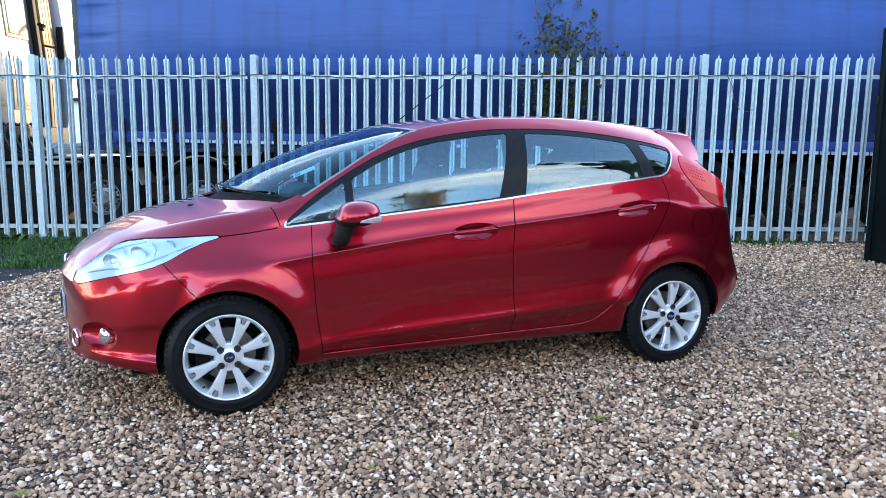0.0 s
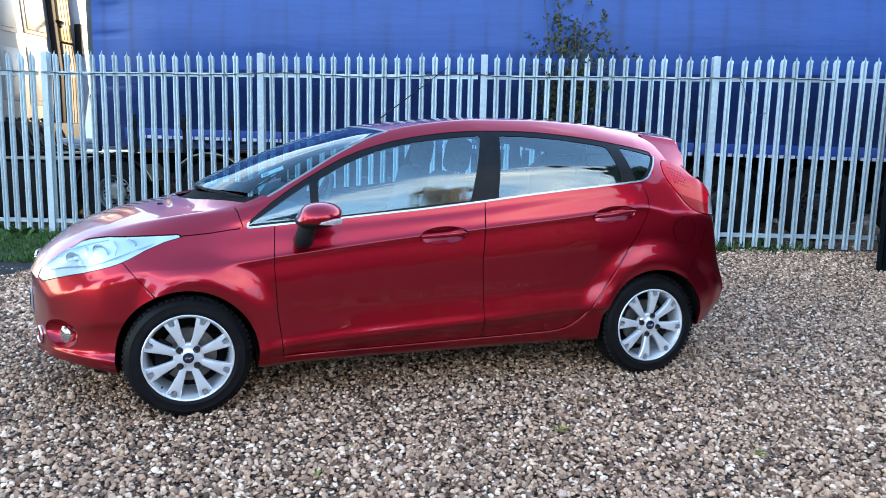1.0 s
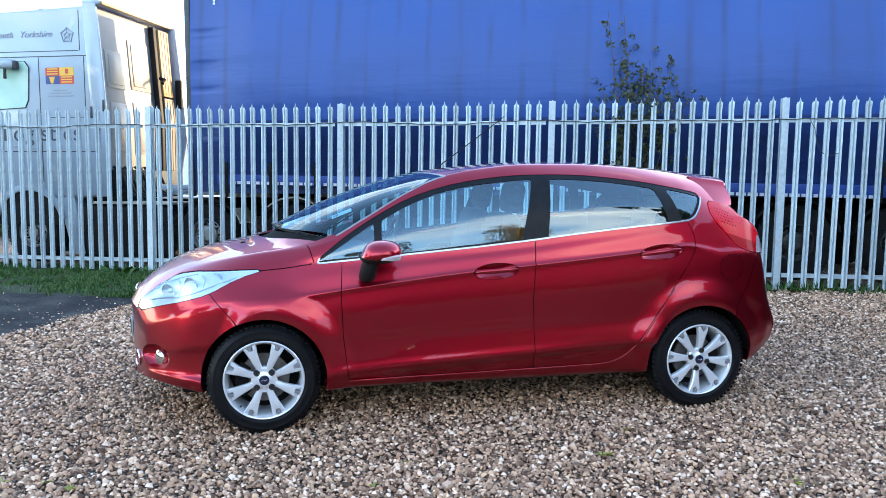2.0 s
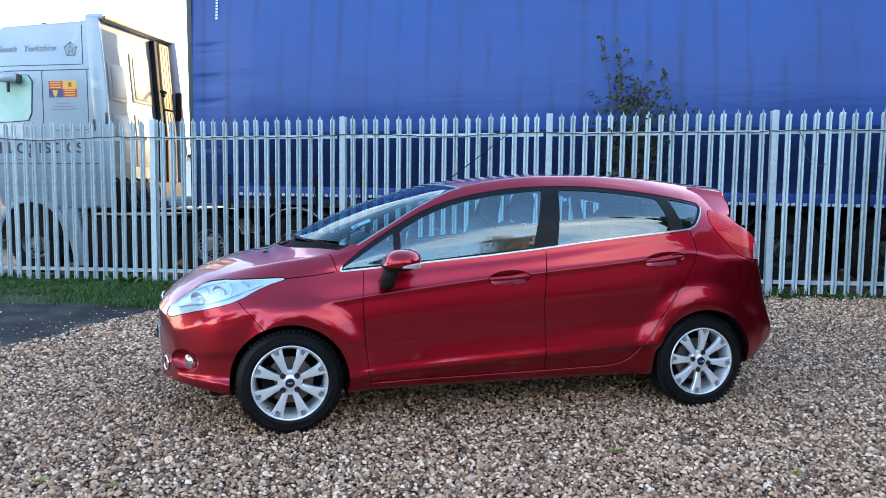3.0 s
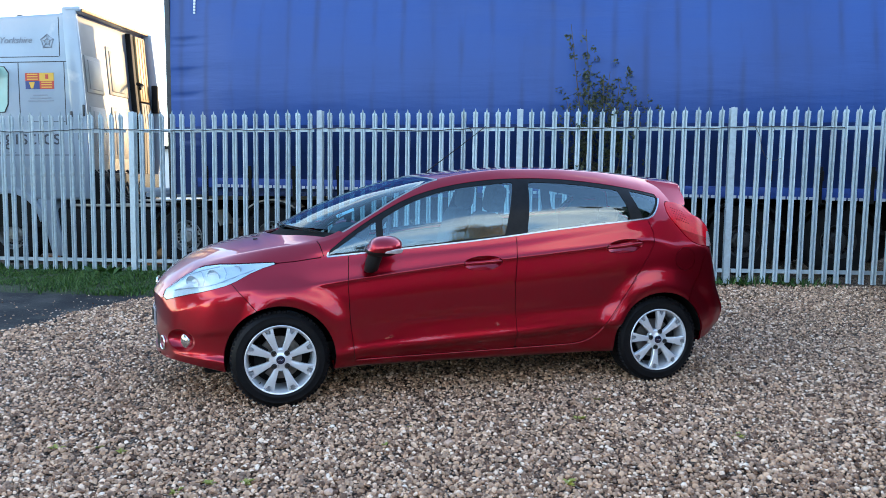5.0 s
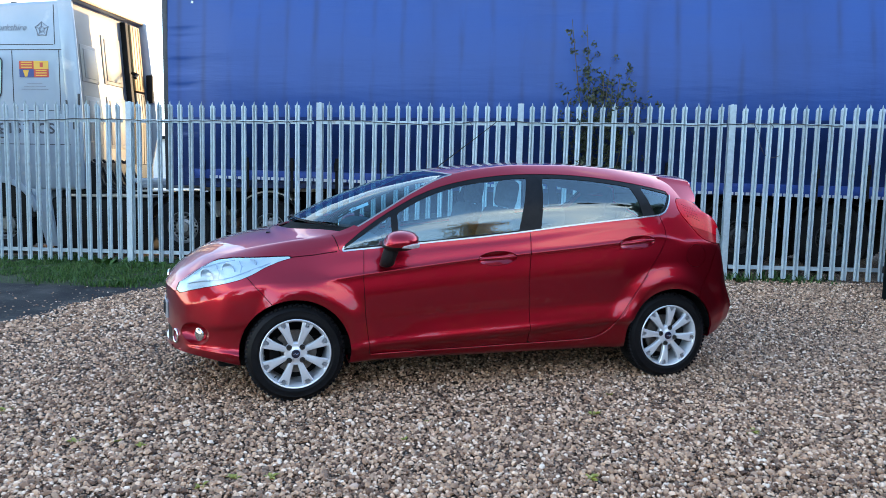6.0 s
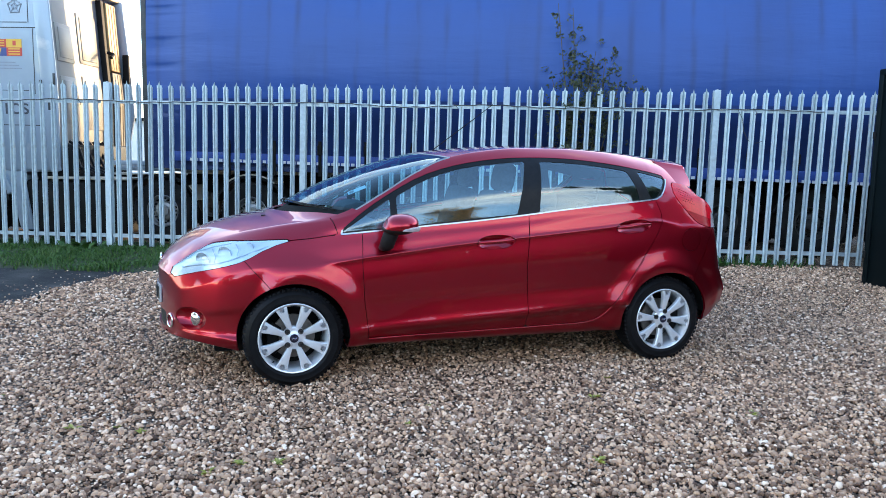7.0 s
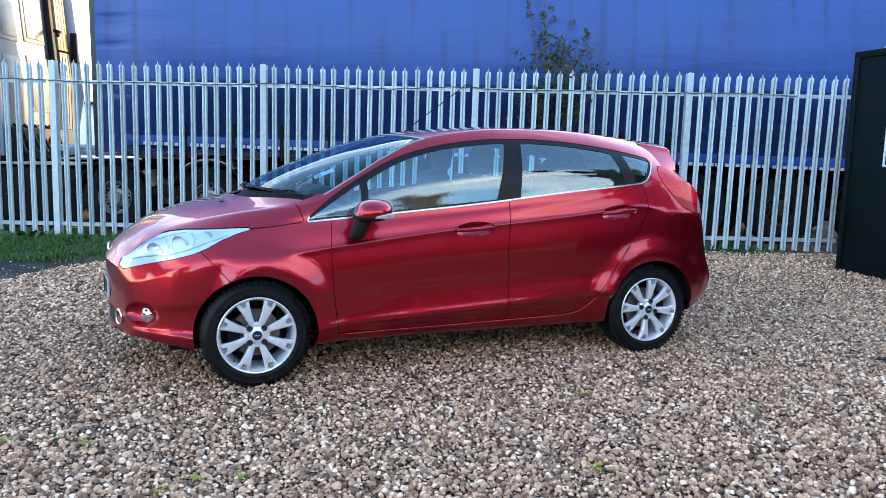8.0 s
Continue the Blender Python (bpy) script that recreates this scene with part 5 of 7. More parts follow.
def polygon(pts, rounds=2, tight=0.0):
    """Signed distance to a closed outline in x and z (negative inside); corners eased, the sharp ones only by tight."""
    p = [tuple(q) for q in pts]
    if tight:
        q = []
        for a, b, c in zip(p[-1:] + p[:-1], p, p[1:] + p[:1]):
            a, b, c = Vector(a), Vector(b), Vector(c)
            if (b - a).angle(c - b) < radians(38):
                q.append(tuple(b))
                continue
            for e in (a, c):
                d, ln = (e - b).normalized(), (e - b).length
                near = [tuple(b + d * min(3 * tight, 0.4 * ln)), tuple(b + d * min(tight, 0.2 * ln))]
                q += near if e is a else near[::-1]
        p = q
    for _ in range(rounds):
        q = []
        for (ax, az), (bx, bz) in zip(p, p[1:] + p[:1]):
            q += [(ax * 0.75 + bx * 0.25, az * 0.75 + bz * 0.25), (ax * 0.25 + bx * 0.75, az * 0.25 + bz * 0.75)]
        p = q
    A = np.array(p)
    B = np.roll(A, -1, axis=0)

    def f(x, w, z, u, v):
        best = np.full(len(x), 1e9)
        ins = np.zeros(len(x), bool)
        for (ax, az), (bx, bz) in zip(A, B):
            dx, dz = bx - ax, bz - az
            t = np.clip(((x - ax) * dx + (z - az) * dz) / max(dx * dx + dz * dz, 1e-12), 0, 1)
            best = np.minimum(best, np.hypot(x - ax - t * dx, z - az - t * dz))
            cross = (az > z) != (bz > z)
            if abs(dz) > 1e-9:
                ins ^= cross & (x < ax + (z - az) * dx / dz)
        return np.where(ins, -best, best)
    return f


def grown(fun, by):
    return lambda *a: fun(*a) - by


def disc(cx, cz, r):
    return lambda x, w, z, u, v: np.hypot(x - cx, z - cz) - r


skin = Skin(body_grid())
G = 0.0020
SIDE = ("side", "glasshouse", "top")
# wheel openings
for hub in (0.0, BASE):
    skin.cut(lambda x, w, z, u, v, hub=hub: np.hypot((x - hub) / (1.0 if hub == 0 else 1.02), z - HUB) - 0.325, "hole", ("side",))
# headlamps
lamp = polygon([(-0.705, 0.600), (-0.655, 0.725), (-0.545, 0.790), (-0.39, 0.842), (-0.20, 0.852), (0.03, 0.862), (-0.13, 0.815), (-0.284, 0.733), (-0.408, 0.695), (-0.56, 0.655)], 1)
skin.cut(grown(lamp, -G), "headlamp", ("side", "glasshouse"))
skin.cut(grown(lamp, G), "gap", ("side", "glasshouse"))
# bonnet and its shut line
skin.cut(lambda x, w, z, u, v: (V_BELT + 0.10) - v + 40 * np.maximum(0, u - 0.245), "bonnet_gap", ("glasshouse",))
skin.rename(("glasshouse",), "gap", lambda c: c[3] < 0.25 and c[4] < V_BELT + 0.105)
skin.rename(("bonnet_gap",), "bonnet", lambda c: True)
skin.rename(("top",), "bonnet", lambda c: c[3] < 0.24 and c[0] < 0.4)
# tail lamps
tail = polygon([(2.575, 1.215), (2.640, 1.208), (2.725, 1.200), (2.85, 1.115), (2.97, 1.02), (3.06, 0.955), (3.03, 0.915), (2.90, 0.905), (2.80, 0.915), (2.715, 0.950), (2.645, 1.035), (2.570, 1.125)], 1)
skin.cut(grown(tail, -G), "tail_lamp", SIDE)
skin.cut(grown(tail, G), "gap", SIDE)
# bumpers
front_bumper = polygon([(-1.2, 0.0), (-1.2, 0.9), (-0.5, 0.9), (-0.268, 0.733), (-0.119, 0.571), (-0.119, 0.0)], 0)
skin.cut(grown(front_bumper, -G), "front_bumper", ("side",))
skin.cut(grown(front_bumper, G), "gap", ("side",))
rear_bumper = polygon([(3.5, 0.0), (3.5, 0.80), (2.95, 0.80), (2.865, 0.915), (2.815, 0.82), (2.78, 0.72), (2.70, 0.592), (2.65, 0.3), (2.65, 0.0)], 0)
skin.cut(grown(rear_bumper, -G), "rear_bumper", ("side",))
skin.cut(grown(rear_bumper, G), "gap", ("side",))
# side window surround
dlo = polygon([(0.255, 0.889), (0.447, 1.040), (0.62, 1.147), (0.797, 1.238), (0.979, 1.297), (1.165, 1.335), (1.372, 1.360), (1.56, 1.367), (1.769, 1.366), (1.959, 1.352), (2.148, 1.330), (2.299, 1.306), (2.45, 1.278), (2.545, 1.256), (2.50, 1.175), (2.445, 1.112), (2.35, 1.100), (1.857, 1.053), (1.297, 0.985), (0.737, 0.934), (0.405, 0.904)], 1)
skin.cut(dlo, "window_frame", ("side", "glasshouse"))
# bright strip along the sill of the windows and up their rear edge
skin.cut(lambda *a: np.maximum(dlo(*a) - 0.0095, np.minimum(a[2] - (z_belt(a[0]) + 0.03), np.maximum(2.40 - a[0], a[2] - 1.235)) + 3 * np.maximum(0, 0.275 - a[0])), "bright_strip", ("side", "glasshouse"))
panes = {"quarter_glass": [(0.29, 0.900), (0.315, 0.9175), (0.446, 1.008), (0.57, 1.090), (0.588, 1.100), (0.588, 1.085), (0.588, 0.950), (0.588, 0.932), (0.57, 0.928), (0.33, 0.9085)],
         "front_glass": [(0.629, 1.085), (0.629, 1.110), (0.645, 1.122), (0.66, 1.131), (0.795, 1.205), (0.976, 1.272), (1.161, 1.308), (1.367, 1.332), (1.485, 1.341), (1.502, 1.342), (1.495, 1.315), (1.418, 1.030), (1.412, 1.008), (1.390, 1.005), (1.122, 0.980), (0.808, 0.947), (0.648, 0.936), (0.629, 0.935), (0.629, 0.955)],
         "rear_glass": [(1.606, 1.322), (1.610, 1.342), (1.635, 1.342), (1.763, 1.340), (1.951, 1.327), (2.102, 1.309), (2.232, 1.289), (2.270, 1.193), (2.290, 1.110), (2.285, 1.093), (2.052, 1.067), (1.82, 1.041), (1.585, 1.018), (1.563, 1.016), (1.565, 1.038)],
         "rear_quarter_glass": [(2.312, 1.287), (2.425, 1.266), (2.530, 1.242), (2.476, 1.166), (2.432, 1.120), (2.408, 1.107), (2.382, 1.104)]}
for name, pts in panes.items():
    skin.cut(polygon(pts, 1, 0.007), name, ("window_frame",))
# doors
door_f = polygon([(0.418, 0.96), (0.403, 0.727), (0.413, 0.498), (0.440, 0.268), (1.470, 0.284), (1.457, 0.691), (1.492, 1.06)], 0)
door_r = polygon([(1.492, 1.06), (1.480, 0.92), (1.457, 0.691), (1.469, 0.31), (1.470, 0.290), (1.470, 0.2845), (1.50, 0.285), (1.838, 0.293), (1.90, 0.298), (1.95, 0.309), (1.995, 0.328), (2.030, 0.358), (2.09, 0.44), (2.192, 0.577), (2.305, 0.733), (2.36, 0.81), (2.40, 0.875), (2.425, 0.925), (2.438, 0.965), (2.440, 1.01), (2.405, 1.12)], 0)
skin.cut(grown(door_f, -G), "front_door", ("side",))
skin.cut(grown(door_r, -G), "rear_door", ("side",))
skin.cut(grown(door_f, G), "gap", ("side",))
skin.cut(grown(door_r, G), "gap", ("side",))
# fuel flap
flap = disc(2.667, 0.832, 0.076)
skin.cut(grown(flap, -G * 0.7), "fuel_flap", ("side",))
skin.cut(grown(flap, G * 0.7), "gap", ("side",))
# handle recesses
HANDLES = ((1.250, 0.836, 0.125, 0.043, 3.5), (2.222, 0.925, 0.130, 0.043, 6.0))
for hx, hz, ra, rb, tilt in HANDLES:
    c, s = math.cos(radians(tilt)), math.sin(radians(tilt))
    dish = lambda x, w, z, u, v, hx=hx, hz=hz, ra=ra, rb=rb, c=c, s=s: (np.sqrt((((x - hx) * c + (z - hz) * s) / ra) ** 2 + ((-(x - hx) * s + (z - hz) * c) / rb) ** 2) - 1) * rb
    skin.cut(dish, "handle_recess", ("front_door", "rear_door"))
    skin.cut(grown(dish, 0.0013), "gap", ("front_door", "rear_door"))
# fog lamp opening
skin.cut(lambda x, w, z, u, v: np.hypot((x + 0.578) / 1.25, z - 0.383) - 0.068, "fog_recess", ("front_bumper",))
# lower grille in the bumper, and the clear tip of the tail lamps
skin.cut(lambda x, w, z, u, v: np.maximum(np.maximum(np.abs(w) - 0.34, np.abs(z - 0.335) - 0.05), x + 0.4), "lower_grille", ("front_bumper",))
skin.cut(lambda x, w, z, u, v: np.maximum(z - 0.995 + 0.25 * (x - 2.95), 2.862 - x + 0.4 * (z - 0.95)), "clear_tip", ("tail_lamp",))
skin.cut(lambda x, w, z, u, v: z - 1.000 + 0.30 * (x - 2.75), "lower_lens", ("tail_lamp",))
# number plate bent round the nose
skin.cut(lambda x, w, z, u, v: np.maximum(np.maximum(np.abs(w) - 0.262, np.abs(z - 0.475) - 0.058), x + 0.4), "plate", ("front_bumper",))
# windscreen, roof, rear glass
screen_base = lambda x, w, z, u, v: (-0.060 + 0.25 * (w / 0.58) ** 2) - x
skin.rename(("top",), "upper", lambda c: True)
skin.cut(lambda x, w, z, u, v: screen_base(x, w, z, u, v) + 0.090, "cowl_or_roof", ("bonnet", "upper"))
skin.rename(("cowl_or_roof",), "upper2", lambda c: c[4] > V_RAIL)
skin.rename(("cowl_or_roof",), "a_pillar", lambda c: True)
skin.rename(("upper",), "bonnet", lambda c: True)
skin.cut(screen_base, "upper", ("bonnet",))
skin.rename(("upper",), "cowl", lambda c: c[4] > V_RAIL + 0.55)
skin.rename(("upper",), "fender_top", lambda c: True)
head = lambda x, w, z, u, v: x - (0.925 + 0.06 * (w / 0.5) ** 2)
skin.cut(lambda *a: np.maximum(head(*a), (V_RAIL + 0.28) - a[4]), "windscreen", ("upper2",))
skin.cut(lambda *a: np.maximum(head(*a) - 0.014, (V_RAIL + 0.0) - a[4]), "screen_trim", ("upper2",))
skin.rename(("upper2",), "roof", lambda c: True)
skin.rename(("glasshouse", "side"), "body_side", lambda c: True)
skin.rename(("a_pillar", "fender_top"), "body_side", lambda c: True)
# joint between the bonnet's side and the windscreen pillar
pillar_x = lambda v: 0.268 - 0.012 * (v - V_BELT)
skin.cut(lambda x, w, z, u, v: np.maximum(np.maximum(x - pillar_x(v) - 0.0024, pillar_x(v) - 0.045 - x), np.maximum(V_BELT + 0.09 - v, v - V_RAIL - 0.25)), "joint", ("body_side", "bonnet"))
skin.cut(lambda x, w, z, u, v: x - pillar_x(v) + 0.0024, "body_side", ("joint",))
skin.rename(("joint",), "gap", lambda c: True)


# ---- the red hatchback: panels and parts ----
car = thing("hatchback_car", pose(0, 0, 0), "metallic red five-door hatchback parked on the gravel", "car")


def panel(name, tags, material, both=False, far=False, lip=0.012, push=0.0, parent=None, label="", shape=None, dished=False):
    """A panel of the body, near side, far side or both halves in one, with its edges turned inwards."""
    verts, norms, faces, index = [], [], [], {}
    halves = (1, -1) if both else ((-1,) if far else (1,))
    edges = {}

    def vert(i, sgn):
        p = skin.p[i]
        key = (i, sgn if abs(p[1]) > 1e-5 else 0)
        if key not in index:
            n = Vector(p[5:8])
            n.y *= sgn
            q = Vector((p[0], p[1] * sgn, p[2]))
            off = push if shape is None else shape(p)
            q += n * off
            index[key] = len(verts)
            verts.append((q.x, HALF - q.y, q.z)), norms.append((n.x, -n.y, n.z))
        return index[key]
    for sgn in halves:
        for loop, tag in skin.f:
            if tag in tags:
                k = [vert(i, sgn) for i in loop]
                k = [a for a, b in zip(k, k[1:] + k[:1]) if a != b]
                if len(k) < 3:
                    continue
                a, b, c = (Vector(verts[q]) for q in (k[0], k[1], k[-1]))
                nn = sum((Vector(norms[q]) for q in k), Vector())
                if len(k) > 3:
                    c = Vector(verts[k[2]])
                if (b - a).cross(c - a).dot(nn) < 0:
                    k.reverse()
                faces.append(k)
                for p, q in zip(k, k[1:] + k[:1]):
                    edges[(p, q)] = edges.get((p, q), 0) + 1
    if not faces:
        raise ValueError("no faces for " + name)
    if lip:
        ring = [e for e in edges if (e[1], e[0]) not in edges]
        low = {}
        for p, q in ring:
            for k in (p, q):
                if k not in low:
                    hi = len(verts)
                    v, n = Vector(verts[k]), Vector(norms[k])
                    verts.append(tuple(v)), norms.append(tuple(n))
                    verts.append(tuple(v - n * lip)), norms.append(tuple(n))
                    low[k] = hi
        for p, q in ring:
            a, b = low[p], low[q]
            d = (Vector(verts[b]) - Vector(verts[a])).cross(Vector(norms[p]))
            if d.length > 1e-9:
                d.normalize()
                for k in (a, b, a + 1, b + 1):
                    norms[k] = tuple(d)
            faces.append([b, a, a + 1, b + 1])
    me = bpy.data.meshes.new(name)
    me.from_pydata(verts, [], faces)
    me.materials.append(material)
    me.shade_smooth()
    if not dished:
        me.normals_split_custom_set_from_vertices([Vector(n).normalized() for n in norms])
    ob = new(name, me)
    ob.parent = parent or car
    if label:
        tagged(ob, label)
    return ob


LAMPS = []
panel("bonnet", ("bonnet",), M_PAINT, both=True)
panel("roof", ("roof",), M_PAINT, both=True, label="metallic red roof")
panel("windscreen", ("windscreen",), M_SCREEN, both=True, lip=0, push=-0.002).visible_shadow = False
panel("screen_trim", ("screen_trim",), M_SCREENTRIM, both=True, lip=0.004, label="bright edge of the windscreen")
panel("cowl", ("cowl",), M_LINER, both=True, push=-0.025, label="black scuttle panel under the wipers")
bumper_f = panel("front_bumper", ("front_bumper",), M_PAINT, both=True)
panel("rear_bumper", ("rear_bumper",), M_PAINT, both=True)
for far in (False, True):
    panel("body_side", ("body_side",), M_PAINT, far=far)
    door = {}
    door[0] = panel("front_door", ("front_door",), M_PAINT, far=far)
    door[1] = panel("rear_door", ("rear_door",), M_PAINT, far=far)
    panel("window_frame", ("window_frame",), M_BLACKGLOSS, far=far, lip=0.006, push=-0.003, label="satin black window surround")
    panel("bright_strip", ("bright_strip",), M_CHROMESAT, far=far, lip=0.006, push=0.004, label="bright trim strip under the windows")
    for nm in panes:
        panel(nm, (nm,), M_GLASS, far=far, lip=0.003, push=-0.006).visible_shadow = False
    panel("fuel_flap", ("fuel_flap",), M_PAINT, far=far)
    lampob = panel("headlamp", ("headlamp",), M_LENS, far=far, lip=0.006, label="clear headlamp with bright reflectors")
    lampob.visible_shadow = False
    LAMPS.append(lampob)
    panel("reflector", ("headlamp",), M_BOWL, far=far, lip=0, parent=lampob, label="bright faceted reflector",
          shape=lambda p: -0.003 - min(1.0, max(0.0, -float(lamp(np.array([p[0]]), None, np.array([p[2]]), None, None)[0])) / 0.025) * (0.010 + 0.024 * max(0.0, 1 - math.hypot(p[0] + 0.47, (p[2] - 0.745) * 1.3) / 0.075) ** 0.5 + 0.020 * max(0.0, 1 - math.hypot(p[0] + 0.315, (p[2] - 0.792) * 1.4) / 0.062) ** 0.5 + 0.018 * max(0.0, 1 - math.hypot(p[0] + 0.19, (p[2] - 0.825) * 2.0) / 0.05) ** 0.5))
    tl = panel("tail_lamp", ("tail_lamp",), M_TAIL, far=far, lip=0.012, push=0.003, label="red tail lamp with clear lower tip")
    panel("lower_lens", ("lower_lens",), M_TAILDARK, far=far, lip=0.012, push=0.002, parent=tl, label="dark red lower lens")
    panel("clear_tip", ("clear_tip",), M_CLEAR, far=far, lip=0.012, push=0.003, parent=tl, label="clear reversing lamp tip")
    side_y = (lambda y: y) if not far else (lambda y: 2 * HALF - y)
    k = -1 if far else 1
    # dished handle recess and the pull across it
    for d, (hx, hz, ra, rb, tilt) in enumerate(HANDLES):
        c, s = math.cos(radians(tilt)), math.sin(radians(tilt))

        def dip(p, hx=hx, hz=hz, ra=ra, rb=rb, c=c, s=s):
            e = (((p[0] - hx) * c + (p[2] - hz) * s) / ra) ** 2 + ((-(p[0] - hx) * s + (p[2] - hz) * c) / rb) ** 2
            return -0.003 - 0.034 * max(0.0, 1 - e)
        tags = [f for f in skin.f if f[1] == "handle_recess" and abs(np.mean([skin.p[i][0] for i in f[0]]) - hx) < 0.3]
        for f in tags:
            f[1] = "recess_here"
        panel("handle_recess", ("recess_here",), M_PAINT, far=far, lip=0.0, parent=door[d], shape=dip, dished=True)
        for f in tags:
            f[1] = "handle_recess"
        yb = -0.017 if d == 0 else -0.019
        bm = bmesh.new()
        n = 15
        rings = []
        for i in range(n):
            t = i / (n - 1) * 2 - 1
            e = math.sqrt(max(0.02, 1 - t ** 4))
            ln, hh = t * (ra - 0.004), 0.0105 * e + 0.003
            cx, cz = hx + ln * c, hz + ln * s + 0.004
            yy = yb + 0.011 * t * t
            ring = []
            for q in range(10):
                a = 2 * math.pi * q / 10
                ring.append(bm.verts.new((cx - s * hh * math.sin(a), side_y(yy - 0.009 * math.cos(a) * (1 if math.cos(a) > 0 else 0.5)), cz + c * hh * math.sin(a))))
            rings.append(ring)
        for a, b in zip(rings[:-1], rings[1:]):
            for q in range(10):
                bm.faces.new((a[q], a[(q + 1) % 10], b[(q + 1) % 10], b[q]))
        bm.faces.new(rings[0]), bm.faces.new(rings[-1])
        bmesh.ops.recalc_face_normals(bm, faces=bm.faces)
        part("door_handle", bm, M_PAINT, door[d])
    # fog lamp in its round recess
    panel("fog_recess", ("fog_recess",), M_PAINT, far=far, lip=0, parent=bumper_f, shape=lambda p: -0.060 * max(0.0, 1 - (np.hypot((p[0] + 0.578) / 1.25, p[2] - 0.383) / 0.0682) ** 2) ** 0.6, dished=True)
    bm = bmesh.new()
    lathe(bm, [(0.0, -0.012), (0.025, -0.010), (0.040, -0.002), (0.044, 0.012), (0.040, 0.03), (0.0, 0.03)], 28, m=pose(-0.553, side_y(0.222), 0.383, 0, 0, -52 * k) @ Matrix.Diagonal((1, 1, 1, 1)))
    fog = part("fog_lamp", bm, M_CHROME, bumper_f, "chrome fog lamp")



def on_body(x, z):
    """The body surface's depth from the near side, at a place along and up."""
    d = (SIDE_PTS[:, 0] - x) ** 2 + (SIDE_PTS[:, 2] - z) ** 2
    k = np.argsort(d)[:4]
    q = 1 / (d[k] + 1e-6)
    return HALF - float((SIDE_PTS[k, 1] * q).sum() / q.sum())


SIDE_PTS = np.array([p[:3] for p in skin.p if p[1] > 0.2 and p[4] < V_RAIL])
for far in (False, True):
    sy = (lambda y: y) if not far else (lambda y: 2 * HALF - y)
    # rolled edge of the sill under the doors
    line = [(0.445, 0.2625), (0.7, 0.266), (1.0, 0.2705), (1.3, 0.276), (1.6, 0.2815), (1.84, 0.287), (1.905, 0.292), (1.955, 0.303), (2.0, 0.322), (2.036, 0.352), (2.096, 0.434), (2.198, 0.571), (2.30, 0.712)]
    bm = bmesh.new()
    tube(bm, [(x, sy(on_body(x, z) - 0.0015), z) for x, z in line], 0.0044, 8)
    part("sill_edge", bm, M_PAINT, car, smooth="all")
    # round bowls, their rims and the stepped shelf inside the headlamp
    k = -1 if far else 1
    for cx, cz, r in ((-0.500, 0.728, 0.044), (-0.375, 0.772, 0.042), (-0.235, 0.815, 0.024)):
        at = pose(cx, sy(on_body(cx, cz) + 0.030), cz, 0, 0, -38 * k) @ pose(0, 0, 0, 14, 0, 0)
        if far:
            at = at @ pose(0, 0, 0, 0, 0, 180)
        bm = bmesh.new()
        lathe(bm, [(r, 0.0), (r * 0.93, 0.003), (r * 0.70, 0.009), (r * 0.36, 0.013), (r * 0.34, 0.004), (0.0, 0.002)], 28, m=at)
        bowl = part("bowl", bm, M_BOWL, LAMPS[int(far)], "bright round reflector bowl", smooth="all")
        bm = bmesh.new()
        lathe(bm, [(r * 1.01, 0.004), (r * 1.10, 0.0), (r * 1.10, -0.006), (r * 1.0, -0.008), (r * 0.97, 0.0)], 28, m=at)
        part("rim", bm, M_LAMPGREY, bowl, smooth="all")
    for pts in (((-0.62, 0.675), (-0.52, 0.700), (-0.44, 0.712), (-0.36, 0.732)), ((-0.44, 0.712), (-0.43, 0.752), (-0.45, 0.795)), ((-0.31, 0.762), (-0.30, 0.795), (-0.315, 0.825)), ((-0.36, 0.732), (-0.29, 0.762), (-0.20, 0.795), (-0.10, 0.828)), ((-0.58, 0.735), (-0.53, 0.772), (-0.44, 0.803), (-0.34, 0.828))):
        bm = bmesh.new()
        tube(bm, [(x, sy(on_body(x, z) + 0.016), z) for x, z in pts], 0.0042, 4)
        part("shelf_edge", bm, M_LAMPGREY, LAMPS[int(far)], smooth=False)
    # moulded dots across the top of the tail lamp
    bm = bmesh.new()
    for i in range(5):
        for j in range(6):
            x, z = 2.617 + 0.018 * j + 0.006 * i, 1.172 - 0.019 * i - 0.006 * j
            bmesh.ops.create_icosphere(bm, subdivisions=1, radius=0.0048, matrix=pose(x, sy(on_body(x, z) - 0.003), z))
    part("lens_dot", bm, M_TAILDARK, car, "dark red moulded dots of the tail lamp", smooth="all")

# dark inner shell behind the shut lines, so that no daylight shows through
for far in (False, True):
    panel("inner_body", ("gap", "front_door", "rear_door", "body_side", "fuel_flap", "handle_recess", "tail_lamp", "lower_lens", "clear_tip"), M_LINER, far=far, lip=0, push=-0.06)
for far in (False, True):
    panel("sealing_strip", ("gap",), M_LINER, far=far, lip=0, push=-0.009)
panel("headlining", ("roof",), M_HEADLINER, both=True, lip=0, push=-0.035)
for far in (False, True):
    panel("door_card", ("front_door", "rear_door"), M_TRIM, far=far, lip=0, push=-0.075)

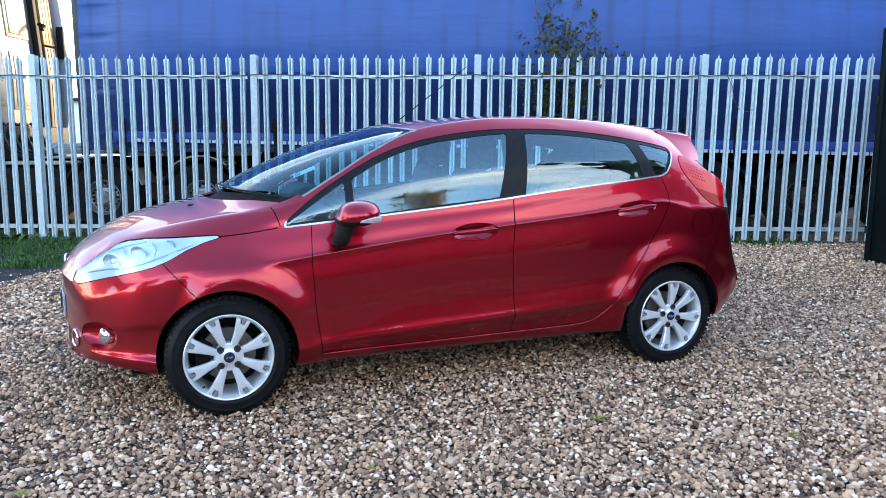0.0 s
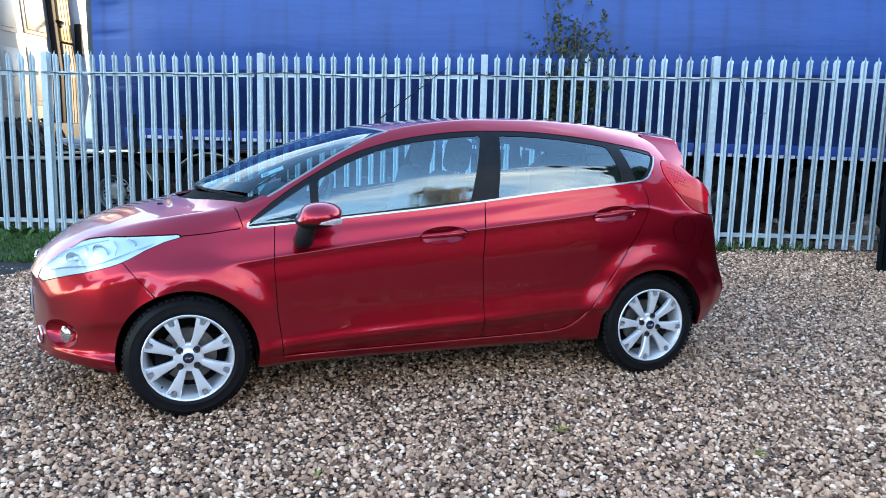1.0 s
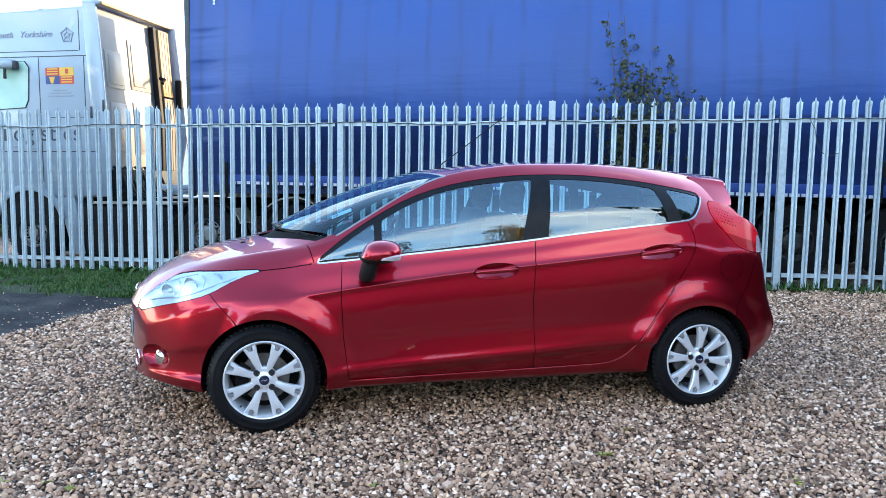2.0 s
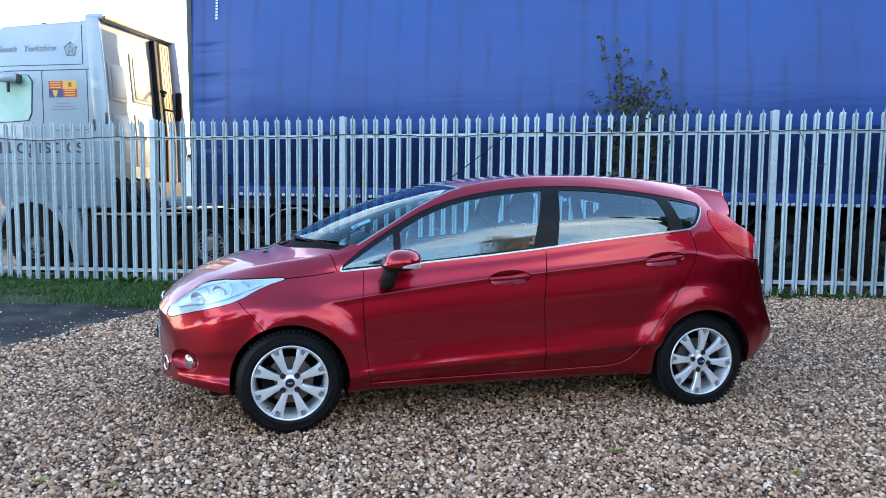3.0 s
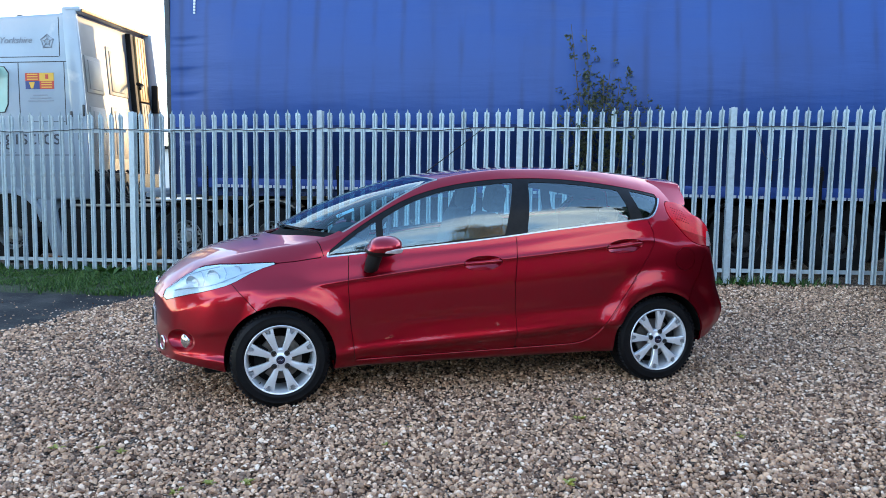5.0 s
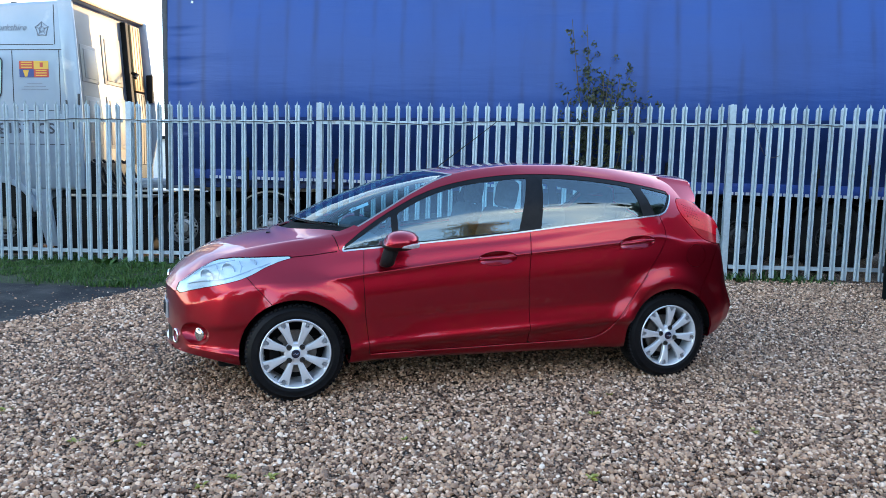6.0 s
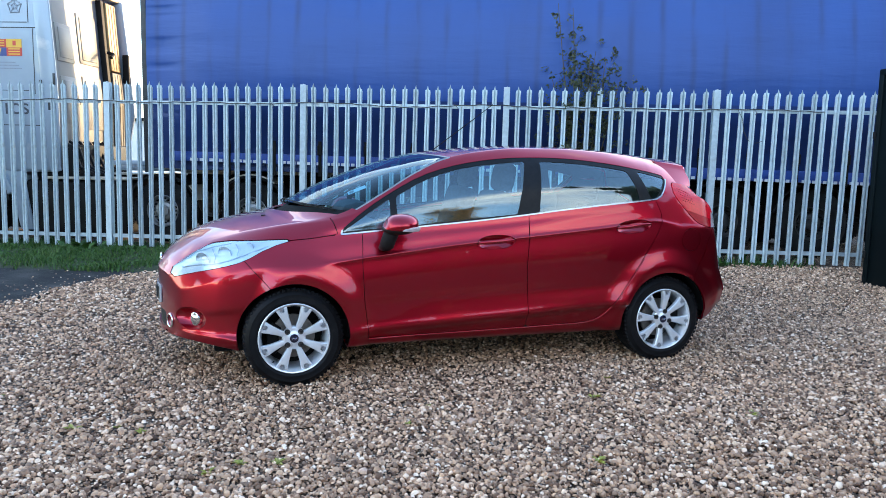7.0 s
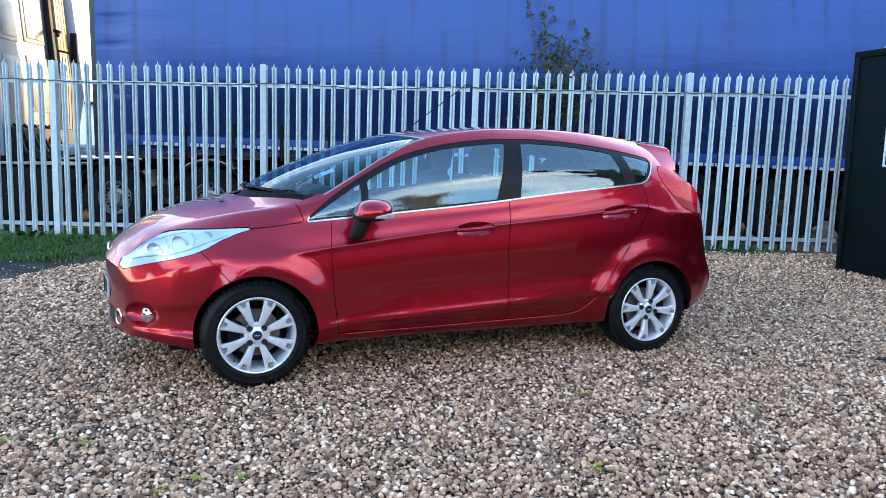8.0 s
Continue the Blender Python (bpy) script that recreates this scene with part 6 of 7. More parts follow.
# roof spoiler: a lip over the hatch whose ends wrap down on to the rear pillars
bm = bmesh.new()
END = ((2.530, 0.548, 1.356), (2.630, 0.553, 1.343), (2.735, 0.553, 1.326), (2.768, 0.556, 1.317), (2.780, 0.562, 1.303), (2.785, 0.590, 1.25), (2.776, 0.630, 1.198), (2.752, 0.640, 1.184), (2.60, 0.55, 1.19))
rows = []
for i in range(35):
    if i in (0, 34):
        sg = -1 if i == 0 else 1
        rows.append([bm.verts.new((x, HALF - w * sg, z)) for x, w, z in END])
        continue
    t = ((i - 1) / 32 * 2 - 1) * 0.955
    w = 0.565 * t
    bend = 0.155 * abs(t) ** 2.4
    drop = 0.030 * abs(t) ** 3.0
    rows.append([bm.verts.new((x, HALF - w * g, z)) for x, z, g in ((2.50 - bend * 0.4, 1.398 - drop * 1.3, 0.97), (2.72 - bend * 0.8, 1.384 - drop * 1.2, 0.98), (2.86 - bend, 1.368 - drop, 1.0), (2.915 - bend, 1.354 - drop, 1.01), (2.928 - bend, 1.336 - drop, 1.03), (2.93 - bend, 1.29 - drop, 1.06), (2.925 - bend, 1.245 - drop * 1.4, 1.08), (2.89 - bend, 1.228 - drop * 1.4, 1.09), (2.70 - bend, 1.228 - drop, 1.09))])
for a, b in zip(rows[:-1], rows[1:]):
    for j in range(8):
        bm.faces.new((a[j], a[j + 1], b[j + 1], b[j]))
for sg in (-1, 1):
    seam = curve((1.19, 0.706), (1.225, 0.676), (1.26, 0.645), (1.305, 0.602), (1.356, 0.552))
    back = curve((1.184, 0.652), (1.25, 0.606), (1.317, 0.560))
    grid = []
    for j in range(9):
        f = j / 8
        z0, z1 = 1.188 + 0.170 * f, 1.186 + 0.140 * f
        x0, x1 = 2.618 - 0.085 * f, 2.752 + 0.034 * math.sin(math.pi * min(1, f + 0.25) * 0.8)
        w0, w1 = float(seam(z0)), float(back(z1))
        row = [bm.verts.new((x0 + (x1 - x0) * q, HALF - sg * (w0 + (w1 - w0) * q + 0.006 * math.sin(math.pi * q)), z0 + (z1 - z0) * q)) for q in (0, 0.25, 0.5, 0.75, 1.0)]
        grid.append([bm.verts.new(row[0].co + Vector((0.004, sg * 0.03, -0.003)))] + row + [bm.verts.new(row[-1].co + Vector((-0.012, sg * 0.02, -0.002)))])
    for p, q in zip(grid[:-1], grid[1:]):
        for k in range(6):
            bm.faces.new((p[k], p[k + 1], q[k + 1], q[k]))
bmesh.ops.recalc_face_normals(bm, faces=bm.faces)
part("roof_spoiler", bm, M_PAINT, car, "red roof spoiler over the hatch")

# underbody
bm = bmesh.new()
box(bm, -0.45, 2.80, 0.26, 2 * HALF - 0.26, 0.165, 0.26, 0.02)
box(bm, 0.42, 2.05, 0.10, 2 * HALF - 0.10, 0.235, 0.30, 0.02)
part("underbody", bm, M_LINER, car)
for hub in (0.0, BASE):
    near = 0.10 if hub < 1 else 0.012
    for y0, y1 in ((near, 0.30), (2 * HALF - 0.30, 2 * HALF - near)):
        bm = bmesh.new()
        a = np.linspace(-0.35 if hub < 1 else 0.10, math.pi + (0.06 if hub < 1 else 0.12), 26)
        prism(bm, [(hub + 0.345 * math.cos(q), HUB + 0.345 * math.sin(q)) for q in a] + [(hub + 0.335 * math.cos(q), HUB + 0.335 * math.sin(q)) for q in a[::-1]], y0, y1)
        box(bm, hub - 0.34, hub + 0.34, y1 - 0.01 if y0 < 0.5 else y0 - 0.0, y1 if y0 < 0.5 else y0 + 0.01, 0.22, 0.62)
        part("wheel_housing", bm, M_LINER, car)


# ---- wheels ----
def car_wheel(hub, y, spin, far):
    wheel = new("wheel")
    wheel.parent = car
    wheel.matrix_basis = pose(hub, y, HUB - 0.002, 0, 0, 180 if far else 0)
    bm = bmesh.new()
    R = 0.290
    lathe(bm, [(0.203, 0.010), (0.212, 0.000), (0.222, -0.004), (0.224, -0.006), (0.235, -0.006), (0.252, -0.002), (0.258, -0.0035), (0.262, 0.0), (0.274, 0.008), (R - 0.007, 0.019), (R - 0.002, 0.030), (R, 0.06), (R, 0.145), (R - 0.004, 0.175), (0.262, 0.192), (0.21, 0.19)], 72)
    part("tyre", bm, M_TYRE, wheel, "black tyre with worn tread")
    bm = bmesh.new()
    for i in range(64):
        box(bm, -0.0085, 0.0085, 0.016, 0.046, R - 0.012, R + 0.002, m=pose(0, 0, 0, 0, 360 / 64 * i, 0) @ pose(0, 0, 0, 0, 0, 12))
        box(bm, -0.008, 0.008, 0.052, 0.150, R - 0.006, R + 0.0025, m=pose(0, 0, 0, 0, 360 / 64 * i + 2.8, 0))
    part("tread", bm, M_TYRE, wheel, smooth=False)
    bm = bmesh.new()
    lathe(bm, [(0.208, 0.004), (0.2095, -0.002), (0.206, -0.005), (0.200, -0.003), (0.196, 0.006), (0.190, 0.016), (0.184, 0.05), (0.178, 0.15), (0.182, 0.18)], 72)
    rim = part("rim", bm, M_ALLOY, wheel, "silver alloy rim")
    # eight spokes that widen outwards and fork at the rim
    spoke = None
    for i in range(8):
        if spoke is None:
            bm = bmesh.new()
            left, right = [], []
            prof = [(0.030, 0.020, 0.016), (0.060, 0.0155, 0.012), (0.10, 0.0190, 0.006), (0.14, 0.0245, 0.002), (0.168, 0.0300, 0.002), (0.190, 0.0350, 0.006), (0.200, 0.0375, 0.009)]
            secs = []
            for r, h, yy in prof:
                groove = -0.0022 if r < 0.15 else 0.0005
                secs.append([bm.verts.new(q) for q in ((-h, yy + 0.026, r), (-h, yy + 0.005, r), (-h + 0.004, yy, r), (-h * 0.42, yy - 0.0015, r), (0.0, yy + groove, r), (h * 0.42, yy - 0.0015, r), (h - 0.004, yy, r), (h, yy + 0.005, r), (h, yy + 0.026, r))])
            # notch of the fork
            for q, dr, dy in ((3, -0.010, 0.002), (4, -0.034, 0.012), (5, -0.010, 0.002)):
                for sec in secs[-1:]:
                    sec[q].co.z += dr
                    sec[q].co.y += dy
            secs[-2][4].co.z -= 0.027
            secs[-2][4].co.y += 0.004
            for a, b in zip(secs[:-1], secs[1:]):
                for j in range(8):
                    bm.faces.new((a[j], a[j + 1], b[j + 1], b[j]))
                bm.faces.new((a[8], a[0], b[0], b[8]))
            bm.faces.new(secs[0][::-1]), bm.faces.new(secs[-1])
            bmesh.ops.recalc_face_normals(bm, faces=bm.faces)
            spoke = part("spoke", bm, M_ALLOY, wheel, m=pose(0, 0, 0, 0, spin + 22.5, 0))
        else:
            share("spoke", spoke.data, wheel, pose(0, 0, 0, 0, spin + 22.5 + 45 * i, 0))
    bm = bmesh.new()
    lathe(bm, [(0.070, 0.040), (0.068, 0.016), (0.060, 0.010), (0.046, 0.010), (0.036, 0.006), (0.030, 0.003), (0.0, 0.003)], 40)
    part("hub", bm, M_ALLOY, wheel)
    bm = bmesh.new()
    lathe(bm, [(0.0265, 0.004), (0.025, 0.0005), (0.018, -0.0015), (0.0, -0.002)], 32)
    cap = part("centre_cap", bm, M_BADGE, wheel, "navy blue centre cap")
    bm = bmesh.new()
    tube(bm, [(-0.014, -0.0015, -0.003), (-0.004, -0.003, 0.004), (0.004, -0.003, -0.003), (0.014, -0.0015, 0.004)], 0.0022, 5)
    part("emblem", bm, M_CHROME, cap)
    for i in range(4):
        a = radians(spin + 45 + 90 * i)
        bm = bmesh.new()
        lathe(bm, [(0.0165, 0.016), (0.0165, 0.003), (0.0150, 0.001), (0.0125, 0.001), (0.0120, 0.007), (0.0085, 0.007), (0.008, 0.001), (0.0, 0.000)], 16)
        part("wheel_nut", bm, M_NUT, wheel, "dark steel wheel nut", m=pose(0.054 * math.cos(a), 0.002, 0.054 * math.sin(a)))
    bm = bmesh.new()
    lathe(bm, [(0.0, 0.075), (0.129, 0.075), (0.129, 0.097), (0.0, 0.097)], 48)
    part("brake_disc", bm, M_DISC, wheel, "worn brake disc")
    bm = bmesh.new()
    a = np.linspace(2.5, 3.9, 10) if hub < 1 else np.linspace(-0.7, 0.7, 10)
    prism(bm, [(0.152 * math.cos(q), 0.152 * math.sin(q)) for q in a] + [(0.085 * math.cos(q), 0.085 * math.sin(q)) for q in a[::-1]], 0.052, 0.115, 0.006)
    part("brake_caliper", bm, M_LINER, wheel)
    bm = bmesh.new()
    lathe(bm, [(0.0, 0.15), (0.183, 0.15), (0.183, 0.16), (0.0, 0.16)], 32)
    part("backplate", bm, M_LINER, wheel)
    # grey wedge on each spoke's face paints the shade inside its fork
    bm = bmesh.new()
    prism(bm, [(0.0, 0.164), (-0.0125, 0.1985), (0.0125, 0.1985)], 0.0002, 0.010)
    recess = part("fork_shade", bm, M_FORKSHADE, wheel, "grey wedge that paints the shade in the spoke fork", smooth=False, m=pose(0, 0, 0, 0, spin + 22.5, 0))
    for i in range(1, 8):
        share("fork_shade", recess.data, wheel, pose(0, 0, 0, 0, spin + 22.5 + 45 * i, 0))
    bm = bmesh.new()
    tube(bm, [(-0.125, 0.002, -0.135), (-0.118, -0.006, -0.127)], 0.004, 6)
    part("valve", bm, M_PLASTIC, wheel)
    return wheel


for hub, spin in ((0.0, 0.0), (BASE, 29.0)):
    car_wheel(hub, 0.0, spin, False)
    car_wheel(hub, 2 * HALF, spin + 11, True)

# ---- door mirrors ----
for far in (False, True):
    sy = (lambda y: y) if not far else (lambda y: 2 * HALF - y)
    mirror = new("door_mirror")
    mirror.parent = car

    def shell(bm, sel, shrink=0.0):
        """Half egg of the mirror housing, above or below its waist."""
        n, k = 22, 14
        rows = []
        for i in range(n + 1):
            a = math.pi * i / n
            row = []
            for j in range(k + 1):
                b = (-0.42 + (math.pi + 0.84) * j / k) if sel > 0 else (math.pi + 0.42 + (math.pi - 0.84) * j / k)
                ex = -math.cos(a)
                ring = math.sin(a) ** 0.62
                yy = -0.115 + 0.105 * ring * math.cos(b)
                zz = 0.952 + (0.074 if sel > 0 and math.sin(b) > 0 else 0.050) * ring * math.sin(b)
                xx = 0.600 + 0.098 * ex + 0.012 * math.sin(b)
                row.append(bm.verts.new((xx, sy(yy), zz)))
            rows.append(row)
        for p, q in zip(rows[:-1], rows[1:]):
            for j in range(k):
                bm.faces.new((p[j], p[j + 1], q[j + 1], q[j]))
        bmesh.ops.remove_doubles(bm, verts=bm.verts, dist=1e-4)
        bmesh.ops.recalc_face_normals(bm, faces=bm.faces)
        return bm
    part("shell", shell(bmesh.new(), 1), M_PAINT, mirror, "red mirror cap", smooth="all")
    part("lower_shell", shell(bmesh.new(), -1), M_PLASTIC, mirror, "black lower housing", smooth="all")
    bm = bmesh.new()
    prism(bm, [(x - 0.012, z) for x, z in ((0.600, 0.930), (0.66, 0.926), (0.698, 0.930), (0.707, 0.944), (0.702, 0.958), (0.66, 0.953), (0.61, 0.942))], sy(-0.222), sy(-0.19), 0.004)
    part("indicator", bm, M_CLEAR, mirror, "clear indicator strip with amber tint")
    bm = bmesh.new()
    rings = []
    for i, (x, y, z, a, b) in enumerate(((0.555, 0.05, 0.815, 0.034, 0.018), (0.552, 0.005, 0.812, 0.046, 0.030), (0.551, -0.045, 0.830, 0.050, 0.040), (0.555, -0.075, 0.87, 0.050, 0.045), (0.568, -0.095, 0.915, 0.050, 0.050), (0.575, -0.11, 0.95, 0.05, 0.05))):
        rings.append([bm.verts.new((x - 0.014 + 0.88 * a * math.cos(2 * math.pi * q / 14), sy(y + 0.7 * b * math.sin(2 * math.pi * q / 14)), z + 0.6 * b * math.sin(2 * math.pi * q / 14))) for q in range(14)])
    for p, q in zip(rings[:-1], rings[1:]):
        for j in range(14):
            bm.faces.new((p[j], p[(j + 1) % 14], q[(j + 1) % 14], q[j]))
    bm.faces.new(rings[0])
    bmesh.ops.recalc_face_normals(bm, faces=bm.faces)
    part("mirror_foot", bm, M_PLASTIC, mirror, "black mirror foot", smooth="all")

# ---- wipers, aerial, badge, plate ----
for pts in (((0.285, 0.262, 1.012), (0.185, 0.36, 1.030), (0.10, 0.47, 1.040), (0.055, 0.62, 1.046), (0.030, 0.85, 1.050)), ((0.04, 0.98, 0.99), (0.03, 1.15, 1.02), (0.08, 1.32, 1.03))):
    bm = bmesh.new()
    tube(bm, [Vector(q) + Vector((0, 0, 0.010)) for q in pts], 0.0045, 6)
    tube(bm, [Vector(q) + Vector((0.012, 0, -0.001)) for q in pts[:-1]], 0.0035, 5)
    for q in pts[1:3]:
        tube(bm, [Vector(q) + Vector((0.012, 0, 0)), Vector(q) + Vector((0, 0, 0.012))], 0.004, 5)
    part("wiper", bm, M_PLASTIC, car, "black wiper")
TOP_PTS = np.array([p for p in skin.p if p[4] > V_RAIL])
for y in (-0.24, 0.24):
    bm = bmesh.new()
    near = TOP_PTS[np.argmin((TOP_PTS[:, 0] + 0.13) ** 2 + (TOP_PTS[:, 1] - abs(y)) ** 2)]
    box(bm, -0.014, 0.014, -0.011, 0.011, -0.004, 0.008, 0.003, 2, m=pose(-0.13, HALF + y, near[2]))
    part("washer_jet", bm, M_PLASTIC, car, "small black washer jet on the bonnet")
near = TOP_PTS[np.argmin((TOP_PTS[:, 0] - 0.43) ** 2 + (TOP_PTS[:, 1] - 0.50) ** 2)]
n = Vector((near[5], -near[6], near[7])).normalized()
along = (Vector((1, 0, 0)) - n * n.x).normalized()
at = Matrix.Translation(Vector((near[0], HALF - near[1], near[2])) - n * 0.016) @ Matrix((along, n.cross(along), n)).transposed().to_4x4()
bm = bmesh.new()
box(bm, -0.060, 0.060, -0.022, 0.022, -0.0008, 0.0008, m=at)
card = part("windscreen_card", bm, M_CARD, car, "pale card behind the windscreen", smooth=False)
for i in range(3):
    bm = bmesh.new()
    box(bm, -0.05, -0.02, -0.015 + 0.011 * i, -0.010 + 0.011 * i, 0.0008, 0.0014, m=at)
    part("print_bar", bm, M_LETTER, card, smooth=False)
bm = bmesh.new()
tube(bm, [(1.055, HALF, 1.385), (1.09, HALF, 1.42), (1.379, HALF, 1.635), (1.523, HALF, 1.745)], 0.0045, 6, taper=0.0025)
lathe(bm, [(0.0, 0.012), (0.022, 0.008), (0.026, -0.004)], 14, m=pose(1.06, HALF, 1.39, 90))
part("aerial", bm, M_PLASTIC, car, "thin black roof aerial")
bm = bmesh.new()
lathe(bm, [(0.0, -0.012), (0.05, -0.010), (0.056, 0.0), (0.0, 0.004)], 24, m=pose(-0.76, HALF, 0.675, 0, 0, -90) @ Matrix.Diagonal((1.5, 1, 0.62, 1)))
part("badge", bm, M_CHROME, car, "oval badge on the nose")
panel("plate_plinth", ("plate",), M_PLASTIC, both=True, push=-0.004, label="black plinth behind the number plate")
plate = panel("number_plate", ("plate",), M_PLATE, both=True, push=0.008, lip=0.006, label="white number plate")
for i in range(7):
    bm = bmesh.new()
    y = -0.20 + 0.067 * i
    front = min(p[0] for p in skin.p if abs(p[1] - abs(y)) < 0.08 and abs(p[2] - 0.475) < 0.06)
    box(bm, -0.0025, 0.0015, -0.020, 0.020, -0.037, 0.037, m=pose(front - 0.009, HALF + y, 0.475, 0, 0, -math.degrees(math.atan2(1.1 * y, 1))))
    part("plate_bar", bm, M_PLASTIC, plate, smooth=False)
grille = panel("lower_grille", ("lower_grille",), M_PLASTIC, both=True, push=-0.012, label="black lower grille")
NOSE_PTS = np.array([p for p in skin.p if p[0] < -0.45 and p[4] < V_BELT])
for sgn in (-1, 1):
    bm = bmesh.new()
    inner, outer = (float(NOSE_PTS[np.argmin((NOSE_PTS[:, 1] - w) ** 2 + (NOSE_PTS[:, 2] - 0.338) ** 2), 0]) for w in (0.37, 0.45))
    ring = [(inner + (outer - inner) * (0.5 + 0.5 * math.cos(q)) - 0.006, HALF + sgn * (0.41 + 0.035 * math.cos(q)), 0.338 + 0.040 * math.sin(q)) for q in np.linspace(0, 2 * math.pi, 25)]
    tube(bm, ring, 0.007, 6, cap=False)
    part("grille_trim", bm, M_CHROME, grille, "chrome ring beside the lower grille", smooth="all")


# ---- inside the car ----
def seat_shape(bm, x, y, wide, tilt, back=0.62, cushion=0.50, z=0.36):
    box(bm, x - cushion, x, y - wide / 2, y + wide / 2, z, z + 0.16, 0.05, 3, m=None)
    g = bmesh.new()
    box(g, -0.07, 0.07, -wide / 2, wide / 2, 0, back, 0.05, 3)
    for v in g.verts:
        if v.co.z > back * 0.6:
            v.co.y *= 1 - 0.28 * (v.co.z - back * 0.6) / (back * 0.4)
    merge(bm, g, pose(x, y, z + 0.10, 0, tilt, 0))
    return bm


for y in (0.47, 1.21):
    seat = new("seat")
    seat.parent = car
    part("seat_body", seat_shape(bmesh.new(), 1.24, y, 0.50, 16, 0.70), M_SEAT, seat)
    bm = bmesh.new()
    box(bm, -0.05, 0.05, -0.13, 0.13, 0.0, 0.19, 0.045, 3, m=pose(1.455, y, 1.135, 0, 10, 0))
    part("headrest", bm, M_SEAT, seat)
    for dy in (-0.06, 0.06):
        bm = bmesh.new()
        tube(bm, [(1.43, y + dy, 1.06), (1.46, y + dy, 1.17)], 0.007, 6)
        part("headrest_post", bm, M_CHROMESAT, seat)
bench = new("rear_bench")
bench.parent = car
part("bench_body", seat_shape(bmesh.new(), 2.42, HALF, 1.22, 24, 0.56, 0.45, 0.40), M_SEAT, bench)
for y in (0.48, 1.20):
    bm = bmesh.new()
    box(bm, -0.045, 0.045, -0.12, 0.12, 0, 0.15, 0.04, 3, m=pose(2.68, y, 0.99, 0, 16, 0))
    part("headrest", bm, M_SEAT, bench)
bm = bmesh.new()
prism(bm, [(0.30, 0.55), (0.32, 0.89), (0.45, 0.945), (0.60, 0.935), (0.72, 0.87), (0.70, 0.62)], 0.24, 2 * HALF - 0.24, 0.03)
dashboard = part("dashboard", bm, M_TRIM, car, "dark grey dashboard")
bm = bmesh.new()
prism(bm, [(0.42, 0.93), (0.47, 1.005), (0.55, 1.028), (0.66, 1.015), (0.70, 0.98), (0.66, 0.90)], 1.00, 1.42, 0.025)
part("instrument_hood", bm, M_TRIM, dashboard)
bm = bmesh.new()
g = bmesh.new()
tube(g, [(0.185 * math.cos(a), 0, 0.185 * math.sin(a)) for a in np.linspace(0, 2 * math.pi, 40)], 0.016, 8, cap=False)
tube(g, [(-0.18, 0.02, 0), (0, 0.04, 0), (0.18, 0.02, 0)], 0.022, 8)
tube(g, [(0, 0.04, 0), (0, 0.02, -0.18)], 0.022, 8)
merge(bm, g, pose(0.80, 1.21, 0.90, 0, 0, -90) @ pose(0, 0, 0, -22, 0, 0))
part("steering_wheel", bm, M_TRIM, car, "dark steering wheel")
bm = bmesh.new()
box(bm, 0.1, 2.9, 0.13, 2 * HALF - 0.13, 0.27, 0.36)
part("cabin_floor", bm, M_LINER, car, smooth=False)
bm = bmesh.new()
box(bm, 2.55, 2.95, 0.24, 2 * HALF - 0.24, 0.95, 0.985, 0.01)
part("parcel_shelf", bm, M_TRIM, car)
for y in (0.245, 2 * HALF - 0.245):
    bm = bmesh.new()
    k = 1 if y < HALF else -1
    tube(bm, [(1.50, y - 0.135 * k, 0.95), (1.53, y - 0.06 * k, 1.15), (1.545, y + 0.03 * k, 1.34)], 0.035, 8)
    part("inner_post", bm, M_TRIM, car)
    bm = bmesh.new()
    tube(bm, [(1.52, y - 0.05 * k, 1.22), (1.62, y - 0.07 * k, 0.9), (1.60, y - 0.08 * k, 0.6)], 0.012, 5)
    part("seat_belt", bm, M_SEAT, car)
bm = bmesh.new()
box(bm, -0.01, 0.01, -0.11, 0.11, -0.03, 0.03, 0.008, m=pose(0.80, HALF, 1.27))
tube(bm, [(0.81, HALF, 1.28), (0.84, HALF, 1.34)], 0.01, 6)
part("rear_view_mirror", bm, M_TRIM, car)


# ---- plants ----
def leaf_cloud(name, centres, sizes, leaf, material, parent=None, label="", kind="", per=40, flat=1.0):
    """Many small two-triangle leaves strewn in clumps."""
    n = len(centres) * per
    c = np.repeat(np.asarray(centres), per, axis=0)
    r = np.repeat(np.asarray(sizes), per)
    d = rng.normal(0, 1, (n, 3))
    d /= np.linalg.norm(d, axis=1, keepdims=True)
    c = c + d * (r * rng.uniform(0.3, 1.0, n) ** 0.6)[:, None] * np.array((1, 1, flat))
    a = rng.normal(0, 1, (n, 3))
    a /= np.linalg.norm(a, axis=1, keepdims=True)
    b = np.cross(a, rng.normal(0, 1, (n, 3)))
    b /= np.linalg.norm(b, axis=1, keepdims=True)
    s = (leaf * rng.uniform(0.6, 1.3, n))[:, None]
    V = np.stack([c - a * s, c + b * s * 0.45, c + a * s, c - b * s * 0.45], 1).reshape(-1, 3)
    F = np.arange(n * 4).reshape(-1, 4)
    return soup(name, V, F, material, parent, label=label, kind=kind)


# dark hedge added on the far side of the lorry to fill the shade under it
hp = np.r_[fence_points(900, 1.4, 16.0, 5.2, 6.4), fence_points(420, -11.0, 1.4, 5.2, 6.4)]
hedge = leaf_cloud("hedge", np.c_[hp, rng.uniform(0.1, 1.0, len(hp)) * np.where(np.arange(len(hp)) < 900, 1.55, 0.42)], rng.uniform(0.25, 0.42, len(hp)), 0.085, M_LEAF, label="dark hedge added to fill the shade under the lorry", kind="stuff", per=38)

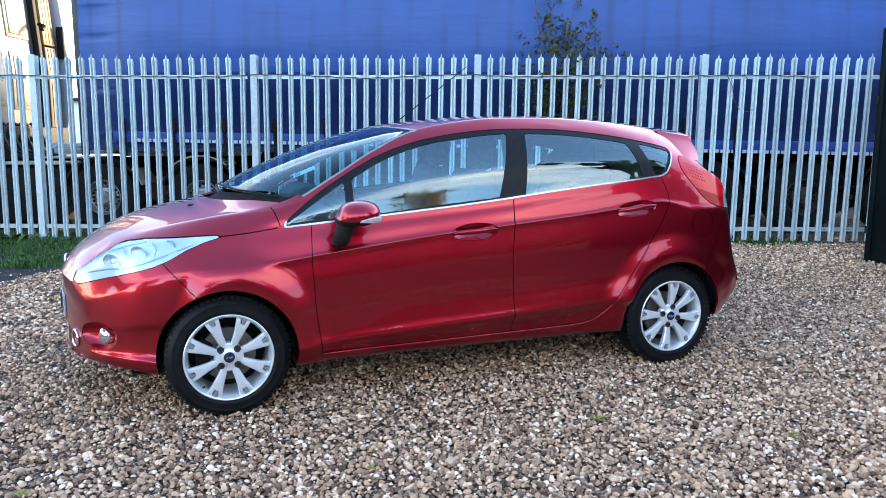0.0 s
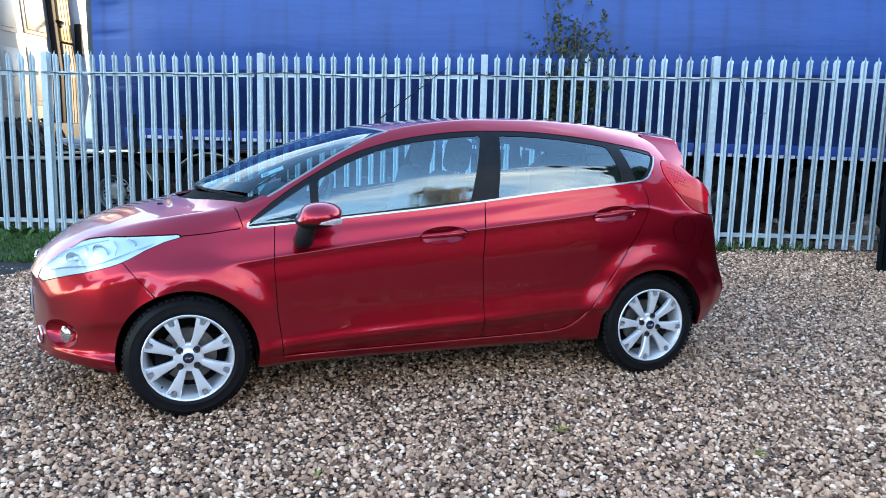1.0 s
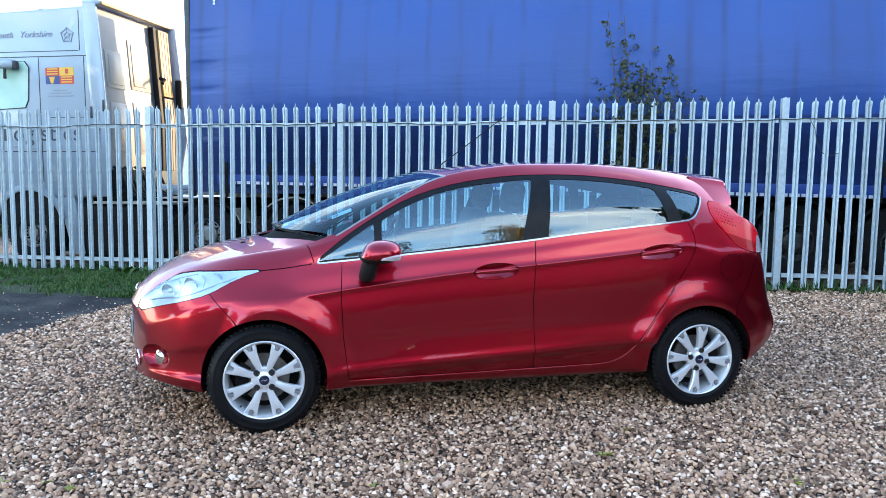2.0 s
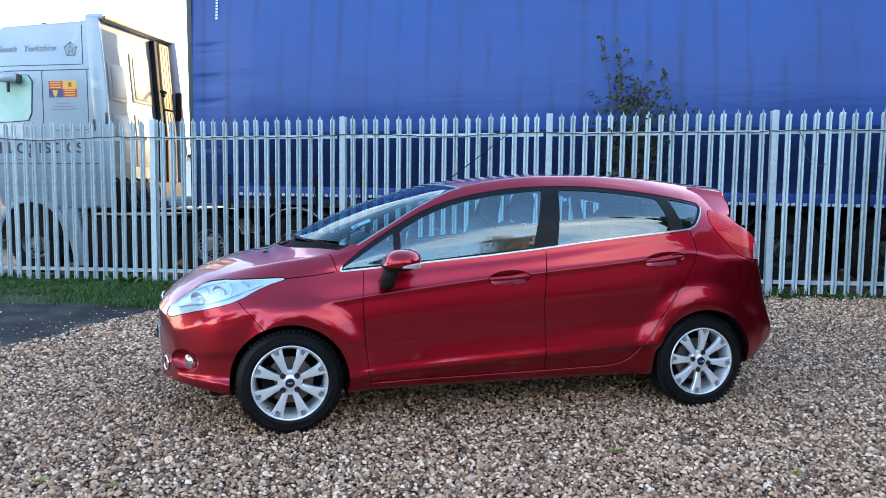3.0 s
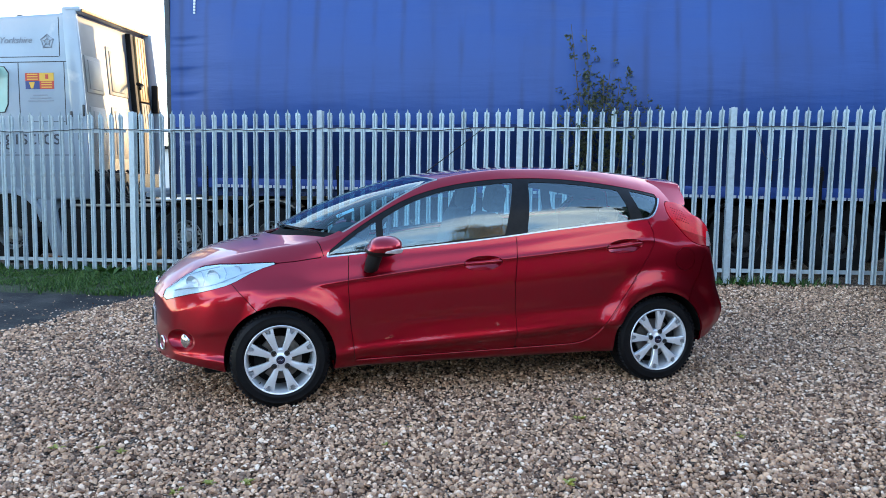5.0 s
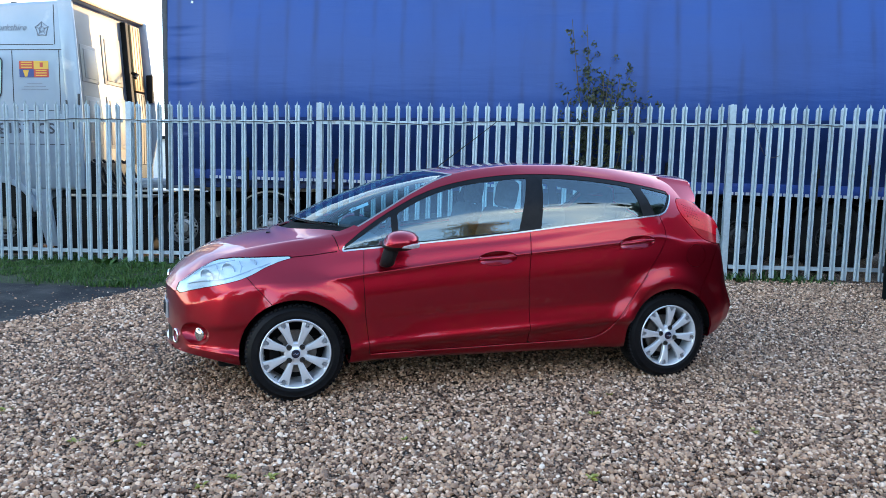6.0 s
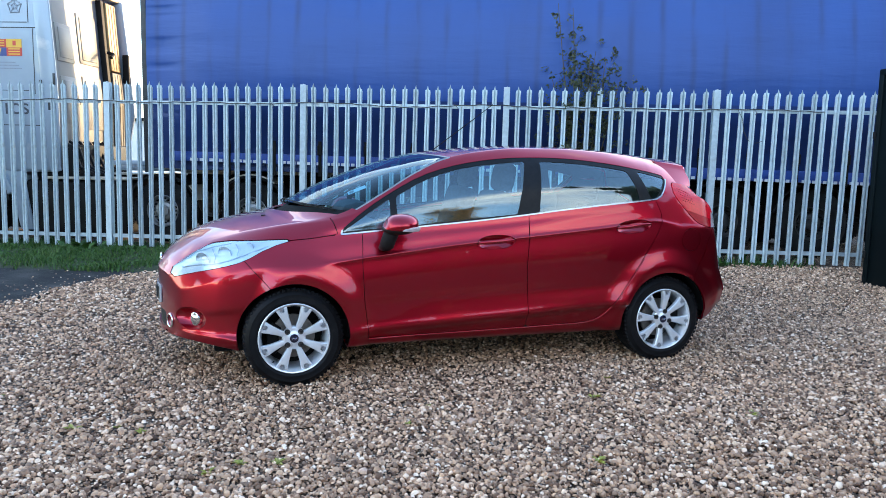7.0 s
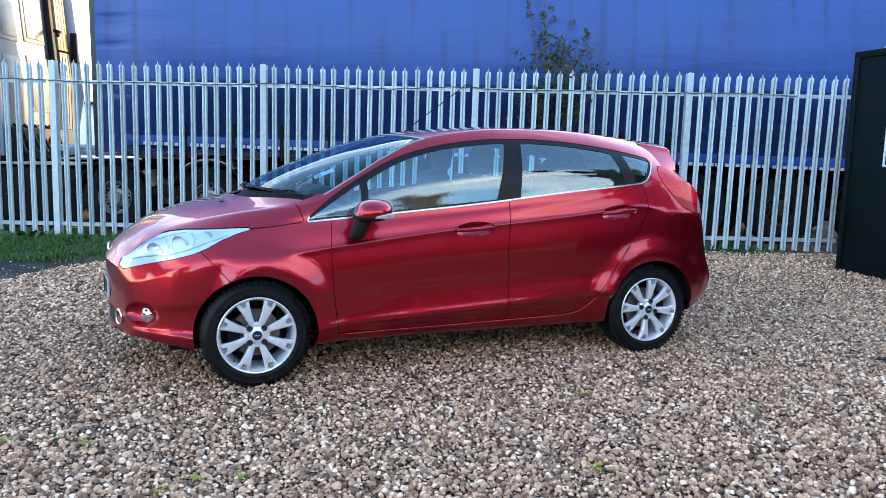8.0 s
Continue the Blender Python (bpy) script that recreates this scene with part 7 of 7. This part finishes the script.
leaf_cloud("hedge", np.c_[hp[:900], rng.uniform(0.05, 1.0, 900) * 1.25], rng.uniform(0.25, 0.4, 900), 0.22, M_LEAFDARK, label="dense dark heart of the added hedge, blocking light under the lorry", kind="stuff", per=16)

# young shrub growing through the fence
shrub = thing("shrub", FENCE @ pose(3.85, 0.42, 0), "young leafy shrub growing behind the fence", "shrub")
stems = []
bm = bmesh.new()
tips = ((-0.40, 0.02, 3.48), (-0.20, 0.05, 3.42), (0.05, -0.05, 2.78), (0.30, 0.05, 2.70), (0.52, 0.0, 2.48), (-0.42, 0.0, 2.45), (0.15, 0.1, 2.85), (-0.1, -0.05, 2.6))
for i, (x, y, z) in enumerate(tips):
    pts = []
    for k in range(9):
        t = k / 8
        pts.append((x * t ** 1.4 + 0.02 * math.sin(7 * t + i), y * t + 0.02 * math.cos(5 * t + i), z * t))
    tube(bm, pts, 0.016, 6, taper=0.004)
    stems.append(pts)
part("stem", bm, M_BARK, shrub, "thin brown stems", smooth="all")
cl, sz = [], []
for i, pts in enumerate(stems):
    z1 = tips[i][2]
    for k in range(46 if i < 2 else 70):
        t = random.uniform(0.3, 1.0)
        j = min(int(t * 8), 7)
        p = Vector(pts[j]).lerp(Vector(pts[j + 1]), t * 8 - j)
        spread = 0.05 if (i < 2 and p.z > 2.7) else 0.17
        if i < 2 and p.z > 2.7 and random.random() < 0.45:
            continue
        cl.append((p.x + random.gauss(0, spread), p.y + random.gauss(0, spread), p.z + random.gauss(0, spread * 0.8)))
        sz.append(0.055)
leaf_cloud("leaves", cl, sz, 0.027, M_LEAFOLIVE, shrub, "small dull green leaves", per=13)


# trees and a hedge line on the yard's open side
def tree(at, tall, spread, material, label, leaves, leaf=0.11, seed=1):
    r = random.Random(seed)
    t = thing("tree", pose(*at, 0), label, "tree")
    bm = bmesh.new()
    trunk = [(0.12 * math.sin(2 * k / 6 + seed), 0.1 * math.cos(3 * k / 6), tall * 0.62 * k / 6) for k in range(7)]
    tube(bm, trunk, tall * 0.022, 10, taper=tall * 0.009)
    ends = []
    for i in range(16):
        j = r.randint(2, 6)
        a, up = r.uniform(0, 2 * math.pi), r.uniform(0.35, 1.0)
        length = spread * r.uniform(0.55, 1.0)
        p0 = Vector(trunk[j])
        pts = [p0 + Vector((math.cos(a) * length * k / 5, math.sin(a) * length * k / 5, up * length * (k / 5) ** 0.8 + 0.05 * r.gauss(0, 1))) for k in range(6)]
        tube(bm, pts, tall * 0.009, 6, taper=tall * 0.002)
        ends += pts[2:]
        for _ in range(4):
            q0 = pts[r.randint(2, 5)]
            q1 = q0 + Vector((r.gauss(0, 1), r.gauss(0, 1), r.uniform(0.1, 1.2))) * spread * 0.3
            tube(bm, [q0, (q0 + q1) / 2 + Vector((0, 0, 0.05)), q1], tall * 0.003, 5, taper=tall * 0.001)
            ends += [(q0 + q1) / 2, q1]
    part("trunk", bm, M_BARK, t, smooth="all")
    c = [tuple(e + Vector((r.gauss(0, 0.25), r.gauss(0, 0.25), r.gauss(0, 0.25)))) for e in ends for _ in range(2)]
    leaf_cloud("crown", c, [r.uniform(0.2, 0.5) for _ in c], leaf, material, t, per=leaves)
    return t


tree((5.95, -17.5), 10.2, 0.62, M_LEAFGOLD, "slender tree with thin golden autumn leaves", 60, 0.065, 3)
tree((12.4, -9.6), 13.2, 2.9, M_LEAFDARK, "tall dark green leafy tree", 150, 0.20, 8)
tree((0.7, -17.5), 7.6, 1.7, M_LEAFTAN, "small tree with brown autumn leaves", 40, 0.11, 21)
tree((-7.5, -17.0), 8.0, 2.6, M_LEAFTAN, "tree with brown autumn leaves", 26, 0.10, 5)
# three unseen trees added on the left to hold back sky light
tree((-12.0, -7.5), 6.5, 2.2, M_LEAFTAN, "unseen broad brown-leaved tree added to dim the left", 40, 0.13, 11)
tree((-14.0, -0.5), 6.5, 2.2, M_LEAF, "unseen broad dark green tree added to dim the left", 40, 0.13, 12)
tree((-12.8, 3.0), 6.0, 2.0, M_LEAFTAN, "unseen spreading brown-leaved tree added to dim the left", 40, 0.13, 14)
n = 1500
hx = rng.uniform(-45, 45, n)
hy = -19 + 1.5 * np.sin(hx * 0.2)
hz = 4.0 + 0.8 * np.sin(hx * 0.37) + 0.5 * np.sin(hx * 1.1)
leaf_cloud("hedge", np.c_[hx, hy + rng.uniform(-1, 1, n), rng.uniform(0.15, 1, n) * hz], rng.uniform(0.6, 1.1, n), 0.13, M_LEAFTAN, label="brown autumn hedgerow along the far side of the yard", kind="stuff", per=42)
leaf_cloud("hedge", np.c_[hx, hy - 0.6, rng.uniform(0.05, 0.86, n) * hz], rng.uniform(0.5, 0.9, n), 0.46, M_LEAFTAN, label="dense brown heart of the hedgerow", kind="stuff", per=25)


# small weeds and pale stones among the gravel
def weed(x, y, size, seed):
    r = random.Random(seed)
    bm = bmesh.new()
    for i in range(r.randint(6, 10)):
        a, ln, up = r.uniform(0, 2 * math.pi), size * r.uniform(0.6, 1.1), r.uniform(0.25, 0.9)
        d, s = Vector((math.cos(a), math.sin(a), up)), Vector((-math.sin(a), math.cos(a), 0)) * ln * 0.22
        p = [Vector((0, 0, -0.004)), d * ln * 0.45, d * ln + Vector((0, 0, -ln * up * 0.5))]
        v = [bm.verts.new(q) for q in (p[0], p[1] + s, p[2], p[1] - s)]
        bm.faces.new(v)
    w = link_mesh("weed", bm, M_WEED, m=pose(x, y, 0.004))
    return tagged(w, "small fresh green weed sprouting in the gravel", "weed", "weeds in the gravel")


M_WEED = mat("fresh_weed", [(0.3, (0.20, 0.21, 0.03)), (0.7, (0.40, 0.37, 0.07))], 0.5, scale=20)
for i, (x, y, s) in enumerate(((1.62, -0.63, 0.035), (2.32, -1.10, 0.04), (1.18, -1.46, 0.045), (0.49, -0.79, 0.026), (-1.12, -0.45, 0.04), (-0.20, -1.12, 0.035), (-0.80, -0.58, 0.028), (-0.49, -1.14, 0.034), (-1.58, 0.17, 0.04), (-0.92, -0.47, 0.022), (0.66, -0.55, 0.018), (1.9, -0.30, 0.022), (-0.35, -1.08, 0.03))):
    weed(x, y, s * 1.35, i)
M_PALESTONE = mat("pale_stone", [(0.3, (0.52, 0.33, 0.23)), (0.7, (0.70, 0.48, 0.36))], 0.75, scale=40, bump=0.2, spec=0.25)
for i, (x, y, r) in enumerate(((0.81, -0.84, 0.027), (2.05, -0.95, 0.022), (-0.62, -0.75, 0.023), (1.35, -1.2, 0.021), (0.15, -1.3, 0.022))):
    bm = bmesh.new()
    bmesh.ops.create_icosphere(bm, subdivisions=3, radius=r)
    for v in bm.verts:
        v.co *= 1 + 0.18 * noise.noise(v.co * 40 + Vector((i * 7, 0, 0)))
        v.co.z *= 0.7
    tagged(link_mesh("pebble", bm, M_PALESTONE, "all", m=pose(x, y, 0.006, 0, 0, i * 50)), "large pale rounded pebble lying on the gravel", "pebble", "pale pebbles")
